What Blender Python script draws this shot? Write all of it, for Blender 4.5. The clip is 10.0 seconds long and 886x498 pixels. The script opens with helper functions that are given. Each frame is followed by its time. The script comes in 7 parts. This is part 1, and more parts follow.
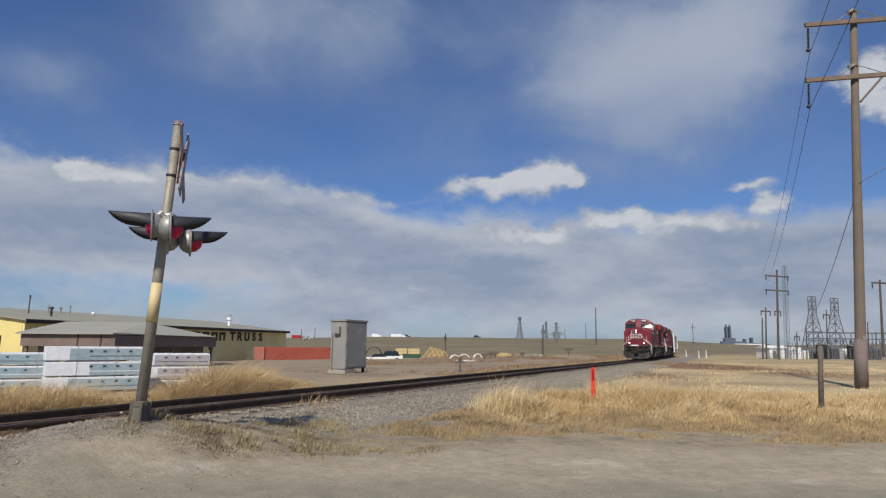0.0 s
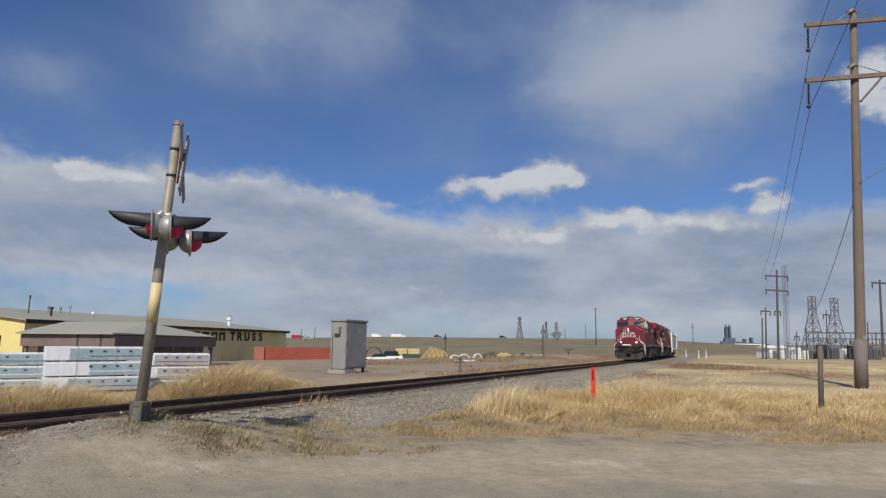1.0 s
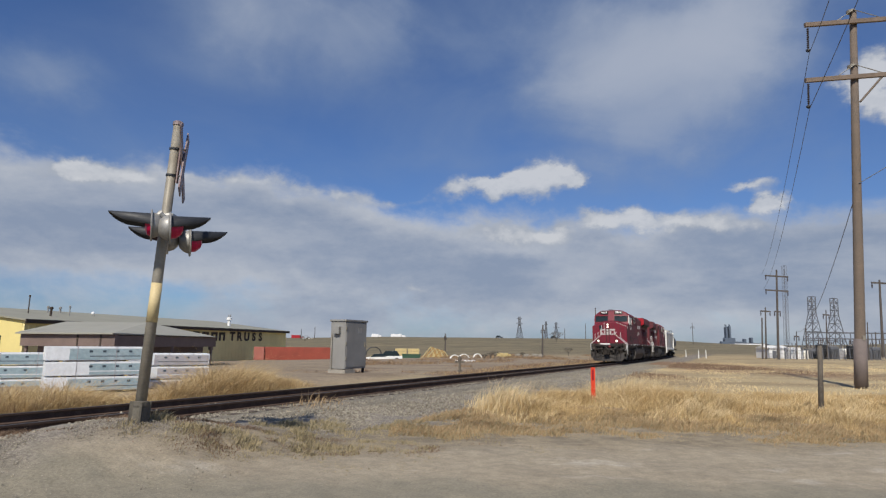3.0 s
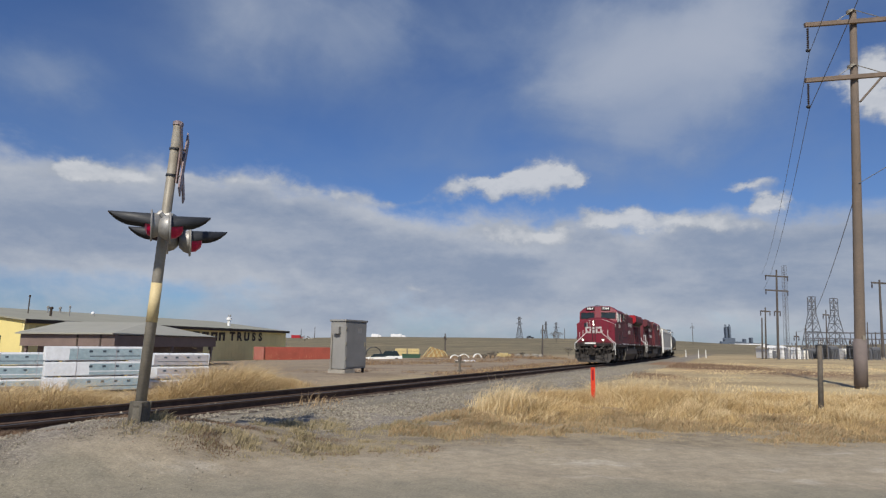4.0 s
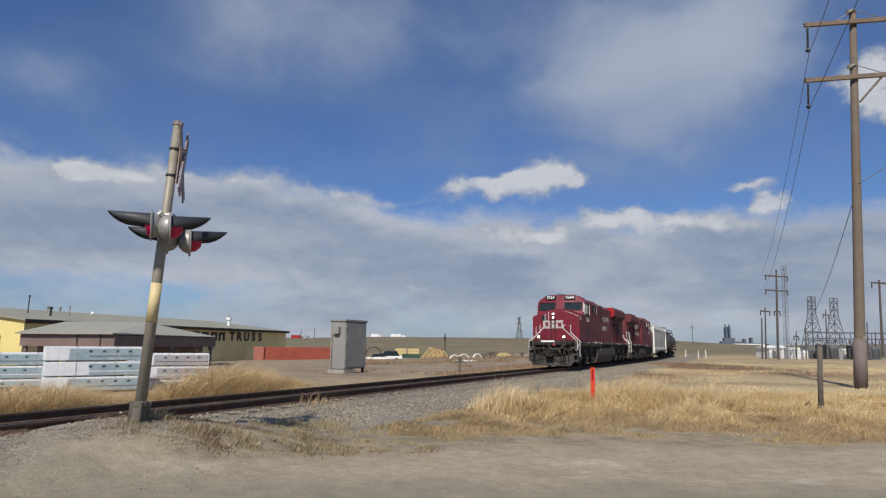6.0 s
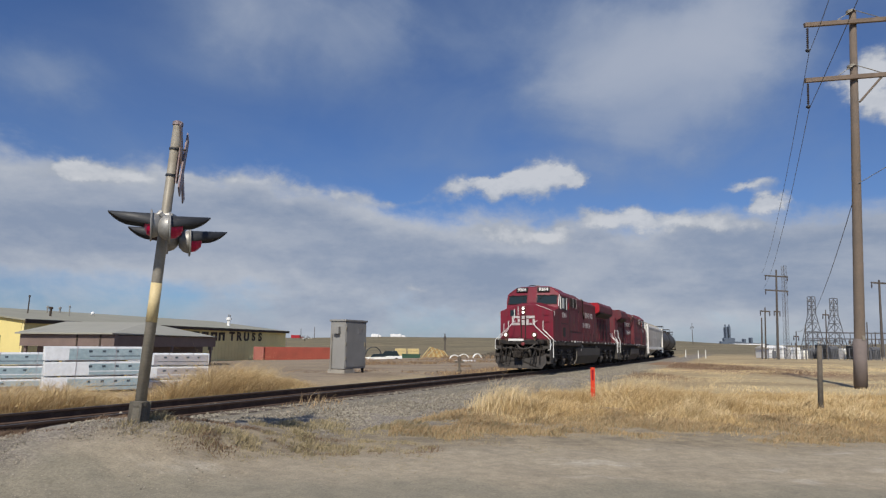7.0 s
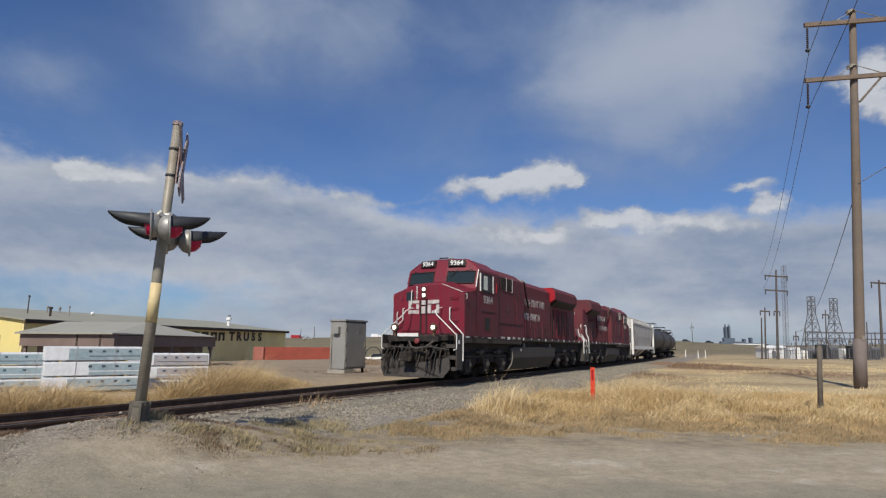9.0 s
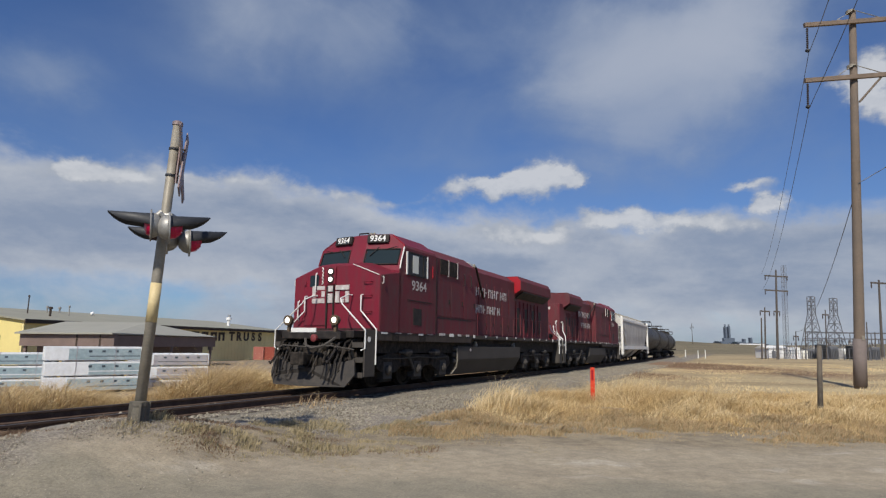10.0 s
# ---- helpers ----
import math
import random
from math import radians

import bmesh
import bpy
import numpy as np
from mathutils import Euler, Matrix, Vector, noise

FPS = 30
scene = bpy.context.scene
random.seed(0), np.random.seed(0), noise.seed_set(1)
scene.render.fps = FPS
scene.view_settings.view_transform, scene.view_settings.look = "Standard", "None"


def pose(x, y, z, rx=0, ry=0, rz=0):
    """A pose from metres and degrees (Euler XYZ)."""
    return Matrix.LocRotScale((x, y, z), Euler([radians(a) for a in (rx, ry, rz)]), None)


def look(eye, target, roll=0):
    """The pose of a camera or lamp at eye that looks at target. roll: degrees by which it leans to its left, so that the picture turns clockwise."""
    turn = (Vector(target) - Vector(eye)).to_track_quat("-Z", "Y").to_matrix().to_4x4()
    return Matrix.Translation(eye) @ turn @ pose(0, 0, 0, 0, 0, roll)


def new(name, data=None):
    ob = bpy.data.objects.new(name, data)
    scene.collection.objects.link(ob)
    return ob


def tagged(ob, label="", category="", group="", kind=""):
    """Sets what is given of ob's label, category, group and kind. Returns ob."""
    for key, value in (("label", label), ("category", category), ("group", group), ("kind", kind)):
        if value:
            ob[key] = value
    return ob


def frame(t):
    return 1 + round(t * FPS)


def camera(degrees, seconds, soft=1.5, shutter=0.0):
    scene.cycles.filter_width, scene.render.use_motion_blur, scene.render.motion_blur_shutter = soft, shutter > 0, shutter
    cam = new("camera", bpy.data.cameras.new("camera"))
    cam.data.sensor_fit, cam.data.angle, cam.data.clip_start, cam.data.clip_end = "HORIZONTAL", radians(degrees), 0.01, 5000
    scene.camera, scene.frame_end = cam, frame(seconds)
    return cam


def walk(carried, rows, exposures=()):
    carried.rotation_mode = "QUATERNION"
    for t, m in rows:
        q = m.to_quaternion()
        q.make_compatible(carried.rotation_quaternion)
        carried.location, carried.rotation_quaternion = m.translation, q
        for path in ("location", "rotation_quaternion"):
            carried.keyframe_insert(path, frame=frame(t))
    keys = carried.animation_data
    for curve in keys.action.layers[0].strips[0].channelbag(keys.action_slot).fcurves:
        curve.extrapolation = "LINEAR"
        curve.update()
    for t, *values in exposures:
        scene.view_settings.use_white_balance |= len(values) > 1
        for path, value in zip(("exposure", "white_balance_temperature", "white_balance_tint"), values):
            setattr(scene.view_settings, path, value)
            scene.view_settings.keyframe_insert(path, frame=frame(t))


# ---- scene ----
cam = camera(72.4, 10.0, soft=1.28)
EYE = (0.0, 0.0, 1.31)


def aim(turn):
    """The way the camera points, tilted up and turned a little to the right."""
    up = radians(8.89)
    return (EYE[0] + math.sin(turn) * math.cos(up), EYE[1] + math.cos(turn) * math.cos(up), EYE[2] + math.sin(up))


walk(cam, [(0.0, look(EYE, aim(0.0), 0.61)), (10.0, look(EYE, aim(0.0011), 0.61))], [(0.0, -0.09), (10.0, -0.09)])

# ---- world, sun ----
SUN_FROM = Vector((-0.26, -0.966, 0.97)).normalized()
sun = new("sun", bpy.data.lights.new("sun", "SUN"))
sun.data.energy, sun.data.angle, sun.data.color = 5.0, radians(2.2), (1.0, 0.935, 0.82)
sun.matrix_world = look(SUN_FROM * 50, (0, 0, 0))

world = bpy.data.worlds.new("sky")
scene.world = world
world.use_nodes = True
wt = world.node_tree
wt.nodes.clear()


def wn(kind, **values):
    n = wt.nodes.new(kind)
    for k, v in values.items():
        n.inputs[int(k[1:])].default_value = v
    return n


def wmath(op, a, b=None, c=None, clamp=False):
    n = wt.nodes.new("ShaderNodeMath")
    n.operation, n.use_clamp = op, clamp
    for i, v in enumerate((a, b, c)):
        if v is None:
            continue
        if isinstance(v, (int, float)):
            n.inputs[i].default_value = v
        else:
            wt.links.new(v, n.inputs[i])
    return n.outputs[0]


def wsmooth(value, lo, hi, a=0.0, b=1.0):
    n = wt.nodes.new("ShaderNodeMapRange")
    n.interpolation_type = "SMOOTHSTEP"
    wt.links.new(value, n.inputs[0])
    for i, v in enumerate((lo, hi, a, b)):
        n.inputs[i + 1].default_value = v
    return n.outputs[0]


def wmix(fac, a, b):
    n = wt.nodes.new("ShaderNodeMix")
    n.data_type = "RGBA"
    for sock, v in ((n.inputs[0], fac), (n.inputs[6], a), (n.inputs[7], b)):
        if isinstance(v, (tuple, float)):
            sock.default_value = v
        else:
            wt.links.new(v, sock)
    return n.outputs[2]


sky = wt.nodes.new("ShaderNodeTexSky")
sky.sky_type, sky.sun_disc = "NISHITA", False
sky.sun_elevation = math.asin(SUN_FROM.z)
sky.sun_rotation = math.atan2(SUN_FROM.x, SUN_FROM.y)
sky.air_density, sky.dust_density, sky.ozone_density = 1.0, 0.6, 2.0
coord = wt.nodes.new("ShaderNodeTexCoord")
sep = wt.nodes.new("ShaderNodeSeparateXYZ")
wt.links.new(coord.outputs["Generated"], sep.inputs[0])
azim = wmath("ARCTAN2", sep.outputs[0], sep.outputs[1])
elev = wmath("ARCSINE", sep.outputs[2])


def sky_noise(sx, sy, scale, detail, rough, seed, warp=0.0, lift=0.0):
    comb = wt.nodes.new("ShaderNodeCombineXYZ")
    wt.links.new(wmath("MULTIPLY", azim, sx), comb.inputs[0])
    wt.links.new(wmath("MULTIPLY", wmath("ADD", elev, lift), sy), comb.inputs[1])
    comb.inputs[2].default_value = seed
    n = wt.nodes.new("ShaderNodeTexNoise")
    wt.links.new(comb.outputs[0], n.inputs["Vector"])
    n.inputs["Scale"].default_value, n.inputs["Detail"].default_value = scale, detail
    n.inputs["Roughness"].default_value, n.inputs["Distortion"].default_value = rough, warp
    return n.outputs[0]


w1 = sky_noise(1.0, 1.3, 7.0, 6, 0.62, 31.0)
w2 = sky_noise(1.0, 1.3, 7.0, 6, 0.62, 47.0)
azim_w = wmath("ADD", azim, wmath("MULTIPLY", wmath("SUBTRACT", w1, 0.5), 0.16))
elev_w = wmath("ADD", elev, wmath("MULTIPLY", wmath("SUBTRACT", w2, 0.5), 0.10))


def blob(az, el, ra, re):
    """A soft patch of the sky round an azimuth and a height, in radians."""
    a = wmath("DIVIDE", wmath("SUBTRACT", azim_w, az), ra)
    e = wmath("DIVIDE", wmath("SUBTRACT", elev_w, el), re)
    r = wmath("ADD", wmath("MULTIPLY", a, a), wmath("MULTIPLY", e, e))
    return wmath("POWER", 2.718, wmath("MULTIPLY", r, -1.0))


def blobs(rows):
    total = None
    for az, el, ra, re, w in rows:
        b = wmath("MULTIPLY", blob(az, el, ra, re), w)
        total = b if total is None else wmath("ADD", total, b)
    return total


# high thin veil
HIGH = [(0.33, 0.40, 0.18, 0.11, 0.50), (0.21, 0.49, 0.17, 0.08, 0.34), (0.53, 0.46, 0.10, 0.10, 0.28), (0.47, 0.36, 0.08, 0.06, 0.14), (-0.30, 0.50, 0.17, 0.08, 0.40), (-0.62, 0.36, 0.10, 0.035, 0.36),
        (-0.12, 0.47, 0.10, 0.10, 0.26), (0.45, 0.46, 0.10, 0.07, 0.26), (0.33, 0.31, 0.09, 0.05, 0.18), (-0.02, 0.50, 0.05, 0.10, -0.10), (0.10, 0.40, 0.05, 0.08, -0.10),
        (0.0, 1.0, 0.9, 0.30, 0.25)]
# low grey bank, its upper edge sinking to the right
LOW = [(-0.64, 0.17, 0.24, 0.085, 0.80), (-0.36, 0.17, 0.20, 0.085, 0.78), (-0.10, 0.14, 0.20, 0.085, 0.72), (0.16, 0.12, 0.16, 0.074, 0.70),
       (0.42, 0.13, 0.20, 0.072, 0.76), (0.70, 0.12, 0.2, 0.08, 0.7), (0.0, 0.02, 4.0, 0.055, 0.40), (-1.6, 0.18, 0.6, 0.12, 0.6), (1.5, 0.10, 0.5, 0.06, 0.5), (0.13, 0.15, 0.05, 0.012, -0.3)]
# small bright heaps
HEAP = [(0.092, 0.258, 0.043, 0.013, 0.45), (0.116, 0.265, 0.028, 0.024, 0.72), (0.158, 0.275, 0.030, 0.031, 0.98), (0.205, 0.272, 0.032, 0.026, 0.92), (0.228, 0.259, 0.02, 0.014, 0.6), (0.015, 0.251, 0.044, 0.014, 0.5), (0.068, 0.259, 0.043, 0.016, 0.6),
        (0.111, 0.238, 0.056, 0.011, 0.35), (0.472, 0.239, 0.036, 0.011, 0.75), (0.51, 0.207, 0.033, 0.019, 1.2), (0.092, 0.177, 0.056, 0.018, 0.62), (0.166, 0.174, 0.046, 0.02, 0.66), (0.24, 0.195, 0.04, 0.018, 0.78),
        (0.302, 0.201, 0.043, 0.018, 0.72), (0.361, 0.192, 0.049, 0.019, 0.72), (0.426, 0.181, 0.046, 0.015, 0.62), (0.487, 0.168, 0.043, 0.013, 0.5), (0.637, 0.351, 0.033, 0.035, 0.95), (0.656, 0.38, 0.025, 0.023, 0.6),
        (0.651, 0.319, 0.036, 0.026, 0.7), (-0.59, 0.242, 0.041, 0.019, 0.8), (-0.541, 0.241, 0.051, 0.021, 0.85), (-0.482, 0.235, 0.047, 0.015, 0.6), (-0.412, 0.249, 0.058, 0.012, 0.5), (-0.319, 0.253, 0.07, 0.012, 0.5),
        (-0.211, 0.243, 0.074, 0.013, 0.45), (-0.09, 0.236, 0.086, 0.013, 0.45), (-0.058, 0.086, 0.028, 0.011, 0.6), (-0.206, 0.123, 0.054, 0.009, 0.35), (-0.402, 0.114, 0.074, 0.01, 0.35)]

n_big = sky_noise(2.2, 4.0, 1.6, 8, 0.58, 3.1, 0.3)
n_fine = sky_noise(1.0, 1.5, 9.0, 8, 0.60, 7.7, 0.4)
n_soft = sky_noise(1.6, 2.6, 2.4, 5, 0.5, 11.3, 0.6)
n_edge = wmath("SUBTRACT", wmath("MULTIPLY_ADD", n_fine, 0.5, wmath("MULTIPLY", n_big, 0.5)), 0.5)

high_d = wmath("ADD", blobs(HIGH), wmath("MULTIPLY", wmath("SUBTRACT", n_soft, 0.5), 0.75))
high_m = wsmooth(high_d, -0.20, 0.66, 0.03, 0.86)
low_d = wmath("ADD", blobs(LOW), wmath("MULTIPLY", n_edge, 1.15))
low_m = wsmooth(low_d, 0.22, 0.62, 0.0, 0.96)
n_puff = sky_noise(1.0, 1.15, 24.0, 5, 0.55, 61.0)
heap_d = wmath("ADD", wmath("ADD", blobs(HEAP), wmath("MULTIPLY", n_edge, 0.8)), wmath("MULTIPLY", wmath("SUBTRACT", n_puff, 0.5), 0.85))
heap_m = wsmooth(heap_d, 0.22, 0.80, 0.0, 0.92)

lit = wsmooth(sky_noise(1.0, 2.6, 3.4, 7, 0.58, 21.0, 0.3), 0.36, 0.64)
# the sun lights the tops of the heaps: the same billows, compared with themselves a little higher up
puff_a, puff_b = sky_noise(1.0, 1.9, 6.5, 9, 0.62, 5.0), sky_noise(1.0, 1.9, 6.5, 9, 0.62, 5.0, 0.0, 0.018)
relief = wmath("MULTIPLY", wmath("SUBTRACT", puff_a, puff_b), 3.2)
low_edge = wsmooth(low_d, 0.30, 0.95, 1.0, 0.0)
low_shade = wmath("ADD", wmath("MULTIPLY_ADD", lit, 0.42, wmath("MULTIPLY", low_edge, 0.50)), wmath("MULTIPLY", relief, 0.28), clamp=True)
low_col = wmix(low_shade, (0.268, 0.328, 0.445, 1), (0.565, 0.59, 0.635, 1))
heap_col = wmix(wmath("ADD", wsmooth(heap_d, 0.35, 1.0), relief, clamp=True), (0.40, 0.44, 0.51, 1), (0.62, 0.64, 0.68, 1))
high_col = wmix(wsmooth(high_d, 0.1, 0.9), (0.235, 0.31, 0.45, 1), (0.455, 0.50, 0.59, 1))

clear = wt.nodes.new("ShaderNodeVectorMath")
clear.operation = "MULTIPLY"
wt.links.new(sky.outputs[0], clear.inputs[0])
clear.inputs[1].default_value = (0.048, 0.066, 0.098)
c = wmix(high_m, clear.outputs[0], high_col)
c = wmix(low_m, c, low_col)
c = wmix(heap_m, c, heap_col)
bg = wt.nodes.new("ShaderNodeBackground")
wt.links.new(c, bg.inputs[0])
bg.inputs[1].default_value = 1.0
wt.links.new(bg.outputs[0], wt.nodes.new("ShaderNodeOutputWorld").inputs[0])


# ---- materials ----
def mat(name, colour, rough=0.7, metal=0.0, vary=0.25, scale=3.0, fine=40.0, bump=0.2, second=None, blend=0.5, spec=0.4, per_object=0.0, dust=None, depth=0.01, streak=False):
    """A surface with broad stains and fine grain, at real size; second: the colour of the stains."""
    m = bpy.data.materials.new(name)
    m.use_nodes = True
    t = m.node_tree
    b = t.nodes["Principled BSDF"]
    b.inputs["Metallic"].default_value = metal
    b.inputs["Specular IOR Level"].default_value = spec
    co = t.nodes.new("ShaderNodeTexCoord").outputs["Object"]

    if streak:
        mp = t.nodes.new("ShaderNodeMapping")
        mp.inputs["Scale"].default_value = (2.2, 2.2, 0.45)
        t.links.new(co, mp.inputs[0])
        run = mp.outputs[0]

    def noi(sc, det, ro=0.6, down=False):
        n = t.nodes.new("ShaderNodeTexNoise")
        t.links.new(run if down else co, n.inputs["Vector"])
        n.inputs["Scale"].default_value, n.inputs["Detail"].default_value, n.inputs["Roughness"].default_value = sc, det, ro
        return n.outputs[0]

    def rng(v, a, b2, lo, hi):
        r = t.nodes.new("ShaderNodeMapRange")
        t.links.new(v, r.inputs[0])
        for i, x in enumerate((a, b2, lo, hi)):
            r.inputs[i + 1].default_value = x
        return r.outputs[0]

    def mix(f, a, b2, kind="MIX"):
        x = t.nodes.new("ShaderNodeMix")
        x.data_type, x.blend_type = "RGBA", kind
        for sock, v in ((x.inputs[0], f), (x.inputs[6], a), (x.inputs[7], b2)):
            if isinstance(v, (tuple, float)):
                sock.default_value = v
            else:
                t.links.new(v, sock)
        return x.outputs[2]

    broad, grain = noi(scale, 5), noi(fine, 4)
    base = (*colour, 1.0)
    other = (*(second or tuple(x * (1 - vary * 1.4) for x in colour)), 1.0)
    c1 = mix(rng(broad, 0.5 - 0.2, 0.5 + 0.2, 0.0, blend * 2 if blend < 0.5 else 1.0), base, other)
    g = rng(grain, 0.3, 0.7, 1.0 - vary, 1.0 + vary * 0.6)
    c2 = mix(1.0, c1, g, "MULTIPLY")
    if per_object:
        r = t.nodes.new("ShaderNodeObjectInfo").outputs["Random"]
        c2 = mix(1.0, c2, rng(r, 0, 1, 1 - per_object, 1 + per_object), "MULTIPLY")
    if dust:
        c2 = mix(rng(noi(scale * 2.3, 6, 0.7, streak), 0.44, 0.70, 0.0, 0.75), c2, (*dust, 1.0))
    t.links.new(c2, b.inputs["Base Color"])
    t.links.new(rng(grain, 0.3, 0.7, max(0.03, rough - 0.1), min(1.0, rough + 0.1)), b.inputs["Roughness"])
    if bump:
        bn = t.nodes.new("ShaderNodeBump")
        bn.inputs["Strength"].default_value, bn.inputs["Distance"].default_value = bump, depth
        t.links.new(grain, bn.inputs["Height"])
        t.links.new(bn.outputs[0], b.inputs["Normal"])
    return m


def island(name, a, b, rough=0.9, back=0.25):
    """Grass, stones or leaves, each blade or stone of its own tint between two colours."""
    m = bpy.data.materials.new(name)
    m.use_nodes = True
    t = m.node_tree
    p = t.nodes["Principled BSDF"]
    r = t.nodes.new("ShaderNodeNewGeometry").outputs["Random Per Island"]
    x = t.nodes.new("ShaderNodeMix")
    x.data_type = "RGBA"
    t.links.new(r, x.inputs[0])
    x.inputs[6].default_value, x.inputs[7].default_value = (*a, 1), (*b, 1)
    t.links.new(x.outputs[2], p.inputs["Base Color"])
    p.inputs["Roughness"].default_value, p.inputs["Specular IOR Level"].default_value = rough, 0.2
    if back:
        tr = t.nodes.new("ShaderNodeBsdfTranslucent")
        t.links.new(x.outputs[2], tr.inputs[0])
        ms = t.nodes.new("ShaderNodeMixShader")
        ms.inputs[0].default_value = back
        t.links.new(p.outputs[0], ms.inputs[1])
        t.links.new(tr.outputs[0], ms.inputs[2])
        t.links.new(ms.outputs[0], t.nodes["Material Output"].inputs[0])
    return m


def glow(name, colour, strength):
    m = bpy.data.materials.new(name)
    m.use_nodes = True
    b = m.node_tree.nodes["Principled BSDF"]
    b.inputs["Base Color"].default_value = (*colour, 1)
    b.inputs["Emission Color"].default_value = (*colour, 1)
    b.inputs["Emission Strength"].default_value = strength
    b.inputs["Roughness"].default_value = 0.2
    return m


def glass(name, colour, rough=0.06):
    m = bpy.data.materials.new(name)
    m.use_nodes = True
    b = m.node_tree.nodes["Principled BSDF"]
    b.inputs["Base Color"].default_value = (*colour, 1)
    b.inputs["Roughness"].default_value = rough
    b.inputs["Specular IOR Level"].default_value = 0.12
    return m


RED = mat("red_paint", (0.185, 0.010, 0.025), 0.5, 0, 0.16, 0.9, 60, 0.05, spec=0.3, second=(0.145, 0.012, 0.026), dust=(0.105, 0.029, 0.036), streak=True)
# road grime, plus the flanks' shade put into the darker red
RED_GRIMY_SHADE = mat("grimy_shaded_red_paint", (0.16, 0.023, 0.034), 0.65, 0, 0.25, 0.8, 50, 0.08, spec=0.2, second=(0.105, 0.030, 0.036), dust=(0.088, 0.052, 0.05), streak=True)
RED_BRIGHT = mat("bright_red_paint", (0.34, 0.012, 0.02), 0.4, 0, 0.1, 1.2, 60, 0.04)
BLACK = mat("black_frame_paint", (0.024, 0.021, 0.020), 0.65, 0, 0.3, 2, 50, 0.1, spec=0.25, dust=(0.05, 0.04, 0.034))
DARK = mat("grimy_black_steel", (0.026, 0.022, 0.019), 0.8, 0, 0.4, 3, 40, 0.3, spec=0.2, dust=(0.07, 0.055, 0.044))
WORNRED = mat("dull_red_paint", (0.22, 0.03, 0.035), 0.6, 0, 0.25, 4, 40, 0.1, dust=(0.10, 0.05, 0.045))
BRASS = mat("rusty_lamp_housing", (0.11, 0.075, 0.045), 0.7, 0, 0.3, 6, 40, 0.1)
SILL = mat("dusty_frame_paint", (0.052, 0.041, 0.035), 0.8, 0, 0.25, 1.5, 40, 0.1, spec=0.2, second=(0.07, 0.055, 0.046), dust=(0.085, 0.068, 0.057), streak=True)
PLOW = mat("grey_painted_plow", (0.05, 0.046, 0.043), 0.7, 0, 0.25, 2.5, 40, 0.1, spec=0.2, second=(0.042, 0.038, 0.035), dust=(0.075, 0.062, 0.052))
TANKGREY = mat("grey_tank_steel", (0.072, 0.064, 0.057), 0.7, 0, 0.2, 1.2, 40, 0.1, spec=0.2, second=(0.058, 0.051, 0.045))
WHITE = mat("white_paint", (0.74, 0.74, 0.72), 0.5, 0, 0.1, 2, 50, 0.03, second=(0.6, 0.59, 0.56))
WORN = mat("worn_white_paint", (0.60, 0.57, 0.55), 0.6, 0, 0.25, 3, 20, 0.03, dust=(0.34, 0.24, 0.23))
GLASS = glass("dark_cab_glass", (0.02, 0.03, 0.036), 0.06)
GLASS_SIDE = glass("brown_side_glass", (0.030, 0.026, 0.022), 0.25)
# pale colour painted as a reflection, not a mirror surface
GLASS_GLINT = glass("painted_glint_glass", (0.62, 0.62, 0.55), 0.3)
RAIL = mat("rusty_rail_steel", (0.115, 0.078, 0.060), 0.9, 0, 0.35, 4, 60, 0.2, spec=0.15, second=(0.075, 0.048, 0.036))
SHINE = mat("worn_rail_head", (0.13, 0.115, 0.105), 0.5, 0.6, 0.2, 6, 50, 0.05)
TIE = mat("weathered_tie", (0.13, 0.10, 0.08), 0.9, 0, 0.35, 5, 30, 0.5, second=(0.05, 0.04, 0.035), per_object=0.25)
BALLAST = mat("ballast_gravel", (0.26, 0.232, 0.182), 0.95, 0, 0.45, 1.3, 26, 1.0, second=(0.19, 0.167, 0.13), depth=0.05)
HOPPER = mat("off_white_hopper", (0.80, 0.79, 0.75), 0.55, 0, 0.12, 0.8, 30, 0.05, second=(0.66, 0.645, 0.60))
HOPPER_SIDE = mat("dirty_white_hopper", (0.58, 0.56, 0.51), 0.65, 0, 0.15, 0.7, 30, 0.05, second=(0.44, 0.42, 0.38), dust=(0.25, 0.225, 0.19), streak=True)
TANKCAR = mat("black_tank_car", (0.040, 0.036, 0.033), 0.55, 0, 0.2, 0.7, 30, 0.05, dust=(0.055, 0.049, 0.045))
GALV = mat("weathered_galvanised_steel", (0.31, 0.285, 0.235), 0.6, 0.25, 0.18, 3, 40, 0.1, second=(0.22, 0.195, 0.155))
PEDESTAL = mat("dark_cast_iron", (0.15, 0.135, 0.108), 0.8, 0, 0.3, 5, 40, 0.3, second=(0.09, 0.08, 0.065))
CREAM = mat("cream_band", (0.62, 0.50, 0.27), 0.6, 0, 0.12, 5, 40, 0.05)
HOUSING = mat("grey_cast_housing", (0.36, 0.35, 0.33), 0.5, 0.4, 0.2, 8, 60, 0.1)
VISOR = mat("black_signal_visor", (0.035, 0.037, 0.042), 0.55, 0, 0.2, 8, 60, 0.05)
SIGNBACK = mat("crossbuck_blade", (0.30, 0.25, 0.24), 0.55, 0.3, 0.2, 6, 50, 0.05, second=(0.20, 0.13, 0.125))
LENS = mat("red_signal_lens", (0.48, 0.002, 0.055), 0.35, 0, 0.1, 20, 80, 0.1)
LENS_LIT = glow("lit_red_lens", (0.9, 0.0, 0.08), 0.6)
BOXGREY = mat("grey_cabinet_paint", (0.27, 0.265, 0.25), 0.65, 0, 0.15, 1.0, 30, 0.04, spec=0.2, second=(0.215, 0.207, 0.195))
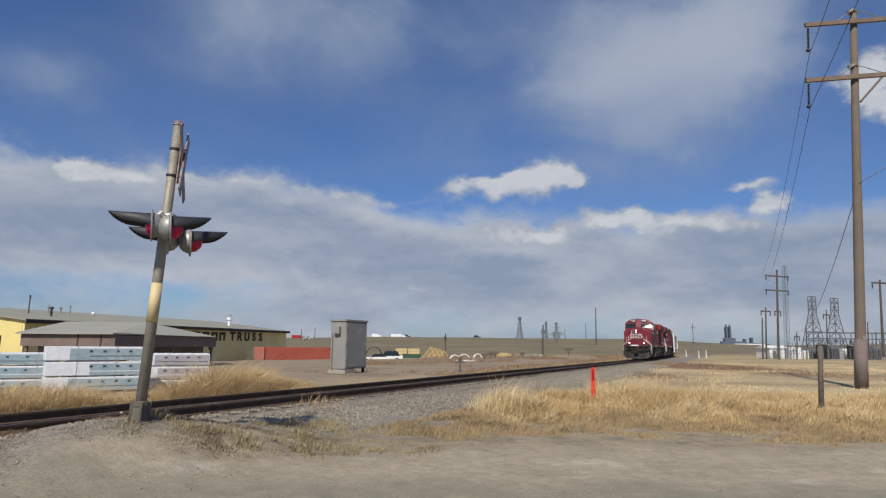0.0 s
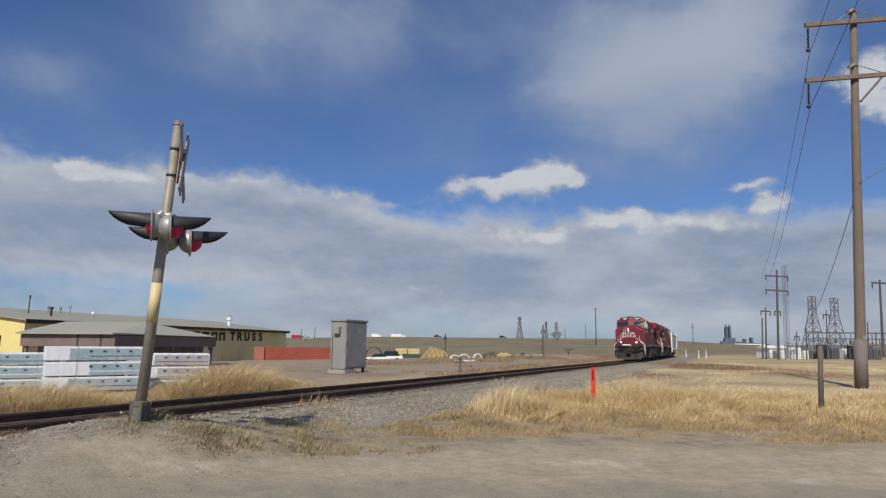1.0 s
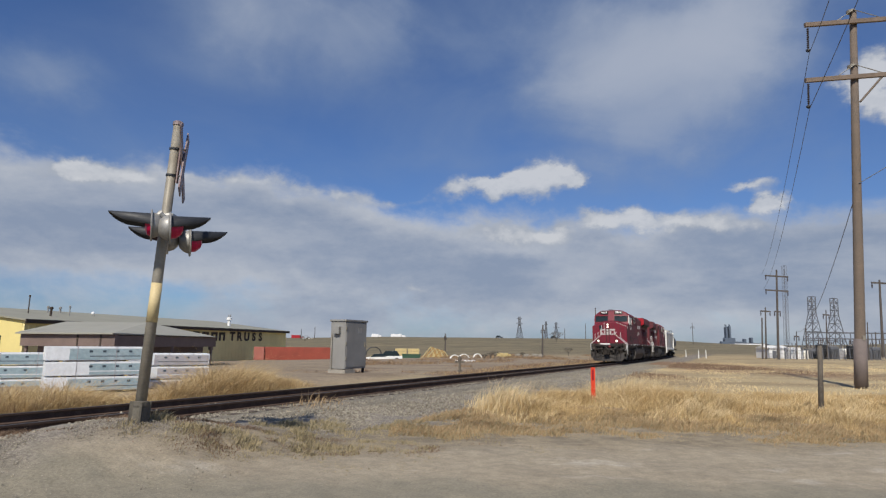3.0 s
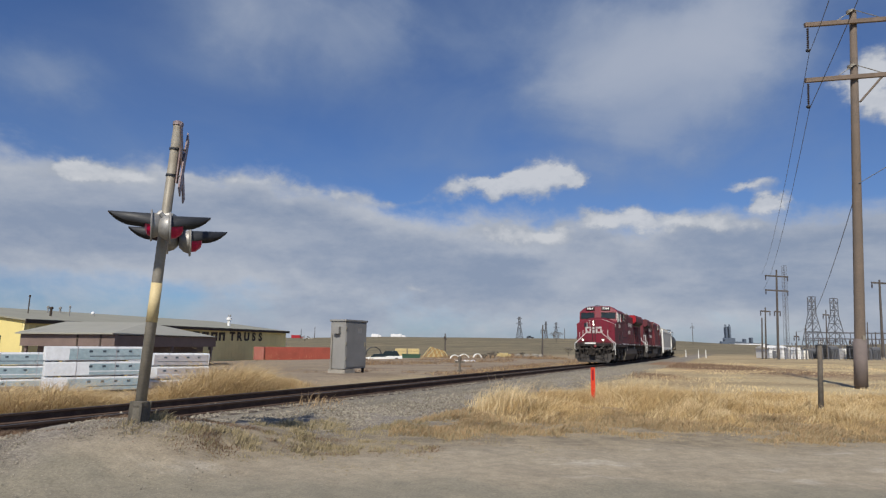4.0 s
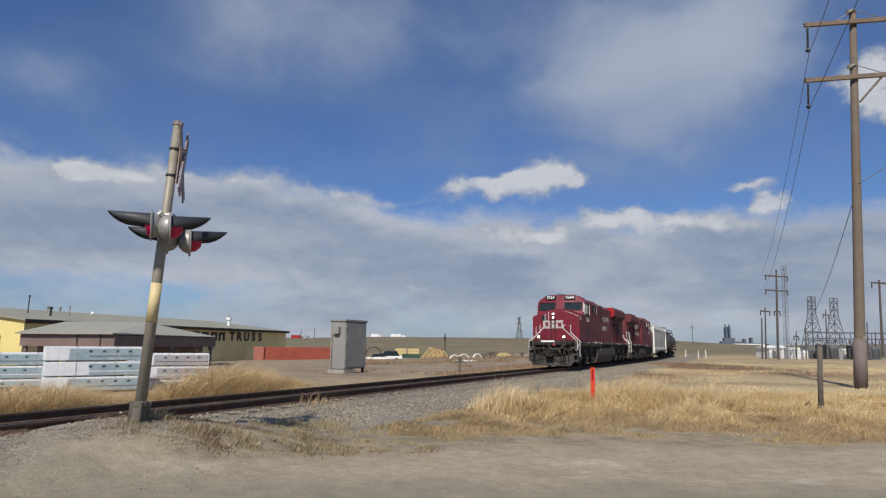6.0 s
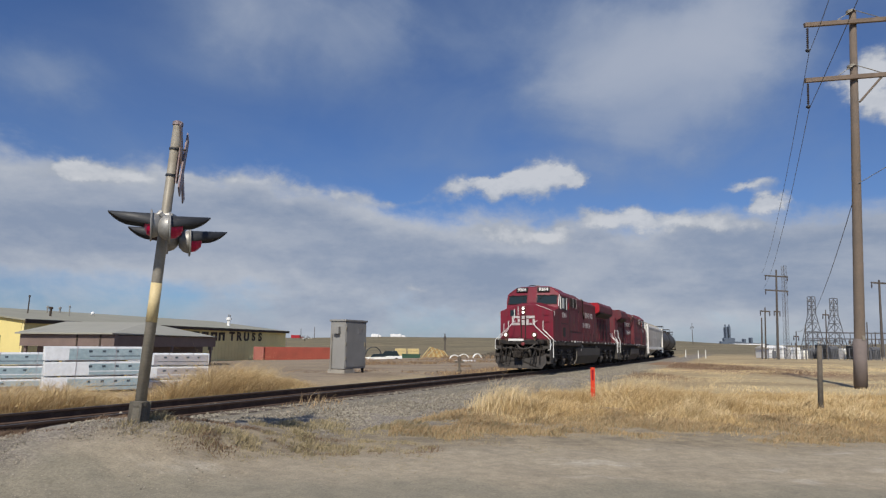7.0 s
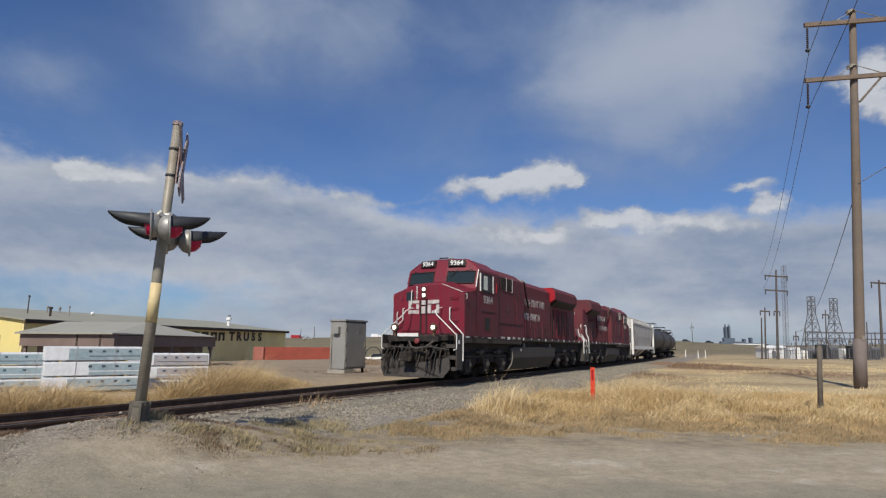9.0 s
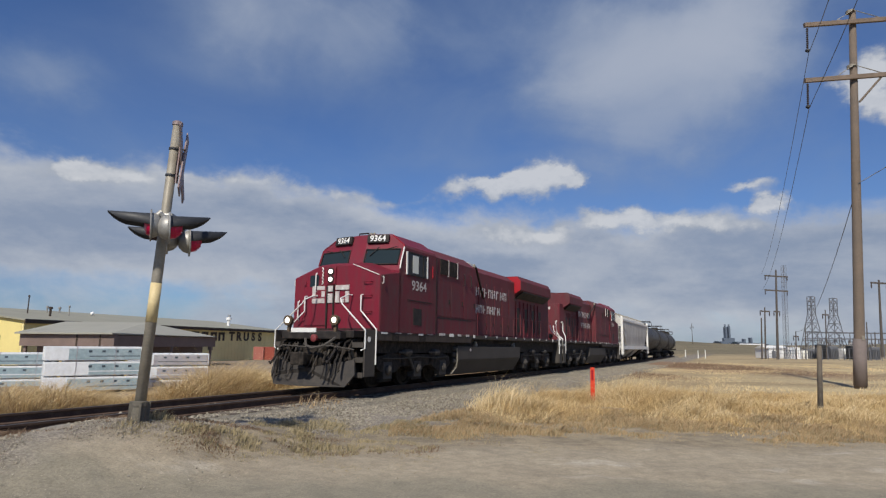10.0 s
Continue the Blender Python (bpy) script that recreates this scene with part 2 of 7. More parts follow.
POLEWOOD = mat("weathered_pole_wood", (0.175, 0.132, 0.10), 0.9, 0, 0.3, 1.2, 30, 0.4, second=(0.13, 0.105, 0.085))
SLEEVE = mat("pale_pole_sleeve", (0.175, 0.142, 0.13), 0.8, 0, 0.15, 2, 30, 0.1)
ARMWOOD = mat("crossarm_wood", (0.215, 0.16, 0.12), 0.9, 0, 0.25, 2, 30, 0.3)
FARPOLE = mat("far_pole_wood", (0.105, 0.09, 0.08), 0.9, 0, 0.25, 1, 10, 0.1)
CERAMIC = mat("brown_insulator", (0.05, 0.04, 0.04), 0.3, 0, 0.1, 10, 60, 0)
WIRE = mat("dull_wire", (0.13, 0.13, 0.135), 0.6, 0.5, 0.1, 2, 20, 0)
LATTICE = mat("galvanised_lattice", (0.15, 0.155, 0.17), 0.6, 0.3, 0.1, 1, 10, 0)
ORANGE = mat("orange_marker", (0.80, 0.075, 0.03), 0.5, 0, 0.12, 8, 40, 0.05)
POSTWOOD = mat("grey_fence_post", (0.165, 0.14, 0.112), 0.95, 0, 0.3, 6, 40, 0.4)
YELLOW = mat("yellow_siding", (0.72, 0.60, 0.24), 0.7, 0, 0.08, 0.4, 12, 0.05)
# the same yellow paint, lightened for walls that lie in shade
YELLOW_LIFTED = mat("lightened_yellow_siding", (0.80, 0.685, 0.33), 0.75, 0, 0.12, 0.3, 12, 0.05)
ROOFTAN = mat("tan_metal_roof", (0.36, 0.34, 0.255), 0.55, 0.2, 0.12, 0.2, 8, 0.05)
ROOFGREY = mat("pale_metal_roof", (0.36, 0.345, 0.285), 0.6, 0.1, 0.1, 0.4, 8, 0.05)
FASCIA = mat("brown_fascia", (0.20, 0.145, 0.125), 0.7, 0, 0.18, 0.6, 14, 0.05)
LETTER = mat("dark_brown_lettering", (0.05, 0.035, 0.025), 0.7, 0, 0.1, 3, 20, 0)
WRAP = mat("white_wrapped_lumber", (0.74, 0.76, 0.78), 0.45, 0, 0.10, 3, 7, 0.7, depth=0.015)
WRAPGREY = mat("printed_grey_wrap", (0.24, 0.335, 0.37), 0.5, 0, 0.2, 1.2, 6, 0.7, depth=0.03, second=(0.36, 0.43, 0.46))
WRAPLILAC = mat("printed_lilac_wrap", (0.30, 0.285, 0.305), 0.5, 0, 0.2, 1.2, 6, 0.7, depth=0.03, second=(0.42, 0.40, 0.415))
STRAP = mat("dark_print_marks", (0.05, 0.07, 0.09), 0.6, 0, 0.1, 5, 30, 0)
RUST = mat("rust_red_container", (0.30, 0.062, 0.038), 0.7, 0, 0.2, 0.6, 10, 0.1)
PINK = mat("faded_red_container", (0.38, 0.13, 0.10), 0.7, 0, 0.15, 0.6, 10, 0.1)
GREEN = mat("green_bin", (0.035, 0.09, 0.055), 0.6, 0, 0.2, 1, 10, 0.1)
LUMBER = mat("fresh_lumber", (0.58, 0.46, 0.22), 0.8, 0, 0.15, 1.5, 12, 0.1)
ORANGEWOOD = mat("orange_truss_wood", (0.50, 0.29, 0.09), 0.8, 0, 0.2, 1.5, 12, 0.1)
VEHWHITE = mat("white_car_paint", (0.75, 0.75, 0.75), 0.35, 0, 0.05, 1, 10, 0)
VEHDARK = mat("dark_car_paint", (0.04, 0.042, 0.05), 0.35, 0, 0.1, 1, 10, 0)
TYRE = mat("tyre_rubber", (0.025, 0.025, 0.025), 0.9, 0, 0.2, 5, 30, 0.1)
CONCRETE = mat("old_concrete", (0.36, 0.33, 0.28), 0.9, 0, 0.2, 3, 40, 0.3)
# distance haze is put into this blue colour
FARBLUE = mat("haze_tinted_steel", (0.10, 0.125, 0.165), 0.7, 0, 0.1, 0.1, 1, 0)
GRASS_STRAW = island("straw_grass", (0.68, 0.50, 0.255), (0.38, 0.26, 0.12))
GRASS_PALE = island("pale_grass", (0.80, 0.65, 0.40), (0.56, 0.42, 0.22))
GRASS_BROWN = island("brown_grass", (0.50, 0.36, 0.20), (0.30, 0.205, 0.11))
GRASS_DULL = island("dull_short_grass", (0.43, 0.355, 0.215), (0.27, 0.225, 0.13))
BRUSH = island("russet_brush", (0.285, 0.19, 0.125), (0.18, 0.128, 0.09))
PEBBLE = island("pale_gravel", (0.40, 0.355, 0.29), (0.20, 0.175, 0.14), back=0)
STONE = island("loose_stone", (0.35, 0.313, 0.245), (0.145, 0.126, 0.097), back=0)


def ground_material():
    """Dirt road, verge, dry field and far pasture, by where the ground lies."""
    m = mat("dry_ground", (0.33, 0.285, 0.225), 0.95, 0, 0.16, 0.25, 9, 0.6, depth=0.03)
    t = m.node_tree
    b = t.nodes["Principled BSDF"]
    geo = t.nodes.new("ShaderNodeNewGeometry").outputs["Position"]
    s = t.nodes.new("ShaderNodeSeparateXYZ")
    t.links.new(geo, s.inputs[0])

    def noi(sc, det, stretch=1.0):
        mp = t.nodes.new("ShaderNodeMapping")
        mp.inputs["Scale"].default_value = (1.0, stretch, 1.0)
        t.links.new(geo, mp.inputs[0])
        n = t.nodes.new("ShaderNodeTexNoise")
        t.links.new(mp.outputs[0], n.inputs["Vector"])
        n.inputs["Scale"].default_value, n.inputs["Detail"].default_value, n.inputs["Roughness"].default_value = sc, det, 0.65
        return n.outputs[0]

    def ma(op, a, c2, d=None):
        n = t.nodes.new("ShaderNodeMath")
        n.operation = op
        for i, v in enumerate((a, c2, d)):
            if v is None:
                continue
            if isinstance(v, (int, float)):
                n.inputs[i].default_value = v
            else:
                t.links.new(v, n.inputs[i])
        return n.outputs[0]

    def sm(v, a, c2, lo=0.0, hi=1.0):
        r = t.nodes.new("ShaderNodeMapRange")
        r.interpolation_type = "SMOOTHSTEP"
        t.links.new(v, r.inputs[0])
        for i, x in enumerate((a, c2, lo, hi)):
            r.inputs[i + 1].default_value = x
        return r.outputs[0]

    def mix(f, a, c2, kind="MIX"):
        x = t.nodes.new("ShaderNodeMix")
        x.data_type, x.blend_type = "RGBA", kind
        for sock, v in ((x.inputs[0], f), (x.inputs[6], a), (x.inputs[7], c2)):
            if isinstance(v, (tuple, float)):
                sock.default_value = v
            else:
                t.links.new(v, sock)
        return x.outputs[2]

    wob = ma("MULTIPLY", ma("SUBTRACT", noi(0.35, 5), 0.5), 2.6)
    yy = ma("ADD", s.outputs[1], wob)
    dirt = mix(sm(noi(0.9, 6, 1.5), 0.34, 0.70), (0.335, 0.282, 0.203, 1), (0.28, 0.234, 0.168, 1))
    dirt = mix(sm(noi(0.5, 5, 2.5), 0.56, 0.68, 0.0, 0.7), dirt, (0.44, 0.39, 0.315, 1))
    asphalt = mix(sm(noi(2.5, 6), 0.35, 0.65), (0.252, 0.222, 0.162, 1), (0.212, 0.188, 0.139, 1))
    c1 = mix(sm(yy, 7.4, 8.3), asphalt, dirt)
    yy = ma("ADD", yy, sm(s.outputs[0], -3.2, -0.4, 2.0, 0.0))
    verge = mix(sm(noi(1.6, 6), 0.4, 0.62), (0.285, 0.232, 0.155, 1), (0.188, 0.153, 0.105, 1))
    c1 = mix(sm(yy, 9.8, 11.4), c1, verge)
    field = mix(sm(noi(0.10, 6, 3.0), 0.36, 0.62), (0.44, 0.35, 0.20, 1), (0.29, 0.215, 0.12, 1))
    c1 = mix(sm(yy, 15.0, 21.0), c1, field)
    yard = mix(sm(noi(0.12, 6, 2.0), 0.4, 0.62), (0.285, 0.225, 0.155, 1), (0.205, 0.155, 0.105, 1))
    lat = ma("ADD", ma("MULTIPLY", s.outputs[0], 0.898), ma("MULTIPLY", s.outputs[1], -0.4395))
    lat = ma("ADD", lat, 10.67)
    shed = ma("ADD", lat, ma("MULTIPLY", ma("SUBTRACT", noi(1.2, 5), 0.5), 1.6))
    reach = ma("ADD", shed, sm(s.outputs[1], 10.5, 13.5, 1.5, 0.0))
    stone = ma("MULTIPLY", sm(reach, 4.0, 5.0, 1.0, 0.0), sm(shed, 0.0, 0.6))
    gravel = mix(sm(noi(26, 4), 0.36, 0.64), (0.29, 0.255, 0.21, 1), (0.14, 0.12, 0.098, 1))
    c1 = mix(stone, c1, gravel)
    side = ma("MULTIPLY", sm(lat, -4.2, -2.2, 1.0, 0.0), sm(s.outputs[1], 95, 150, 1.0, 0.0))
    c1 = mix(side, c1, yard)
    dx, dy = ma("DIVIDE", ma("SUBTRACT", s.outputs[0], 24.5), 5.5), ma("DIVIDE", ma("SUBTRACT", s.outputs[1], 57.0), 19.0)
    away = ma("ADD", ma("ADD", ma("MULTIPLY", dx, dx), ma("MULTIPLY", dy, dy)), ma("MULTIPLY", ma("SUBTRACT", noi(0.25, 6), 0.5), 2.4))
    c1 = mix(sm(away, 0.5, 2.0, 0.92, 0.0), c1, (0.225, 0.137, 0.077, 1))
    pasture = mix(sm(noi(0.02, 7, 7.0), 0.38, 0.62), (0.215, 0.172, 0.098, 1), (0.12, 0.104, 0.064, 1))
    pasture = mix(sm(noi(0.11, 6, 3.0), 0.50, 0.64, 0.0, 0.8), pasture, (0.085, 0.075, 0.05, 1))
    pasture = mix(sm(noi(0.06, 5, 6.0), 0.54, 0.66, 0.0, 0.7), pasture, (0.30, 0.235, 0.13, 1))
    c1 = mix(sm(s.outputs[1], 110, 170), c1, pasture)
    c1 = mix(1.0, c1, sm(noi(90, 3), 0.3, 0.7, 0.84, 1.14), "MULTIPLY")
    c1 = mix(1.0, c1, sm(noi(5, 6), 0.3, 0.7, 0.84, 1.12), "MULTIPLY")
    grain = sm(noi(30, 5), 0.3, 0.7, 0.84, 1.13)
    c1 = mix(1.0, c1, grain, "MULTIPLY")
    t.links.new(c1, b.inputs["Base Color"])
    return m


GROUND = ground_material()


# ---- building tools ----
class Solid:
    """Collects plain solids into one mesh."""

    def __init__(self):
        self.v, self.f = [], []

    def add(self, verts, faces):
        n = len(self.v)
        self.v += [tuple(p) for p in verts]
        self.f += [tuple(i + n for i in q) for q in faces]
        return self

    def box(self, x0, x1, y0, y1, z0, z1):
        p = [(x, y, z) for x in (x0, x1) for y in (y0, y1) for z in (z0, z1)]
        return self.add(p, [(0, 1, 3, 2), (4, 6, 7, 5), (0, 4, 5, 1), (2, 3, 7, 6), (0, 2, 6, 4), (1, 5, 7, 3)])

    def loft(self, rings, cap=True):
        k = len(rings[0])
        verts = [p for r in rings for p in r]
        faces = []
        for a in range(len(rings) - 1):
            for i in range(k):
                j = (i + 1) % k
                faces.append((a * k + i, a * k + j, (a + 1) * k + j, (a + 1) * k + i))
        if cap:
            faces += [tuple(range(k - 1, -1, -1)), tuple(range((len(rings) - 1) * k, len(rings) * k))]
        return self.add(verts, faces)

    def prism(self, axis, lo, hi, profile):
        """A profile of (a, b) pairs swept along an axis: x takes (y, z), y takes (x, z), z takes (x, y)."""
        put = {"x": lambda h, a, b: (h, a, b), "y": lambda h, a, b: (a, h, b), "z": lambda h, a, b: (a, b, h)}[axis]
        return self.loft([[put(lo, *p) for p in profile], [put(hi, *p) for p in profile]])

    def cyl(self, p0, p1, r0, r1=None, n=10, cap=True):
        r1 = r0 if r1 is None else r1
        p0, p1 = Vector(p0), Vector(p1)
        w = (p1 - p0).normalized()
        u = w.cross(Vector((0, 0, 1)) if abs(w.z) < 0.9 else Vector((1, 0, 0))).normalized()
        q = w.cross(u)
        ring = lambda c, r: [c + (u * math.cos(k * math.tau / n) + q * math.sin(k * math.tau / n)) * r for k in range(n)]
        return self.loft([ring(p0, r0), ring(p1, r1)], cap)

    def tube(self, pts, r, n=6):
        pts = [Vector(p) for p in pts]
        rings, u = [], None
        for i, p in enumerate(pts):
            w = (pts[min(i + 1, len(pts) - 1)] - pts[max(i - 1, 0)]).normalized()
            if u is None:
                u = w.cross(Vector((0, 0, 1)) if abs(w.z) < 0.9 else Vector((1, 0, 0)))
            u = (u - w * u.dot(w)).normalized()
            q = w.cross(u)
            rings.append([p + (u * math.cos(k * math.tau / n) + q * math.sin(k * math.tau / n)) * r for k in range(n)])
        return self.loft(rings)

    def turned(self, p0, way, stations, n=16):
        """A turned solid: stations of (distance along way, radius)."""
        p0, w = Vector(p0), Vector(way).normalized()
        u = w.cross(Vector((0, 0, 1)) if abs(w.z) < 0.9 else Vector((1, 0, 0))).normalized()
        q = w.cross(u)
        rings = [[p0 + w * d + (u * math.cos(k * math.tau / n) + q * math.sin(k * math.tau / n)) * r for k in range(n)] for d, r in stations]
        return self.loft(rings)

    def mesh(self, name, bevel=0.0, smooth=False):
        me = bpy.data.meshes.new(name)
        me.from_pydata(self.v, [], self.f)
        bm = bmesh.new()
        bm.from_mesh(me)
        bmesh.ops.recalc_face_normals(bm, faces=bm.faces)
        if bevel:
            edges = [e for e in bm.edges if len(e.link_faces) == 2 and e.calc_face_angle(0) > 0.5]
            bmesh.ops.bevel(bm, geom=edges, offset=bevel, segments=2, affect="EDGES", profile=0.6, clamp_overlap=True)
        if smooth:
            for f in bm.faces:
                f.smooth = len(f.verts) == 4
        bm.to_mesh(me)
        bm.free()
        return me


def part(name, solid, material, parent, label="", bevel=0.0, smooth=False):
    me = solid.mesh(name, bevel, smooth) if isinstance(solid, Solid) else solid
    if not me.materials:
        me.materials.append(material)
    ob = new(name, me)
    ob.parent = parent
    return tagged(ob, label)


def thing(name, m, label, category, group="", kind=""):
    ob = new(name)
    ob.empty_display_size = 0.3
    ob.matrix_basis = m
    return tagged(ob, label, category, group, kind)


def single(name, solid, material, m, label, category, group="", kind="", bevel=0.0, smooth=False):
    ob = part(name, solid, material, None, label, bevel, smooth)
    ob.matrix_basis = m
    return tagged(ob, label, category, group, kind)


def cloud_mesh(name, verts, faces, material):
    """A mesh out of arrays: verts n x 3, faces m x 3."""
    me = bpy.data.meshes.new(name)
    verts, faces = np.asarray(verts, np.float32), np.asarray(faces, np.int32)
    me.vertices.add(len(verts))
    me.vertices.foreach_set("co", verts.ravel())
    me.loops.add(faces.size)
    me.loops.foreach_set("vertex_index", faces.ravel())
    me.polygons.add(len(faces))
    me.polygons.foreach_set("loop_start", np.arange(0, faces.size, 3, dtype=np.int32))
    me.update(calc_edges=True)
    me.materials.append(material)
    return me


def lettering(name, text, size, material, parent, m, depth=0.004, label="", bold=0.0, wide=1.0):
    cu = bpy.data.curves.new(name, "FONT")
    cu.body, cu.size, cu.extrude, cu.offset = text, size, depth, bold
    cu.align_x, cu.align_y = "CENTER", "CENTER"
    tmp = new(name + "_draft", cu)
    bpy.context.view_layer.update()
    me = bpy.data.meshes.new_from_object(tmp.evaluated_get(bpy.context.evaluated_depsgraph_get()))
    bpy.data.objects.remove(tmp)
    if wide != 1.0:
        me.transform(Matrix.Diagonal((wide, 1, 1, 1)))
    me.materials.clear()
    me.materials.append(material)
    ob = new(name, me)
    ob.parent, ob.matrix_basis = parent, m
    return tagged(ob, label)


# ---- the line of the track ----
NOSE = (-3.1445, 17.843)       # where the leading nose stands at the end
HEAD = -2.0259                 # heading of the travel, radians
GRADE = 0.0047
EASE_AT, EASE_R = -28.0, 1650.0        # a long easy curve, then the bend proper
BEND_AT, BEND_R = -106.0, 260.0


def arc_back(x, y, h, length, r):
    """Going back a length along a curve of radius r."""
    a, back = length / r, h + math.pi
    return x + r * (math.sin(back + a) - math.sin(back)), y + r * (math.cos(back) - math.cos(back + a)), h + a


def line(s):
    """Place and heading on the centre line, s metres ahead of the leading nose's last place."""
    if s >= EASE_AT:
        return NOSE[0] + math.cos(HEAD) * s, NOSE[1] + math.sin(HEAD) * s, HEAD
    x, y, h = arc_back(*line(EASE_AT), EASE_AT - max(s, BEND_AT), EASE_R)
    return (x, y, h) if s >= BEND_AT else arc_back(x, y, h, BEND_AT - s, BEND_R)


def rail_z(s):
    return GRADE * s


def lateral(x, y):
    """Distance along the line and off to its near side."""
    dx, dy = x - NOSE[0], y - NOSE[1]
    s, n = dx * math.cos(HEAD) + dy * math.sin(HEAD), -dx * math.sin(HEAD) + dy * math.cos(HEAD)
    e, b = max(0.0, EASE_AT - s), max(0.0, BEND_AT - s)
    return s, n + e * e / (2 * EASE_R) + b * b / (2 * BEND_R)


def ramp(v, a, b):
    t = min(1.0, max(0.0, (v - a) / (b - a)))
    return t * t * (3 - 2 * t)


def level(x, y):
    """Height of the ground."""
    s, n = lateral(x, y)
    bank = rail_z(max(s, -160)) - 0.30
    if n >= 0:
        flat = -0.42 + 0.02 * math.sin(x * 0.4) - 0.15 * ramp(y, 30, 60)
        low = flat + (bank - flat) * (1 - ramp(n, 2.0, 3.6))
        high = -0.38 + (rail_z(s) - 0.08 + 0.38) * (1 - ramp(n, 2.3, 4.9))
        high = min(high, rail_z(s) - 0.18 + 0.10 * ramp(n, 1.0, 2.2)) if n < 2.2 else high
        z = low + (high - low) * ramp(s, 3.5, 8.0)
        z += 0.24 * math.exp(-((x + 4.36) ** 2 + (y - 8.9) ** 2) / 2.2)      # gravel heaped round the signal
    else:
        yard = -0.95 - 1.45 * ramp(-n, 20, 95)
        pad = bank + 0.24 * ramp(s, -16, -11) * (1 - ramp(s, -5, 1)) * ramp(-n, 2.6, 4.2)
        hold = 2.2 + 4.6 * ramp(s, -16, -11) * (1 - ramp(s, -6, 1))
        z = yard + (pad - yard) * (1 - ramp(-n, hold, hold + 4.5))
    r = math.hypot(x, y)
    far = ramp(r, 170, 390)
    az = math.atan2(x, y)
    hill = 5.2 - 2.8 * ramp(az, 0.30, 0.48) - 1.6 * ramp(-az, 0.05, 0.3) + 1.5 * ramp(az, 0.5, 0.7)
    z += far * (hill - z) if y > 0 else 0
    z -= 16 * ramp(r, 460, 1500)
    return z


def build_ground():
    dist = [0.0] + [0.9 * 1.032 ** k for k in range(0, 226)]
    dist = [d for d in dist if d < 1100] + [1600, 2600, 4200]
    angles = []
    for k in range(0, 220):
        angles.append(-0.82 + 1.64 * k / 219)
    angles += [0.82 + (math.tau - 1.64) * k / 41 for k in range(1, 41)]
    v, f, na = [(0, 0, level(0, 0))], [], len(angles)
    for d in dist[1:]:
        for a in angles:
            x, y = d * math.sin(a), d * math.cos(a)
            z = level(x, y)
            if d < 60:
                z += 0.05 * (noise.noise((x * 0.8, y * 0.8, 3)) + 0.5 * noise.noise((x * 2.7, y * 2.7, 9)))
            elif d < 900:
                z += 0.25 * noise.noise((x * 0.03, y * 0.03, 3)) * ramp(d, 60, 200)
            v.append((x, y, z))
    for i in range(na):
        f.append((0, 1 + (i + 1) % na, 1 + i))
    for r in range(len(dist) - 2):
        for i in range(na):
            j = (i + 1) % na
            f.append((1 + r * na + i, 1 + r * na + j, 1 + (r + 1) * na + j, 1 + (r + 1) * na + i))
    s = Solid().add(v, f)
    me = bpy.data.meshes.new("ground")
    me.from_pydata(s.v, [], [tuple(reversed(q)) for q in s.f])
    for p in me.polygons:
        p.use_smooth = True
    me.materials.append(GROUND)
    me.update()
    tagged(new("ground", me), "dry dirt road verge, straw field and low pasture ridge", "ground", kind="structure")


build_ground()


def sweep(profile, s0, s1, step):
    """A profile of (offset to the near side, height over the rail) swept along the track."""
    rings, s = [], s0
    while True:
        x, y, h = line(s)
        rings.append([(x - math.sin(h) * n, y + math.cos(h) * n, rail_z(s) + z) for n, z in profile])
        if s >= s1:
            return Solid().loft(rings)
        s = min(s1, s + step)


def build_track():
    track = thing("railway_track", pose(0, 0, 0), "single rusty railway track on grey crushed-stone ballast", "railway track", kind="structure")
    part("ballast", sweep([(-3.0, -0.75), (-1.75, -0.22), (-1.3, -0.19), (1.3, -0.19), (1.75, -0.22), (3.3, -0.75)], -190, 34, 2.0), BALLAST, track, "grey crushed-stone ballast")
    web = [(-0.07, -0.172), (-0.07, -0.16), (-0.012, -0.14), (-0.012, -0.05), (-0.037, -0.035), (-0.037, -0.004), (0.037, -0.004), (0.037, -0.035), (0.012, -0.05), (0.012, -0.14), (0.07, -0.16), (0.07, -0.172)]
    for c0 in (-0.755, 0.755):
        rail = part("rail", sweep([(n + c0, z) for n, z in web], -190, 34, 2.0), RAIL, track, "rust-brown steel rail")
        part("rail_head", sweep([(c0 - 0.03, -0.006), (c0 - 0.03, 0.0), (c0 + 0.03, 0.0), (c0 + 0.03, -0.006)], -190, 34, 2.0), SHINE, rail, "worn bright running surface")
    tie = Solid().box(-0.115, 0.115, -1.3, 1.3, -0.34, -0.172).mesh("tie", 0.012)
    tie.materials.append(TIE)
    rest = Solid()
    s, k = 30.0, 0
    while s > -185:
        x, y, h = line(s)
        if k < 180:
            t = part("tie", tie, TIE, track)
            t.matrix_basis = pose(x + random.uniform(-0.02, 0.02), y, rail_z(s) + random.uniform(-0.004, 0.004), 0, 0, math.degrees(h) + random.uniform(-1.5, 1.5))
        else:
            c0, s0 = math.cos(h), math.sin(h)
            p = [(x + c0 * a - s0 * b, y + s0 * a + c0 * b, rail_z(s) + z) for a in (-0.11, 0.11) for b in (-1.3, 1.3) for z in (-0.3, -0.172)]
            rest.add(p, [(0, 1, 3, 2), (4, 6, 7, 5), (0, 4, 5, 1), (2, 3, 7, 6), (1, 5, 7, 3)])
        s -= 0.52
        k += 1
    tagged(part("ties", rest, TIE, track), kind="stuff")


build_track()


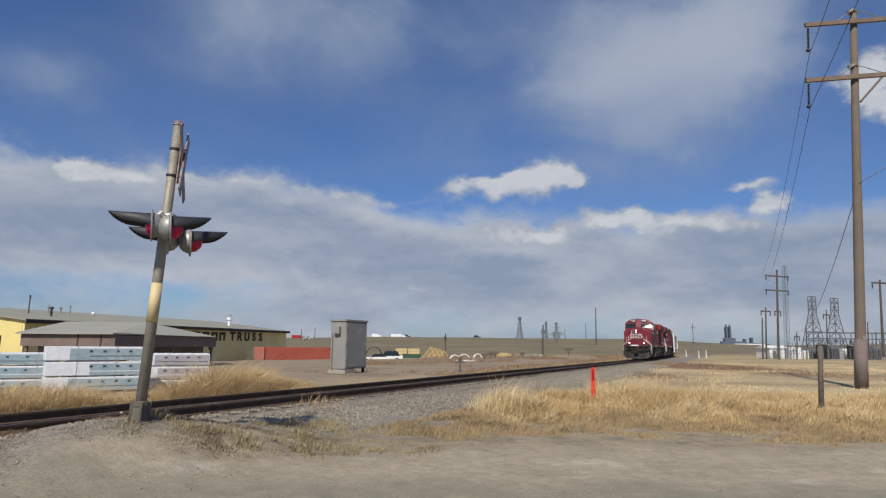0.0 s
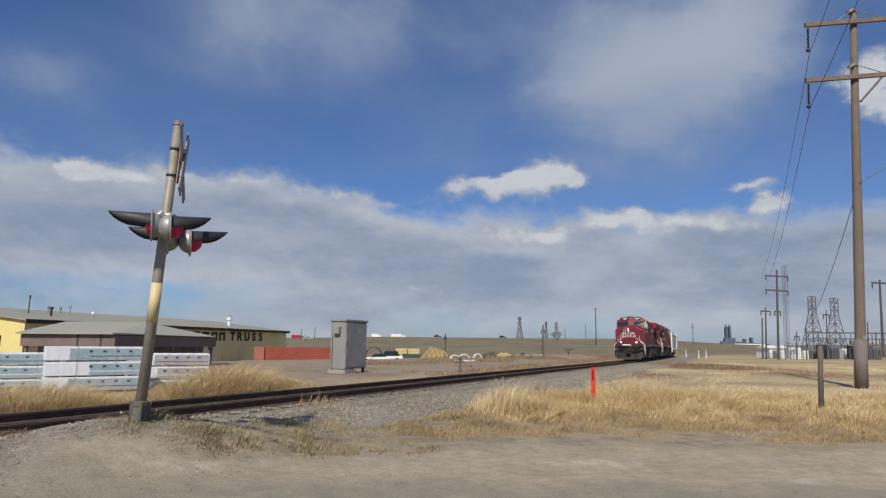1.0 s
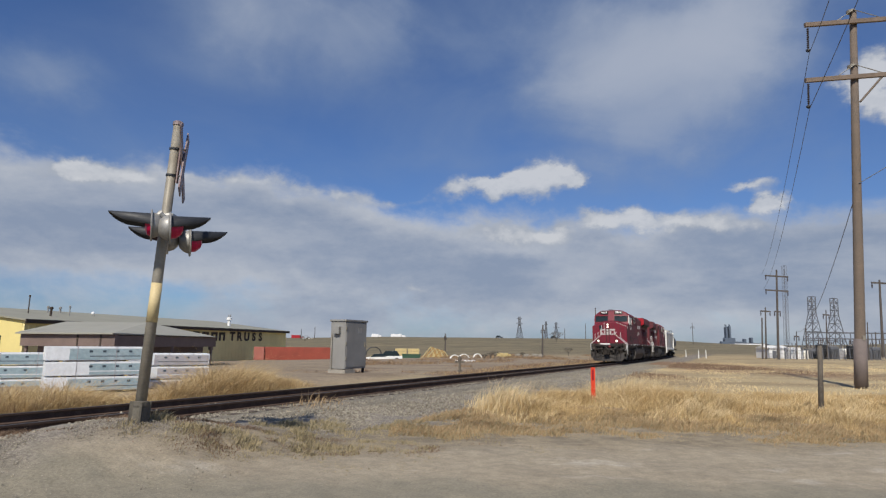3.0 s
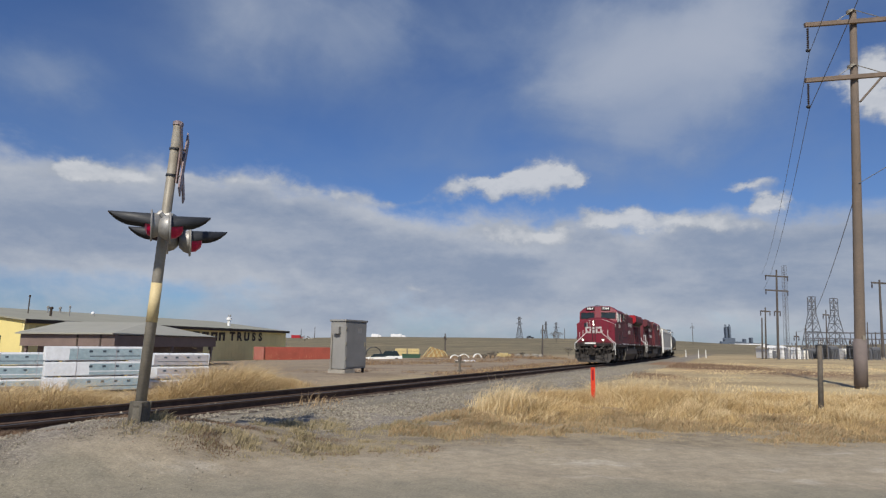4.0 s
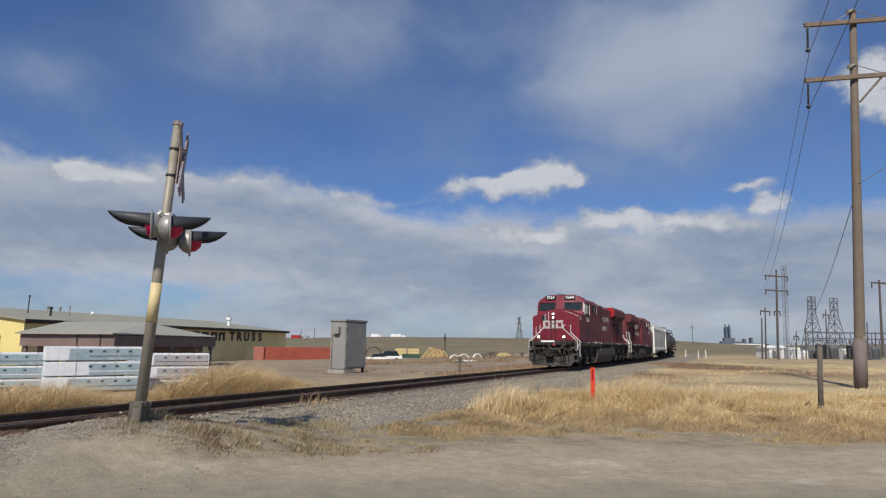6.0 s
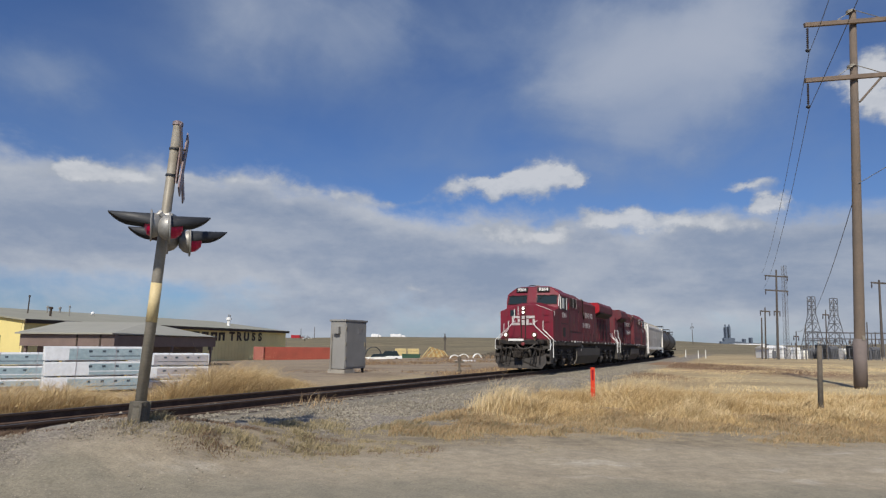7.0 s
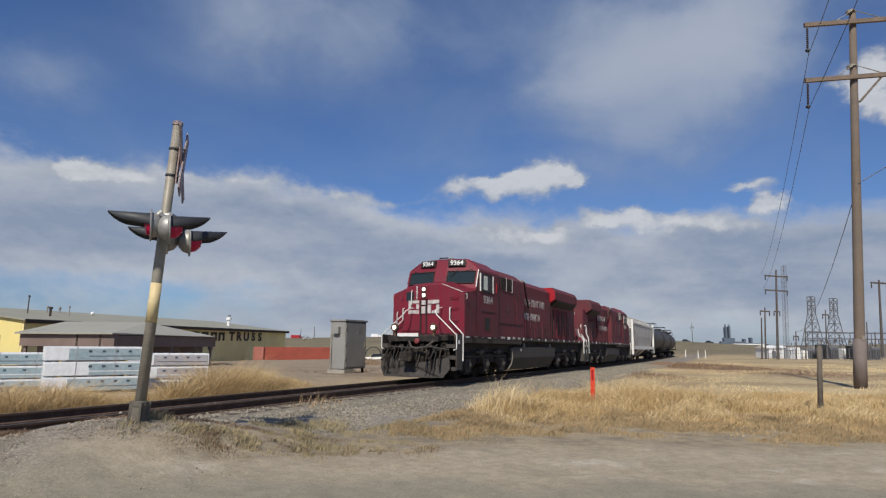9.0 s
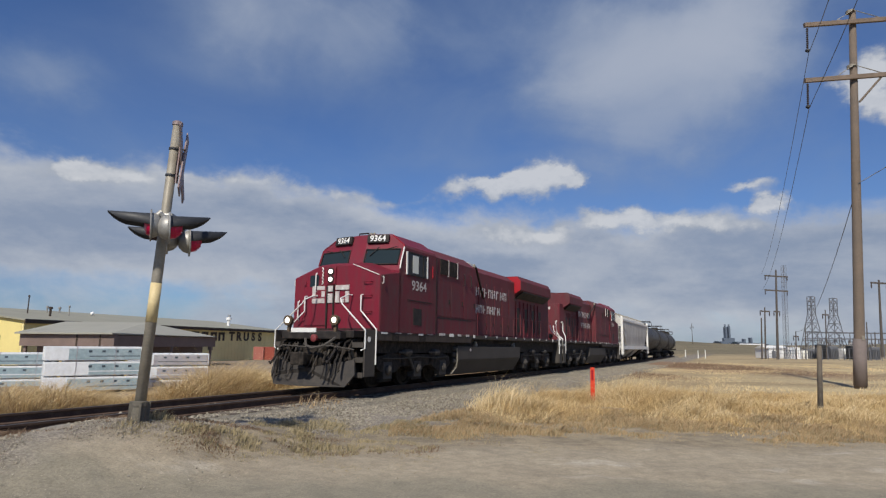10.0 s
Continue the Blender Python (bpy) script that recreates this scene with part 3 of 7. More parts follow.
# ---- the train: x points ahead from the nose, y to the left, z over the rail ----
def wheelset(parent, x, r=0.53, gauge=0.72):
    s = Solid().cyl((0, -0.9, 0), (0, 0.9, 0), 0.09, n=10)
    for sd in (-1, 1):
        s.turned((0, sd * gauge, 0), (0, sd, 0), [(-0.05, r + 0.025), (-0.02, r + 0.025), (-0.015, r), (0.08, r - 0.006), (0.085, r - 0.08), (0.05, r - 0.1), (0.045, 0.14), (0.1, 0.13), (0.12, 0.1)], 20)
        for k in range(3):
            a = k * math.tau / 3
            s.box(math.cos(a) * 0.28 - 0.04, math.cos(a) * 0.28 + 0.04, sd * (gauge + 0.045) - 0.01, sd * (gauge + 0.045) + 0.012, math.sin(a) * 0.28 - 0.04, math.sin(a) * 0.28 + 0.04)
    w = part("wheelset", s, DARK, parent, "steel wheels on an axle")
    w.matrix_basis = pose(x, 0, r)
    return w


WHEELS = []      # (wheelset, x, radius)


def loco_truck(loco, x):
    t = Solid()
    for sd in (-1, 1):
        y0, y1 = (1.06, 1.30) if sd > 0 else (-1.30, -1.06)
        t.prism("y", y0, y1, [(x - 2.45, 0.62), (x - 2.2, 0.48), (x - 1.4, 0.45), (x - 1.0, 0.62), (x - 0.5, 0.62), (x - 0.3, 0.46), (x + 0.3, 0.46), (x + 0.5, 0.62), (x + 1.0, 0.62), (x + 1.4, 0.45), (x + 2.2, 0.48), (x + 2.45, 0.62), (x + 2.35, 0.92), (x + 1.7, 1.04), (x + 0.9, 0.98), (x - 0.9, 0.98), (x - 1.7, 1.04), (x - 2.35, 0.92)])
        for dx in (-0.95, 0.95):
            t.turned((x + dx, sd * 1.26, 0.66), (0, 0, 1), [(0, 0.13), (0.06, 0.10), (0.12, 0.13), (0.18, 0.10), (0.24, 0.13), (0.3, 0.10), (0.36, 0.13)], 12)
    t.box(x - 0.4, x + 0.4, -1.1, 1.1, 0.6, 1.05).box(x - 2.3, x - 2.05, -1.1, 1.1, 0.7, 0.95).box(x + 2.05, x + 2.3, -1.1, 1.1, 0.7, 0.95)
    truck = part("truck", t, DARK, loco, "grimy three-axle truck frame", bevel=0.02)
    part("brake_rigging", Solid().box(x - 2.35, x + 2.35, -0.45, 0.45, 0.12, 0.62), DARK, truck, bevel=0.04)
    for dx in (-1.85, 0.0, 1.85):
        w = wheelset(truck, x + dx)
        part("traction_motor", Solid().box(x + dx - 0.75, x + dx - 0.15, -0.6, 0.6, 0.22, 0.98), DARK, truck, bevel=0.05)
        WHEELS.append((w, x + dx, 0.53))
        for sd in (-1, 1):
            part("journal_box", Solid().box(x + dx - 0.24, x + dx + 0.24, sd * 1.2 - 0.12, sd * 1.2 + 0.12, 0.28, 0.76).turned((x + dx, sd * 1.32, 0.53), (0, sd, 0), [(0, 0.16), (0.06, 0.15), (0.09, 0.08), (0.12, 0.05)], 12), TANKGREY, truck, "dusty journal box", bevel=0.015)
            part("pedestal_tie", Solid().box(x + dx - 0.32, x + dx + 0.32, sd * 1.2 - 0.06, sd * 1.2 + 0.06, 0.20, 0.27), DARK, truck, bevel=0.01)
    for sd in (-1, 1):
        for dx in (-1.35, 0.6):
            part("brake_cylinder", Solid().turned((x + dx, sd * 1.36, 1.04), (1, 0, 0), [(0, 0.1), (0.35, 0.1), (0.4, 0.04), (0.7, 0.03)], 10), TANKGREY, truck, "dusty brake cylinder")
            part("sand_pipe", Solid().tube([(x + dx * 1.7, sd * 1.2, 1.2), (x + dx * 1.72, sd * 1.28, 0.7), (x + dx * 1.8, sd * 0.95, 0.25)], 0.025, 6), DARK, truck)
        part("air_pipe", Solid().tube([(x - 2.2, sd * 1.34, 0.88), (x - 1.1, sd * 1.38, 0.86), (x, sd * 1.36, 0.90), (x + 1.1, sd * 1.38, 0.86), (x + 2.2, sd * 1.34, 0.88)], 0.022, 6), TANKGREY, truck)
        part("damper", Solid().cyl((x + 0.35, sd * 1.34, 0.55), (x + 0.85, sd * 1.38, 1.1), 0.05, n=8), TANKGREY, truck, "slanting damper")
    return truck


def grimy_shaded_sides(ob):
    """Flanks get the darker red, which holds grime and also painted-in shade."""
    ob.data.materials.append(RED_GRIMY_SHADE)
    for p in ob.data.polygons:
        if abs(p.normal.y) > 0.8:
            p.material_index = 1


def worn_blocks(parent, x0, z0, pitch, wide, high, count, y, sd):
    """A row of worn white sign shapes: plain uprights and bars, not letters."""
    for k in range(count):
        x = x0 - k * pitch
        t = Solid()
        t.box(x - 0.075, x, sd * y - 0.004, sd * y + 0.004, z0, z0 + high)
        if k % 3 != 2:
            t.box(x - wide, x - wide + 0.075, sd * y - 0.004, sd * y + 0.004, z0 + high * (0.0 if k % 2 else 0.12), z0 + high)
        t.box(x - wide + 0.076, x - 0.076, sd * y - 0.004, sd * y + 0.004, z0 + high * (0.76 if k % 2 else 0.42), z0 + high * (1.0 if k % 2 else 0.62))
        part("sign_shape", t, WORN, parent, "worn white sign shape")


def build_loco(m, lead):
    loco = thing("diesel_locomotive", m, "dark red diesel locomotive, black frame, " + ("leading, headlights lit" if lead else "cab at the rear"), "locomotive", "train")
    # cabin end, wing front, wing end, hood end, tank front, tank rear, front truck, rear truck
    E, WF, WE, HE, TF, TR, T1, T2 = LEAD_PLAN if lead else SECOND_PLAN
    RE = HE - 0.62
    half = 1.54
    # frame: deep dusty sill under cab and cabin, thin sill under the hood
    sill = part("frame_sill", Solid().box(-6.62, 0.25, -half + 0.02, half - 0.02, 1.37, 1.66), SILL, loco, "dusty black frame sill", bevel=0.02)
    part("thin_sill", Solid().box(RE, -6.62, -half + 0.03, half - 0.03, 1.52, 1.66), SILL, loco, "dusty black frame sill", bevel=0.015)
    # flat dark plates paint the shade inside openings of the sill
    for x0 in (-0.75, -2.45):
        for sd in (-1, 1):
            part("sill_pocket", Solid().box(x0 - 0.42, x0, sd * (half - 0.02) - 0.012, sd * (half - 0.02) + 0.006, 1.38, 1.60), DARK, sill, "dark plate for a shaded sill opening")
    rng = random.Random(3 if lead else 5)
    k, x = 0, -0.15
    while x > RE + 0.4:
        w = rng.choice((0.34, 0.44, 0.30)) if x > -6.6 else 0.16
        for sd in (-1, 1):
            part("edge_mark", Solid().box(x - w, x, sd * (half - 0.012) - 0.006, sd * (half - 0.012) + 0.006, 1.60 if k % 3 else 1.57, 1.68), WORN if k % 3 else HOPPER, sill, "worn white edge mark")
        x -= w + (rng.uniform(0.30, 0.55) if x > -6.6 else 1.05)
        k += 1
    part("underframe", Solid().box(RE + 0.3, 0.25, -1.28, 1.28, 1.02, 1.51), DARK, loco)
    # nose: front face peaked in the middle
    def nose_ring(x, h, side, peak, low=1.62):
        return [(x, -h, low), (x, -h, side), (x, -0.60, peak - 0.02), (x, 0.0, peak + 0.02), (x, 0.60, peak - 0.02), (x, h, side), (x, h, low)]
    nose = part("nose", Solid().loft([nose_ring(0.0, half - 0.03, 3.22, 3.57), nose_ring(-0.05, half, 3.25, 3.62), nose_ring(-1.2, half, 3.44, 3.80)]), RED, loco, "red peaked nose", bevel=0.02)
    grimy_shaded_sides(nose)
    door = part("nose_door", Solid().box(0.0, 0.03, -1.10, -0.32, 1.80, 3.10), RED, nose, "red nose door", bevel=0.015)
    part("door_window", Solid().box(0.028, 0.036, -0.92, -0.60, 2.95, 3.30), GLASS, door)
    for z in (1.95, 2.5, 3.0):
        part("hinge", Solid().box(0.02, 0.055, -1.14, -1.05, z, z + 0.1), RED, door)
    for y in (-0.30, -0.06):
        part("door_bar", Solid().box(0.02, 0.05, y, y + 0.045, 1.74, 2.95), BLACK, nose, "dark upright door bar")
    part("seam", Solid().box(-0.02, 0.006, -1.48, 1.48, 1.68, 1.72), BLACK, nose)
    # emblem on the nose, as plain white shapes
    emblem = part("emblem", Solid().box(0.030, 0.040, -0.82, -0.36, 2.46, 2.60), WORN, nose, "white emblem of plain shapes", bevel=0.003)
    for y0, y1, z0, z1 in ((-0.82, -0.70, 2.64, 2.97), (-0.66, -0.36, 2.86, 2.97), (-0.48, -0.36, 2.64, 2.82), (-0.25, -0.08, 2.47, 2.74), (-0.25, -0.08, 2.80, 2.97), (0.02, 0.50, 2.84, 2.98), (0.02, 0.16, 2.47, 2.80), (0.38, 0.50, 2.47, 2.80), (0.20, 0.34, 2.47, 2.58)):
        part("emblem_bar", Solid().box(0.008, 0.040, y0, y1, z0, z1), WORN, emblem, bevel=0.003)
    part("grab_iron", Solid().tube([(0.04, -0.66, 2.80), (0.10, -0.66, 2.84), (0.10, -0.66, 3.32), (0.04, -0.66, 3.36)], 0.018, 6), WHITE, nose, "white grab iron")
    part("grab_iron", Solid().tube([(0.04, -1.28, 1.95), (0.1, -1.28, 2.0), (0.1, -1.28, 2.5), (0.04, -1.28, 2.55)], 0.018, 6), WHITE, nose, "white grab iron")
    for z in (2.66, 3.05, 2.20):
        part("grab_iron", Solid().tube([(0.02, 1.00, z), (0.08, 1.02, z), (0.08, 1.28, z), (0.02, 1.30, z)], 0.014, 5), RED, nose, "red grab iron")
    part("chain", Solid().tube([(0.05, -0.47 + 0.045 * (q % 2), 3.02 + q * 0.05) for q in range(11)], 0.018, 5), HOPPER, nose, "pale hanging chain")
    # pale tube paints the sun's glint along the nose edge
    part("nose_edge", Solid().tube([(0.01, 0.60, 3.585), (0.012, 1.50, 3.245)], 0.011, 6), HOPPER, nose, "pale edge strip with sunlight painted in")
    hl = part("headlight_box", Solid().box(-0.02, 0.06, -0.30, 0.02, 3.0, 3.54), RED, nose, bevel=0.03)
    for z in (3.16, 3.39):
        part("headlight_rim", Solid().turned((0.05, -0.14, z), (1, 0, 0), [(0, 0.115), (0.035, 0.115)], 16), BLACK, hl)
        part("headlight_lens", Solid().turned((0.07, -0.14, z), (1, 0, 0), [(0, 0.070), (0.03, 0.066), (0.04, 0.04)], 16), LAMP if lead else GLASS, hl, "lit round headlight" if lead else "")
    # cab
    CB = -3.55
    def cab_ring(xm, xs, z, w):
        """A slice of the cab: the middle of its front at xm, its corners at xs."""
        return [(xm, -0.25, z), (xm, 0.25, z), (xs, w, z), (CB, w, z), (CB, -w, z), (xs, -w, z)]
    rings = [cab_ring(-0.92, -1.06, 1.62, half), cab_ring(-0.92, -1.06, 3.50, half), cab_ring(-1.0, -1.15, 3.76, half), cab_ring(-1.16, -1.34, 4.24, half),
             cab_ring(-1.19, -1.38, 4.33, half * 0.965), cab_ring(-1.30, -1.50, 4.68, 1.02), cab_ring(-1.55, -1.7, 4.76, 0.84)]
    cab = part("cab", Solid().loft(rings), RED, loco, "red wide cab", bevel=0.015)
    grimy_shaded_sides(cab)
    part("roof_edge", Solid().tube([(-1.14, -half, 3.76), (-1.34, -half, 4.25), (-1.38, -1.49, 4.34), (-1.50, -1.025, 4.69)], 0.016), RED, cab)
    # the pale and bright red tubes paint sunlight onto this cab edge
    part("roof_edge", Solid().tube([(-1.09, half + 0.004, 3.56), (-1.14, half + 0.004, 3.76), (-1.34, half, 4.25)], 0.020), HOPPER, cab, "pale strip painting sunlight on the edge")
    part("roof_edge", Solid().tube([(-1.34, half, 4.25), (-1.38, 1.49, 4.34), (-1.50, 1.025, 4.69)], 0.014), RED_BRIGHT, cab)
    for sd in (-1, 1):
        # windscreens lean back and wrap outwards
        def wp(u, z, out):
            t = (z - 3.76) / 0.48
            xm, xs, w = -1.0 - 0.16 * t, -1.15 - 0.19 * t, half
            y = sd * (0.25 + (w - 0.25) * u)
            return (xm + (xs - xm) * u + out, y, z)
        corners = ((0.06, 3.74), (0.91, 3.72), (0.91, 4.16), (0.06, 4.18))
        ws = part("windscreen", Solid().loft([[wp(u, z, 0.0) for u, z in corners], [wp(u, z, 0.02) for u, z in corners]]), GLASS, cab, "dark windscreen")
        ring = ((0.04, 3.72), (0.93, 3.70), (0.93, 4.18), (0.04, 4.20), (0.04, 3.72))
        part("window_frame", Solid().tube([wp(u, z, 0.025) for u, z in ring], 0.024, 6), BLACK, ws)
        part("wiper", Solid().tube([wp(0.38, 4.26, 0.07), wp(0.30, 4.16, 0.06), wp(0.16, 3.98, 0.05)], 0.014, 5), BLACK, ws)
        part("wiper", Solid().tube([wp(0.84, 4.27, 0.07), wp(0.70, 4.22, 0.06), wp(0.60, 4.20, 0.05)], 0.014, 5), BLACK, ws)
        nb = part("number_board", Solid().box(-0.05, 0.04, -0.36, 0.36, -0.135, 0.135), BLACK, cab, "black number board with white figures", bevel=0.012)
        nb.matrix_basis = pose(-1.26, sd * 0.64, 4.54, 0, -13, sd * 10)
        lettering("figures", "9364", 0.27, WHITE, nb, pose(0.045, 0, -0.005, 90, 0, 90), 0.003, bold=0.005)
        # side window with bright frames
        y = sd * (half + 0.004)
        sw = part("side_window", Solid().box(-2.86, -1.50, y - 0.01, y + 0.012, 3.45, 4.10), GLASS_SIDE, cab, "sliding cab side window")
        for x0, x1 in ((-2.89, -2.82), (-2.62, -2.58), (-1.53, -1.47)):
            part("window_frame", Solid().box(x0, x1, y - 0.012, y + 0.03, 3.42, 4.13), HOPPER if x0 != -2.62 else BLACK, sw)
        for z in (3.41, 4.11):
            part("window_frame", Solid().box(-2.81, -1.54, y - 0.012, y + 0.022, z, z + 0.03), BLACK, sw)
        # a painted reflection fills the middle of the dark window
        part("pane", Solid().box(-2.24, -1.86, y - 0.01, y + 0.018, 3.50, 4.06), GLASS_GLINT, sw)
        for x0 in (-4.52, -5.28):
            hw = part("hood_window", Solid().box(x0, x0 + 0.60, y - 0.05, y - 0.012, 3.70, 4.22), DARK, loco, "dark equipment window")
            part("window_frame", Solid().box(x0 - 0.04, x0, y - 0.05, y + 0.0, 3.66, 4.25), WORN, hw)
        lettering("figures", "9364", 0.42, WORN, loco, pose(-2.34, sd * (half + 0.006), 3.10, 90, 0, 0 if sd < 0 else 180), 0.003, "white figures", 0.004, 1.2)
        part("side_seam", Solid().box(-3.2, -1.6, y - 0.01, y + 0.010, 2.62, 2.65), BLACK, cab)
        part("side_seam", Solid().box(CB - 0.03, CB, y - 0.02, y + 0.004, 1.68, 4.20), BLACK, cab)
        part("side_seam", Solid().box(-6.6, -3.7, sd * 1.50 - 0.02, sd * 1.50 + 0.008, 2.18, 2.21), BLACK, loco)
        part("grab_iron", Solid().tube([(-0.10, y, 3.0), (-0.10, y + sd * 0.05, 3.02), (-0.10, y + sd * 0.05, 3.18), (-0.10, y, 3.2)], 0.018, 5), WORN, nose)
        for x0 in (-3.25, -5.9, -6.5):
            part("grab_iron", Solid().tube([(x0, sd * 1.50, 3.45), (x0, sd * 1.56, 3.5), (x0, sd * 1.56, 3.85), (x0, sd * 1.50, 3.9)], 0.018, 5), RED_BRIGHT if x0 > -4 else BLACK, loco)
        part("door_panel", Solid().box(-2.52, -1.98, y - 0.01, y + 0.008, 1.88, 2.40), BLACK, cab, "dark louvred panel")
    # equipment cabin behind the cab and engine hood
    eq = part("equipment_cabin", Solid().prism("x", E, CB, [(-1.50, 1.62), (-1.50, 4.24), (-0.98, 4.62), (0.98, 4.62), (1.50, 4.24), (1.50, 1.62)]), RED_GRIMY_SHADE, loco, "red equipment cabin", bevel=0.02)
    n = 3
    for q in range(n):
        x0 = CB - 0.1 - (q + 1) * (CB - E - 0.2) / n
        for sd in (-1, 1):
            d = part("access_door", Solid().box(x0 + 0.04, x0 + (CB - E - 0.2) / n - 0.04, sd * 1.502 - 0.015, sd * 1.502 + 0.012, 2.26, 3.42), RED_GRIMY_SHADE, eq, bevel=0.008)
            part("latch", Solid().box(x0 + 0.10, x0 + 0.16, sd * 1.516 - 0.01, sd * 1.516 + 0.02, 2.7, 2.86), BLACK, d)
    hood = part("engine_hood", Solid().prism("x", WF, E, [(-1.20, 1.62), (-1.20, 4.24), (-0.8, 4.54), (0.8, 4.54), (1.20, 4.24), (1.20, 1.62)]), RED_GRIMY_SHADE, loco, "red engine hood", bevel=0.02)
    n = max(3, round((E - WF) / 0.86))
    step = (E - WF) / n
    for q in range(n):
        for sd in (-1, 1):
            d = part("hood_door", Solid().box(WF + q * step + 0.04, WF + (q + 1) * step - 0.04, sd * 1.2 - 0.02, sd * 1.2 + 0.02, 1.75, 3.82), RED_GRIMY_SHADE, hood, bevel=0.006)
            for z in (2.1, 3.4):
                part("latch", Solid().box(WF + q * step + 0.09, WF + q * step + 0.13, sd * 1.222 - 0.01, sd * 1.222 + 0.02, z, z + 0.12), BLACK, d)
    for sd in (-1, 1):
        # railway name as plain worn shapes
        worn_blocks(hood, E - 0.62, 3.27, 0.46 if lead else 0.44, 0.33, 0.36, 8, 1.226, sd)
        worn_blocks(hood, E - 0.62, 2.56, 0.40, 0.30, 0.36, 7, 1.226, sd)
        part("drain_pipe", Solid().tube([(E + 0.05, sd * 1.50, 4.32), (E - 0.1, sd * 1.48, 4.22), (E - 0.9, sd * 1.30, 3.7), (E - 1.45, sd * 1.24, 3.2)], 0.045, 6), BLACK, loco, "black slanting pipe")
        part("bell", Solid().turned((E + 0.02, sd * 1.42, 4.32), (0, 0, 1), [(0, 0.07), (0.08, 0.06), (0.12, 0.02)], 10), GALV, loco)
    part("exhaust", Solid().box(E - 2.9, E - 1.7, -0.35, 0.35, 4.5, 4.68), BLACK, hood, bevel=0.03)
    part("roof_hatch", Solid().box(E - 1.3, E - 0.3, -0.6, 0.9, 4.5, 4.62), HOPPER, hood, bevel=0.02)
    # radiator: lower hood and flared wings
    rad = part("radiator_hood", Solid().box(HE, WF, -1.1, 1.1, 1.62, 3.85), RED_GRIMY_SHADE, loco, bevel=0.02)
    part("radiator_wing", Solid().prism("x", WE, WF, [(-1.52, 3.90), (-1.52, 4.34), (-1.36, 4.56), (1.36, 4.56), (1.52, 4.34), (1.52, 3.90), (1.05, 3.60), (-1.05, 3.60)]), RED_GRIMY_SHADE, rad, "flared radiator wings", bevel=0.02)
    # sun on the wing front is painted in as a brighter red plate
    part("wing_front", Solid().prism("x", WF, WF + 0.03, [(-1.50, 3.91), (-1.50, 4.33), (-1.34, 4.54), (1.34, 4.54), (1.50, 4.33), (1.50, 3.91), (1.04, 3.62), (-1.04, 3.62)]), RED_BRIGHT if lead else RED, rad, "wing front, sunlight put into its brighter red")
    for sd in (-1, 1):
        part("radiator_screen", Solid().loft([[(WE + 0.2, sd * 1.12, 3.58), (WF - 0.3, sd * 1.12, 3.58), (WF - 0.3, sd * 1.50, 3.86), (WE + 0.2, sd * 1.50, 3.86)], [(WE + 0.2, sd * 1.14, 3.54), (WF - 0.3, sd * 1.14, 3.54), (WF - 0.3, sd * 1.52, 3.82), (WE + 0.2, sd * 1.52, 3.82)]]), BLACK, rad, "black radiator intake")
        n = 7
        gap = (WF - 0.45 - (WE + 0.5)) / n
        for q in range(n):
            x = WF - 0.45 - q * gap
            d = part("louvre_door", Solid().box(x - gap + 0.08, x, sd * 1.1 - 0.02, sd * 1.1 + 0.02, 1.95, 3.1), RED_GRIMY_SHADE if q % 2 else BLACK, rad, "louvred door", bevel=0.008)
            part("door_post", Solid().box(x, x + 0.05, sd * 1.1 - 0.03, sd * 1.1 + 0.05, 1.8, 3.4), RED_GRIMY_SHADE, d)
    for q in range(3):
        part("fan_hatch", Solid().turned((WF - 0.9 - q * (WF - WE - 1.4) / 2.4, 0, 4.54), (0, 0, 1), [(0, 0.62), (0.07, 0.62)], 20), BLACK, rad)
    end = part("rear_end", Solid().prism("x", HE - 0.08, HE, [(-1.08, 1.62), (-1.08, 3.5), (-0.7, 3.84), (0.7, 3.84), (1.08, 3.5), (1.08, 1.62)]), RED_GRIMY_SHADE, rad, "red hood end", bevel=0.02)
    for y in (-0.55, -0.2, 0.15, 0.5):
        part("rear_figure", Solid().box(HE - 0.09, HE - 0.08, y, y + 0.13, 3.5, 3.66), WORN, end)
    # fuel tank
    tank = part("fuel_tank", Solid().prism("x", TR, TF, [(-1.46, 0.77), (-1.46, 1.25), (1.46, 1.25), (1.46, 0.77), (1.12, 0.22), (-1.12, 0.22)]), TANKGREY, loco, "grey chamfered fuel tank", bevel=0.025)
    for x in (TF - 1.9, TR + 0.6):
        part("filler", Solid().turned((x, 1.30, 1.24), (0, 0.25, 1), [(0, 0.10), (0.10, 0.10), (0.14, 0.06), (0.2, 0.05)], 12), GALV, tank, "pale filler cap")
    part("gauge", Solid().turned((TF - 1.1, 1.455, 1.12), (0, 1, 0), [(0, 0.06), (0.03, 0.06)], 12), WORN, tank)
    part("drip_pipe", Solid().tube([(TF + 0.03, 1.42, 1.2), (TF + 0.06, 1.45, 0.7), (TF + 0.05, 1.40, 0.5), (TF + 0.35, 1.35, 0.28)], 0.025, 6), GALV, tank, "pale bent pipe")
    for z in (0.95, 0.72, 1.15):
        part("valve", Solid().turned((TF + 0.02, 1.3, z), (1, 0.3, 0), [(0, 0.09), (0.12, 0.09), (0.16, 0.05)], 10), TANKGREY, tank, "dusty valve")
    part("air_tank", Solid().turned((TR + 0.3, 1.2, 1.42), (1, 0, 0), [(0, 0.05), (0.05, 0.10), (2.6, 0.10), (2.65, 0.05)], 12), DARK, loco, smooth=True)
    for x in (T1, T2):
        loco_truck(loco, x)
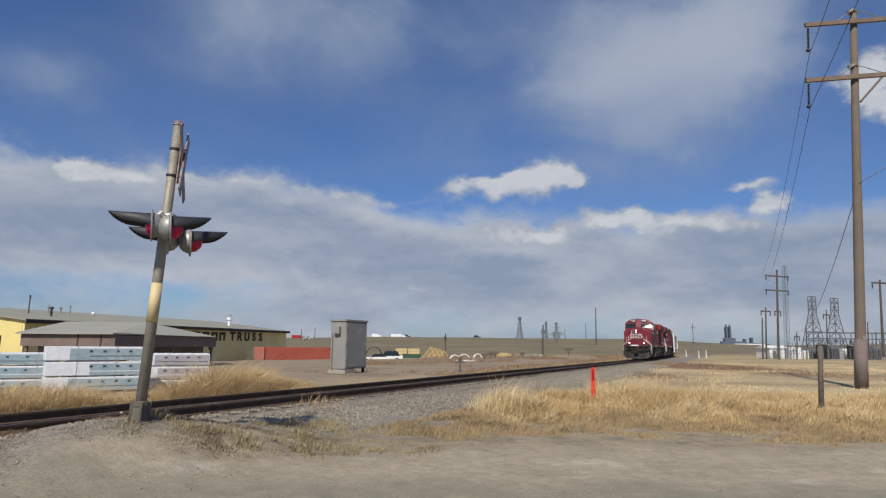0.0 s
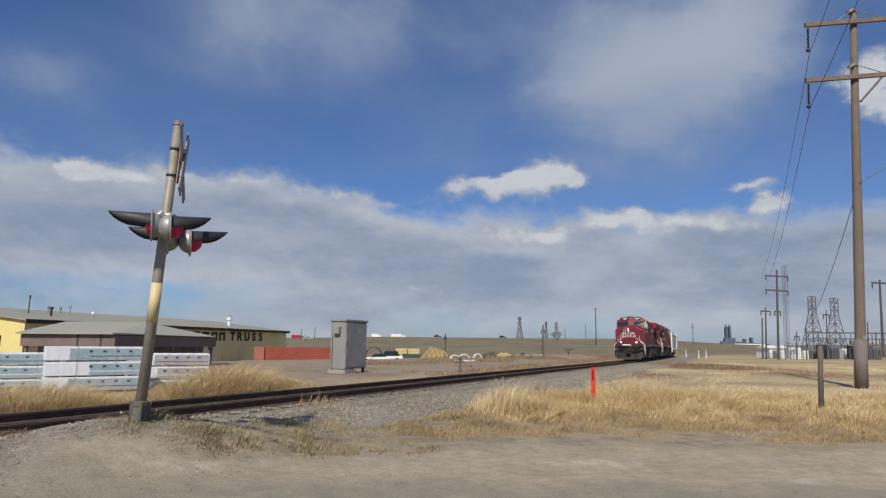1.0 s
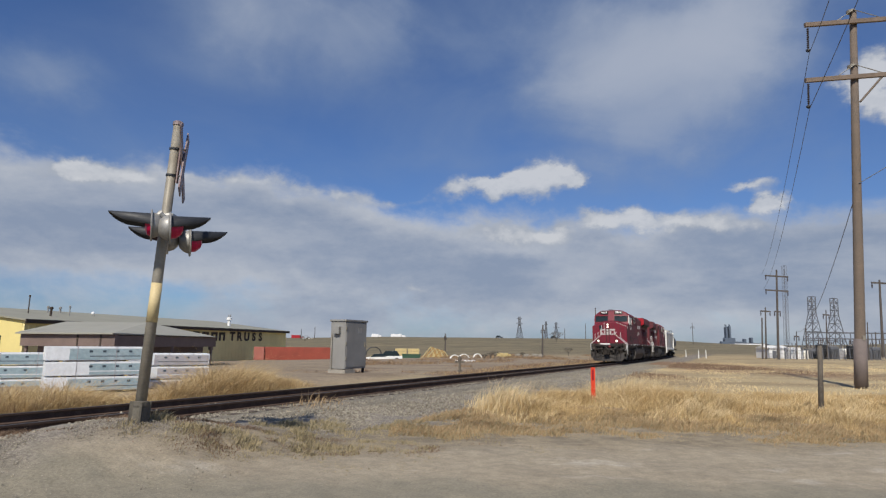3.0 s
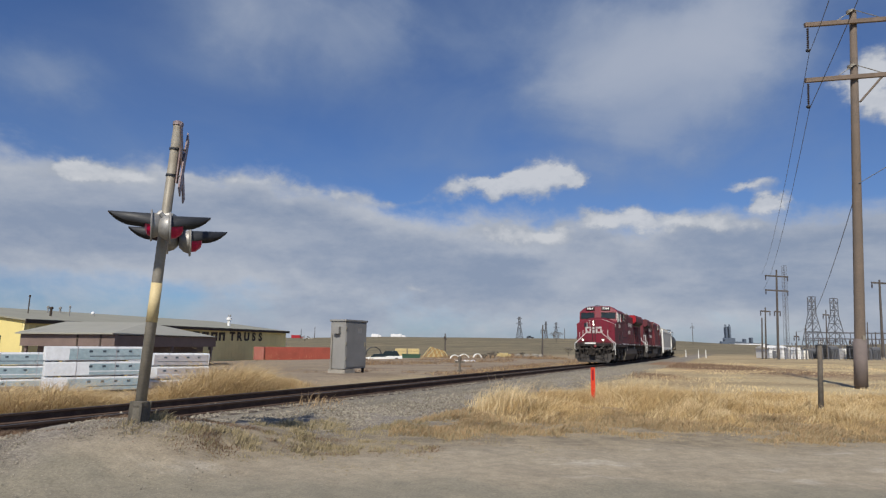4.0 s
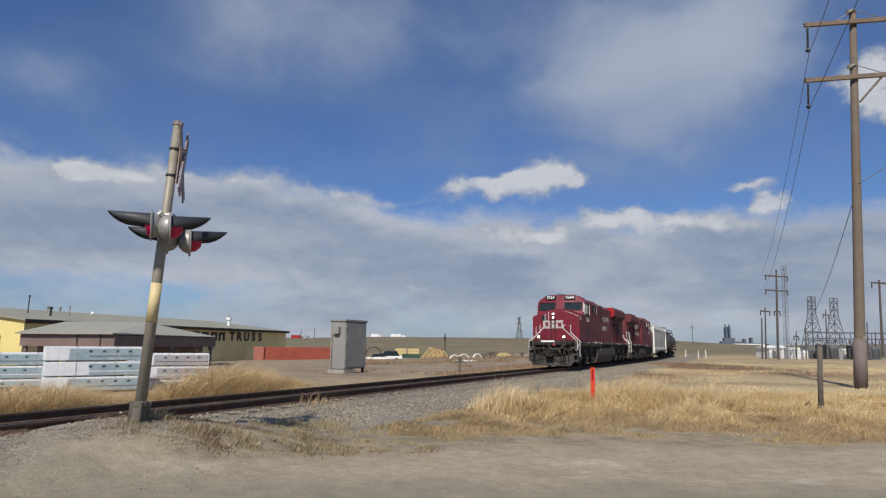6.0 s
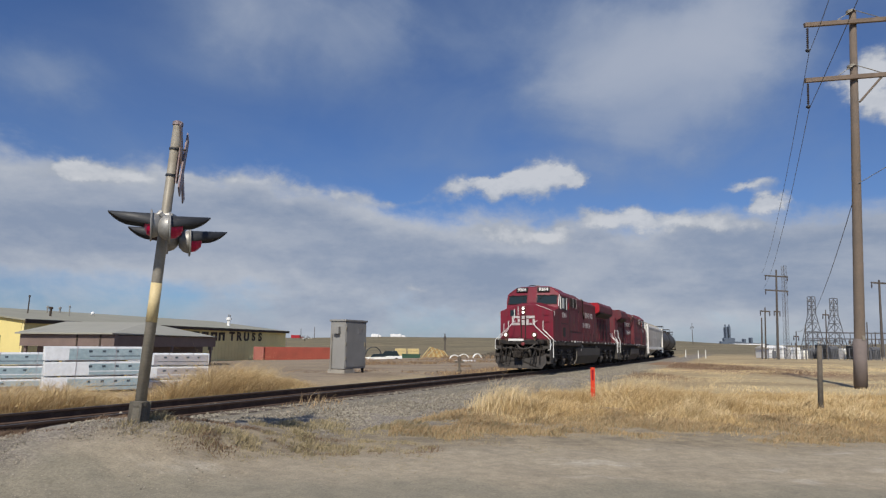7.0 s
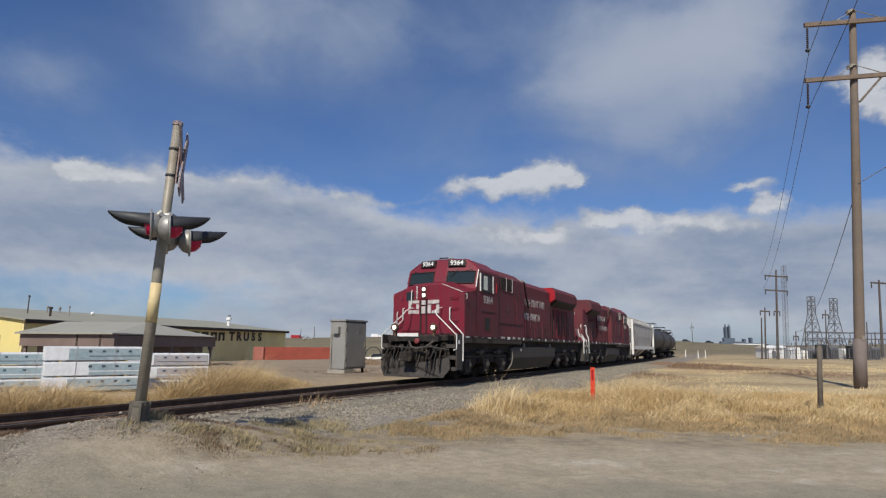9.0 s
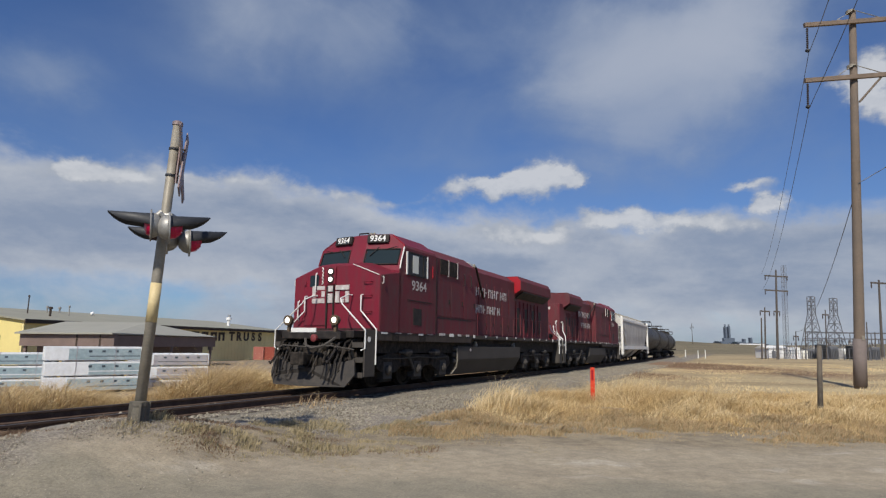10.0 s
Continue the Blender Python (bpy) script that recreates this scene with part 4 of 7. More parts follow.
    # front and rear platforms, steps, rails
    for end, x0 in ((1, 0.30), (-1, RE)):
        d = 1 if end > 0 else -1
        X = lambda k: x0 + d * k
        lohi = lambda a, b2: (min(X(a), X(b2)), max(X(a), X(b2)))
        plat = part("end_platform", Solid().box(*lohi(-0.5, 0.5), -1.24, 1.24, 1.44, 1.64), BLACK, loco, bevel=0.02)
        part("anticlimber", Solid().box(*lohi(0.5, 0.78), -1.0, 1.0, 1.40, 1.60), BLACK, plat, bevel=0.02)
        part("white_plate", Solid().box(*lohi(0.78, 0.81), -0.66, 0.20, 1.58, 1.70), WHITE, plat, "white plate strip")
        sc = 1.0 if end > 0 else 0.55
        def plow_ring(back):
            return [(X((0.62 - back) * sc), -1.36, 0.86), (X((0.68 - back) * sc), -1.42, 0.45), (X((0.80 - back) * sc), -1.20, 0.14), (X((1.05 - back) * sc), -0.05, 0.14), (X((1.05 - back) * sc), 0.05, 0.14), (X((0.80 - back) * sc), 1.20, 0.14), (X((0.68 - back) * sc), 1.42, 0.45), (X((0.62 - back) * sc), 1.36, 0.86), (X((0.86 - back) * sc), 0.05, 0.62), (X((0.86 - back) * sc), -0.05, 0.62)]
        plow = part("snow_plow", Solid().loft([plow_ring(0.0), plow_ring(0.07)]), PLOW, loco, "grey vee snow plow", bevel=0.01)
        for y in (-1.15, -1.02, 0.62, 0.76, 0.90):
            if end > 0:
                xx = 0.80 + 0.25 * (1 - abs(y) / 1.2)
                part("plow_hose", Solid().tube([(X(0.55), y - 0.02, 1.15), (X(xx - 0.02), y, 0.80), (X(xx + 0.05), y + 0.01, 0.55), (X(xx + 0.08), y - 0.05, 0.34)], 0.024, 6), BLACK, plow, "black hose hanging over the plow")
        part("pilot_plate", Solid().box(*lohi(0.05, 0.30), -1.22, 1.22, 0.75, 1.44), DARK, loco, bevel=0.02)
        reach = 1.30 if end > 0 else 0.56
        coupler = part("coupler", Solid().box(*lohi(0.1, reach - 0.15), -0.10, 0.10, 0.76, 0.98).box(*lohi(reach - 0.28, reach), -0.24, 0.06, 0.70, 1.04).box(*lohi(reach - 0.14, reach + 0.02), 0.064, 0.22, 0.70, 1.04), DARK, loco, "knuckle coupler", bevel=0.03)
        rng = random.Random(7 + end)
        for k in range(14):
            y = -1.12 + k * 0.17 + rng.uniform(-0.05, 0.05)
            if abs(y) < 0.2 or end < 0 and k % 3:
                continue
            side, low = rng.uniform(-0.16, 0.16), rng.uniform(0.34, 0.8)
            pts = [(X(0.42 * sc), y, 1.38), (X(0.66 * sc), y + side * 0.2, 1.30), (X(0.82 * sc), y + side * 0.6, (1.2 + low) / 2 + 0.1), (X(0.98 * sc), y + side, low + 0.08), (X(1.0 * sc), y + side * 1.5, low), (X(0.98 * sc), y + side * 2.0, low + 0.05)]
            part("air_hose", Solid().tube(pts, rng.choice((0.018, 0.024, 0.032)), 6), (DARK, DARK, BLACK, DARK, PLOW)[k % 5], loco, "hanging brake hose")
        part("cable", Solid().tube([(X(0.74 * sc), -0.2, 1.42), (X(0.95 * sc), 0.0, 1.22), (X(1.0 * sc), 0.25, 1.15), (X(0.95 * sc), 0.6, 1.22), (X(0.74 * sc), 0.85, 1.45)], 0.04, 6), TANKGREY, loco, "grey jumper cable")
        for k, (y, z, r) in enumerate(((-0.95, 1.1, 0.10), (-0.6, 1.22, 0.12), (-0.35, 0.95, 0.17), (0.38, 1.0, 0.16), (0.9, 1.08, 0.12), (-0.25, 0.62, 0.12), (0.3, 0.6, 0.11), (0.65, 1.25, 0.1), (1.05, 0.85, 0.09))):
            part("valve", Solid().turned((X(0.28), y, z), (d, 0.1 * (k % 3 - 1), 0), [(0, r), (0.25 * sc, r), (0.28 * sc, r * 0.6), (0.42 * sc, r * 0.5)], 10), TANKGREY if k % 2 else DARK, loco, "grimy brake valve")
        for k, y in enumerate((-1.15, -0.6, 0.2, 0.72, 1.1)):
            part("pipe", Solid().tube([(X(0.3), y, 1.42), (X(0.58 * sc), y + 0.05, 1.15), (X(0.6 * sc), y + 0.12, 0.9), (X(0.56 * sc), y + 0.2, 0.66)], 0.03, 6), TANKGREY if k % 2 else DARK, loco)
        part("draft_housing", Solid().box(*lohi(0.26, 0.75 * sc), -0.40, 0.40, 0.58, 1.18), DARK, loco, "grimy coupler housing", bevel=0.06)
        part("red_valve", Solid().turned((X(0.80 * sc), 0.18, 1.42), (d, 0, 0), [(0, 0.1), (0.08, 0.1), (0.1, 0.05)], 12).box(*lohi(0.62 * sc, 0.80 * sc), 0.12, 0.24, 1.36, 1.48), WORNRED, loco, "dull red angle valve")
        part("cut_lever", Solid().tube([(X(0.62 * sc), -1.35, 1.12), (X(0.92 * sc), -0.8, 1.22), (X(0.98 * sc), 0.0, 1.18), (X(0.92 * sc), 0.8, 1.22), (X(0.62 * sc), 1.35, 1.12)], 0.02, 5), TANKGREY, loco)
        for sd in (-1, 1):
            y1 = sd * 1.54
            st = part("step_well", Solid().box(*lohi(-0.10, 0.42), y1 - 0.02, y1 + 0.02, 0.40, 1.66).box(*lohi(-0.12, -0.06), sd * 1.33 - 0.19, sd * 1.33 + 0.19, 0.40, 1.62).box(*lohi(-0.1, 0.42), sd * 1.13 - 0.02, sd * 1.13 + 0.02, 0.40, 1.40), TANKGREY, loco, "grey corner step well", bevel=0.008)
            for z in (0.40, 0.80, 1.20):
                part("step", Solid().box(*lohi(-0.06, 0.43), sd * 1.335 - 0.19, sd * 1.335 + 0.19, z, z + 0.04), PLOW, st)
                part("step_front", Solid().box(*lohi(0.42, 0.44), sd * 1.335 - 0.19, sd * 1.335 + 0.19, z - 0.02, z + 0.12), TANKGREY, st)
            part("round_mark", Solid().turned((X(0.22), sd * 1.56, 1.40), (0, sd, 0), [(0, 0.075), (0.012, 0.075)], 14), WHITE, st)
            if end > 0:
                part("handrail", Solid().tube([(X(-0.10), sd * 1.58, 0.72), (X(-0.10), sd * 1.58, 1.68), (X(-0.16), sd * 1.0, 2.22), (X(-0.16), sd * 1.0, 2.66), (X(-0.26), sd * 1.0, 2.68)], 0.021, 8), WHITE, loco, "white handrail")
                part("handrail", Solid().tube([(X(0.40), sd * 1.42, 1.10), (X(0.42), sd * 1.56, 1.16), (X(0.42), sd * 1.56, 1.64), (X(0.36), sd * 0.72, 2.38), (X(0.30), sd * 0.62, 2.54), (X(-0.05), sd * 0.62, 2.66), (X(-0.28), sd * 0.62, 2.68)], 0.021, 8), WHITE, loco, "white handrail")
            else:
                part("handrail", Solid().tube([(X(-0.10), sd * 1.56, 0.9), (X(-0.10), sd * 1.56, 1.9), (X(-0.16), sd * 1.40, 2.2), (X(-0.16), sd * 1.40, 2.68), (X(-0.02), sd * 1.40, 2.74), (X(0.06), sd * 1.36, 2.68)], 0.030, 8), WHITE, loco, "white hooked handrail")
                part("handrail", Solid().tube([(X(0.36), sd * 1.52, 0.9), (X(0.36), sd * 1.52, 1.72), (X(0.30), sd * 1.0, 2.2), (X(0.26), sd * 0.95, 2.5)], 0.030, 8), WHITE, loco, "white handrail")
                part("handrail", Solid().tube([(X(0.30), sd * 1.34, 0.9), (X(0.30), sd * 1.34, 1.75)], 0.024, 8), WHITE, loco, "white handrail")
            fwd = 0.66 if end > 0 else 0.20
            dl = part("ditch_light", Solid().turned((X(fwd - 0.02), sd * 0.80, 1.91), (d, 0, 0), [(0, 0.08), (0.05, 0.13), (0.18, 0.145)], 16).box(*lohi(fwd, fwd + 0.1), sd * 0.80 - 0.04, sd * 0.80 + 0.04, 1.58, 1.84), BRASS, loco, "ditch light")
            part("ditch_lens", Solid().turned((X(fwd + 0.15), sd * 0.80, 1.91), (d, 0, 0), [(0, 0.078), (0.02, 0.072), (0.03, 0.045)], 16), LAMP if lead and end > 0 else GLASS, dl)
    # side handrails
    for sd in (-1, 1):
        n = int((E - HE) / 1.4)
        for k in range(n + 1):
            x = E - 0.3 - k * 1.4
            part("stanchion", Solid().cyl((x, sd * 1.45, 1.62), (x, sd * 1.45, 2.55), 0.014, n=6), RED_GRIMY_SHADE, loco)
        part("side_rail", Solid().tube([(E - 0.2, sd * 1.45, 2.55), (HE - 0.2, sd * 1.45, 2.55), (HE - 0.4, sd * 1.45, 2.0)], 0.014, 6), RED_GRIMY_SHADE, loco)
    # roof details
    part("horn", Solid().turned((-3.1, -0.3, 4.76), (1, 0, 0), [(0, 0.03), (0.3, 0.04), (0.4, 0.09)], 10).box(-3.2, -3.0, -0.34, -0.26, 4.62, 4.78), BLACK, cab)
    part("antenna", Solid().turned((-2.2, 0.0, 4.70), (0, 0, 1), [(0, 0.14), (0.08, 0.13), (0.12, 0.05)], 12), WHITE, cab)
    part("roof_bell", Solid().tube([(-1.62, -0.32, 4.70), (-1.60, -0.30, 4.82), (-1.60, 0.05, 4.82), (-1.62, 0.08, 4.70)], 0.025, 6), BLACK, cab, "black roof bracket")
    for y in (0.14, 0.26):
        part("roof_lamp", Solid().turned((-1.62, y, 4.70), (0, 0, 1), [(0, 0.05), (0.1, 0.05), (0.13, 0.02)], 10), GALV, cab)
    part("air_conditioner", Solid().box(-3.45, -2.8, -0.5, 0.5, 4.62, 4.80), BLACK, cab, bevel=0.03)
    return loco


LEAD_PLAN = (-7.1, -12.5, -17.5, -18.4, -5.56, -12.46, -2.75, -15.45)
SECOND_PLAN = (-8.6, -12.6, -16.0, -16.8, -5.2, -10.6, -2.6, -13.6)


LAMP = glow("lit_headlamp", (1.0, 0.94, 0.82), 3.0)


def car_truck(car, x):
    t = Solid()
    for sd in (-1, 1):
        y0, y1 = (0.92, 1.08) if sd > 0 else (-1.08, -0.92)
        t.prism("y", y0, y1, [(x - 1.15, 0.38), (x - 0.65, 0.36), (x - 0.4, 0.24), (x + 0.4, 0.24), (x + 0.65, 0.36), (x + 1.15, 0.38), (x + 1.15, 0.58), (x + 0.45, 0.74), (x - 0.45, 0.74), (x - 1.15, 0.58)])
    t.box(x - 0.25, x + 0.25, -1.0, 1.0, 0.4, 0.8)
    truck = part("truck", t, DARK, car, "rusty two-axle truck", bevel=0.015)
    for dx in (-0.89, 0.89):
        w = wheelset(truck, x + dx, 0.46)
        WHEELS.append((w, x + dx, 0.46))


def build_hopper(m):
    """A covered hopper, its leading coupler at x = 0."""
    car = thing("covered_hopper", m, "off-white covered grain hopper car with side ribs", "hopper car", "train")
    L = 18.5
    def ring(x, low, inset=0.0):
        w = 0.7 + 0.8 * min(1.0, (low - 0.9) / 0.6)
        return [(x, -1.5 + inset, max(low, 1.45)), (x, -1.56 + inset, max(low + 0.02, 2.5)), (x, -1.54 + inset, 3.65), (x, -1.1, 4.16), (x, 1.1, 4.16), (x, 1.54 - inset, 3.65), (x, 1.56 - inset, max(low + 0.02, 2.5)), (x, 1.5 - inset, max(low, 1.45)), (x, w, low), (x, -w, low)]
    part("body", Solid().loft([ring(-L + 0.75, 3.2), ring(-L + 3.3, 1.0), ring(-3.3, 1.0), ring(-0.75, 3.2)]), HOPPER_SIDE, car, "dirty off-white body with sloping ends", bevel=0.02)
    for x0, x1, x2 in ((-0.62, -3.1, -0.70), (-L + 0.62, -L + 3.1, -L + 0.70)):
        part("slope_sheet", Solid().loft([[(x0, -1.45, 3.22), (x0, 1.45, 3.22), (x2, 1.45, 3.30), (x2, -1.45, 3.30)], [(x1, -1.3, 0.98), (x1, 1.3, 0.98), (x1, 1.3, 1.08), (x1, -1.3, 1.08)]]), HOPPER, car, "white sloping end sheet")
    for sd in (-1, 1):
        part("side_sill", Solid().box(-L + 0.4, -0.4, sd * 1.5 - 0.07, sd * 1.5 + 0.09, 1.18, 1.50), HOPPER, car)
        part("top_rail", Solid().box(-L + 0.5, -0.5, sd * 1.5 - 0.07, sd * 1.5 + 0.09, 3.66, 3.82), HOPPER, car)
        for x in (-0.55, -L + 0.55):
            part("end_post", Solid().box(x - 0.12, x + 0.12, sd * 1.5 - 0.08, sd * 1.5 + 0.10, 0.75, 4.05), HOPPER, car)
        for e in (-0.3, -L + 0.3):
            lad = part("ladder", Solid().box(e - 0.02, e + 0.02, sd * 1.5 - 0.02, sd * 1.5 + 0.02, 0.7, 4.0), HOPPER, car)
            for k in range(8):
                part("rung", Solid().cyl((e, sd * 1.5, 0.9 + k * 0.42), (e, sd * 1.15, 0.9 + k * 0.42), 0.015, n=6), HOPPER, lad)
    for k, x in enumerate((-3.6, -7.3, -11.1, -14.8)):
        part("discharge_gate", Solid().loft([[(x - 1.5, -1.3, 1.2), (x + 1.5, -1.3, 1.2), (x + 1.5, 1.3, 1.2), (x - 1.5, 1.3, 1.2)], [(x - 0.4, -0.5, 0.45), (x + 0.4, -0.5, 0.45), (x + 0.4, 0.5, 0.45), (x - 0.4, 0.5, 0.45)]]), HOPPER_SIDE if k % 3 else DARK, car)
    walkw = part("roof_walk", Solid().box(-L + 0.6, -0.6, -0.4, 0.5, 4.34, 4.39), GALV, car)
    for k in range(14):
        part("walk_bracket", Solid().box(-1.2 - k * 1.24, -1.12 - k * 1.24, -1.0, 1.0, 4.15, 4.345), GALV, walkw)
    part("hatch", Solid().box(-L + 1.6, -1.6, -0.25, 0.25, 4.155, 4.32), HOPPER, car, bevel=0.02)
    part("coupler", Solid().box(-0.8, 0.0, -0.12, 0.12, 0.75, 1.0).box(-L, -L + 0.8, -0.12, 0.12, 0.75, 1.0), DARK, car)
    part("centre_sill", Solid().box(-L + 0.3, -0.3, -0.3, 0.3, 0.9, 1.2), DARK, car)
    for x in (-2.3, -L + 2.3):
        car_truck(car, x)
    return car


def build_tank_car(m):
    car = thing("tank_car", m, "black railway tank car with top platform", "tank car", "train")
    L = 16.05
    part("tank", Solid().turned((-0.9, 0, 2.58), (-1, 0, 0), [(0, 0.35), (0.12, 0.9), (0.35, 1.3), (0.7, 1.43), (1.0, 1.46), (13.25, 1.46), (13.55, 1.43), (13.9, 1.3), (14.13, 0.9), (14.25, 0.35)], 28), TANKCAR, car, "black cylindrical tank", smooth=True)
    for x in (-3.1, -6.0, -10.0, -12.9):
        part("tank_band", Solid().turned((x, 0, 2.58), (1, 0, 0), [(0, 1.475), (0.1, 1.475)], 28), TANKCAR, car)
    part("dome", Solid().turned((-8.0, 0, 3.95), (0, 0, 1), [(0, 0.5), (0.42, 0.5), (0.48, 0.42)], 16), TANKCAR, car)
    plat = part("platform", Solid().box(-9.3, -6.7, -1.0, 1.0, 4.06, 4.11), DARK, car)
    for x in (-9.3, -6.7):
        part("platform_rail", Solid().tube([(x, -1.0, 4.08), (x, -1.0, 4.62), (x, 1.0, 4.62), (x, 1.0, 4.08)], 0.04, 6), DARK, plat)
    for sd in (-1, 1):
        part("platform_rail", Solid().tube([(-9.3, sd, 4.62), (-6.7, sd, 4.62)], 0.04, 6), DARK, plat)
    part("centre_sill", Solid().box(-L + 0.3, -0.3, -0.35, 0.35, 0.85, 1.25), DARK, car)
    for x in (-1.2, -L + 1.2):
        part("end_frame", Solid().box(x - 0.5, x + 0.5, -1.45, 1.45, 1.05, 1.25), DARK, car)
        part("hand_rail", Solid().tube([(x, -1.4, 1.25), (x, -1.4, 2.1), (x, 1.4, 2.1), (x, 1.4, 1.25)], 0.025, 6), DARK, car)
    part("coupler", Solid().box(-0.8, 0.0, -0.12, 0.12, 0.75, 1.0).box(-L, -L + 0.8, -0.12, 0.12, 0.75, 1.0), DARK, car)
    for x in (-2.1, -L + 2.1):
        car_truck(car, x)
    return car


LEAD = build_loco(pose(0, 0, 0), True)
SECOND = build_loco(pose(0, 0, 0), False)
HOPPER_CAR = build_hopper(pose(0, 0, 0))
TANKS = [build_tank_car(pose(0, 0, 0)) for _ in range(4)]
# each vehicle: the thing, where its own zero rides, which way it faces, its two truck places
TRAIN = [(LEAD, 0.0, 1, LEAD_PLAN[6], LEAD_PLAN[7]), (SECOND, -37.6, -1, SECOND_PLAN[6], SECOND_PLAN[7]), (HOPPER_CAR, -39.2, 1, -2.3, -16.2)]
TRAIN += [(t, -57.75 - 16.1 * k, 1, -2.1, -13.9) for k, t in enumerate(TANKS)]


def ride(t):
    """How far the train still has to its last place."""
    u = t - 10.0
    return 5.909 * u - 0.0103 * u * u


def vehicle_pose(s0, face, a, b):
    xa, ya, _ = line(s0 + face * a)
    xb, yb, _ = line(s0 + face * b)
    za, zb = rail_z(s0 + face * a), rail_z(s0 + face * b)
    ax = Vector((xa - xb, ya - yb, za - zb)).normalized()
    left = Vector((0, 0, 1)).cross(ax).normalized()
    m = Matrix((ax, left, ax.cross(left))).transposed().to_4x4()
    m.translation = Vector((xa, ya, za)) - ax * a
    return m


def motions():
    for ob, s, face, a, b in TRAIN:
        walk(ob, [(k * 0.5, vehicle_pose(ride(k * 0.5) + s, face, a, b)) for k in range(21)])
    for w, x, r in WHEELS:
        face = -1 if SECOND in (w.parent.parent,) else 1
        rows = []
        for k in range(101):
            t = k * 0.1
            rows.append((t, pose(x, 0, r, 0, math.degrees(ride(t) / r) * face, 0)))
        walk(w, rows)
    for car, a, v in CARS:
        rows = []
        for k in range(11):
            x = a + v * k
            rows.append((k * 1.0, pose(x, 396 - 0.02 * x, level(x, 396 - 0.02 * x), 0, 0, 0)))
        walk(car, rows)


# ---- things beside the track ----
def build_signal():
    base, top = Vector((-4.36, 9.0, 0.08)), Vector((-4.13, 9.0, 4.62))
    way = (top - base).normalized()
    m = Matrix.Translation(base) @ Vector((0, 0, 1)).rotation_difference(way).to_matrix().to_4x4()
    sig = thing("crossing_signal", m, "leaning weathered crossing signal mast with black-visored red lights", "crossing signal")
    h = (top - base).length
    part("mast", Solid().turned((0, 0, 0.05), (0, 0, 1), [(0, 0.078), (2.55, 0.074), (h - 0.05, 0.066)], 20), GALV, sig, "weathered galvanised tube mast", smooth=True)
    part("band", Solid().turned((0, 0, 1.50), (0, 0, 1), [(0, 0.0795), (0.58, 0.0785)], 20), CREAM, sig, "cream reflective band", smooth=True)
    part("cap", Solid().turned((0, 0, h - 0.01), (0, 0, 1), [(0, 0.078), (0.05, 0.078), (0.07, 0.05)], 16), SIGNBACK, sig, "rusty mast cap")
    ped = part("pedestal", Solid().turned((0, 0, 0.0), (0, 0, 1), [(-0.22, 0.135), (-0.02, 0.13), (0.02, 0.105), (0.28, 0.098), (0.31, 0.11), (0.36, 0.11), (0.37, 0.085)], 16), PEDESTAL, sig, "split cast-iron base sleeve")
    for a in range(4):
        c0, s0 = math.cos(a * math.pi / 2 + 0.5), math.sin(a * math.pi / 2 + 0.5)
        part("rib", Solid().box(-0.035, 0.035, -0.014, 0.014, -0.22, 0.36), PEDESTAL, ped).matrix_basis = pose(0.105 * c0, 0.105 * s0, 0, 0, 0, math.degrees(a * math.pi / 2 + 0.5))
    part("foot", Solid().box(-0.13, 0.13, -0.15, 0.15, -0.45, -0.16), CONCRETE, sig, "buried concrete footing", bevel=0.03)
    # crossbuck, seen nearly edge-on
    cross = part("crossbuck", Solid().box(0.085, 0.105, -0.03, 0.03, 3.62, 4.24), SIGNBACK, sig, "crossbuck seen nearly edge-on")
    for rx in (57, -57):
        b = part("blade", Solid().box(-0.010, 0.010, -0.62, 0.62, -0.095, 0.095), SIGNBACK, cross, "faded white and red blade")
        b.matrix_basis = pose(0.165, -0.02, 3.93, 0, -4, 16) @ pose(0.012 if rx > 0 else -0.012, 0, 0, rx)
    for z in (3.72, 4.14):
        part("clamp", Solid().turned((0, 0, z), (0, 0, 1), [(0, 0.082), (0.03, 0.082)], 14).box(0.06, 0.17, -0.02, 0.02, z, z + 0.025), VISOR, sig)
    # two back-to-back pairs of lamps on a short crossarm
    arm = part("crossarm", Solid().cyl((0, -0.42, 0.17), (0, 0.42, 0.10), 0.035, n=10).turned((0, 0, 0.02), (0, 0, 1), [(0, 0.10), (0.24, 0.10)], 14), HOUSING, sig, "cast crossarm", smooth=True)
    turn = pose(0.06, 0, 2.83, 0, -5.5, 5)
    arm.matrix_basis = turn
    part("junction", Solid().box(-0.11, 0.11, -0.11, 0.11, 0.16, 0.30), HOUSING, arm, bevel=0.03)
    for px, py, side, pz, lit in ((-0.06, -0.38, -1, 0.06, False), (-0.10, 0.40, -1, -0.02, True), (0.13, -0.38, 1, 0.02, False), (0.17, 0.40, 1, -0.06, False)):
        x = y = z = 0.0
        lamp = part("signal_lamp", Solid().turned((x, y, z), (side, 0, 0), [(-0.13, 0.05), (-0.12, 0.10), (-0.06, 0.16), (0.0, 0.185), (0.03, 0.185)], 20), HOUSING, sig, "grey cast lamp housing", smooth=True)
        lamp.matrix_basis = turn @ pose(px, py, pz, 0, 0, 21)
        part("bracket", Solid().tube([(0, 0, 0.1), (-side * 0.08, 0, 0.2), (-side * 0.12, -py * 0.3, 0.14)], 0.035, 8), HOUSING, lamp)
        part("backing", Solid().turned((x, y, z), (side, 0, 0), [(0.02, 0.225), (0.035, 0.235), (0.045, 0.225)], 28), HOUSING, lamp, "round backing plate")
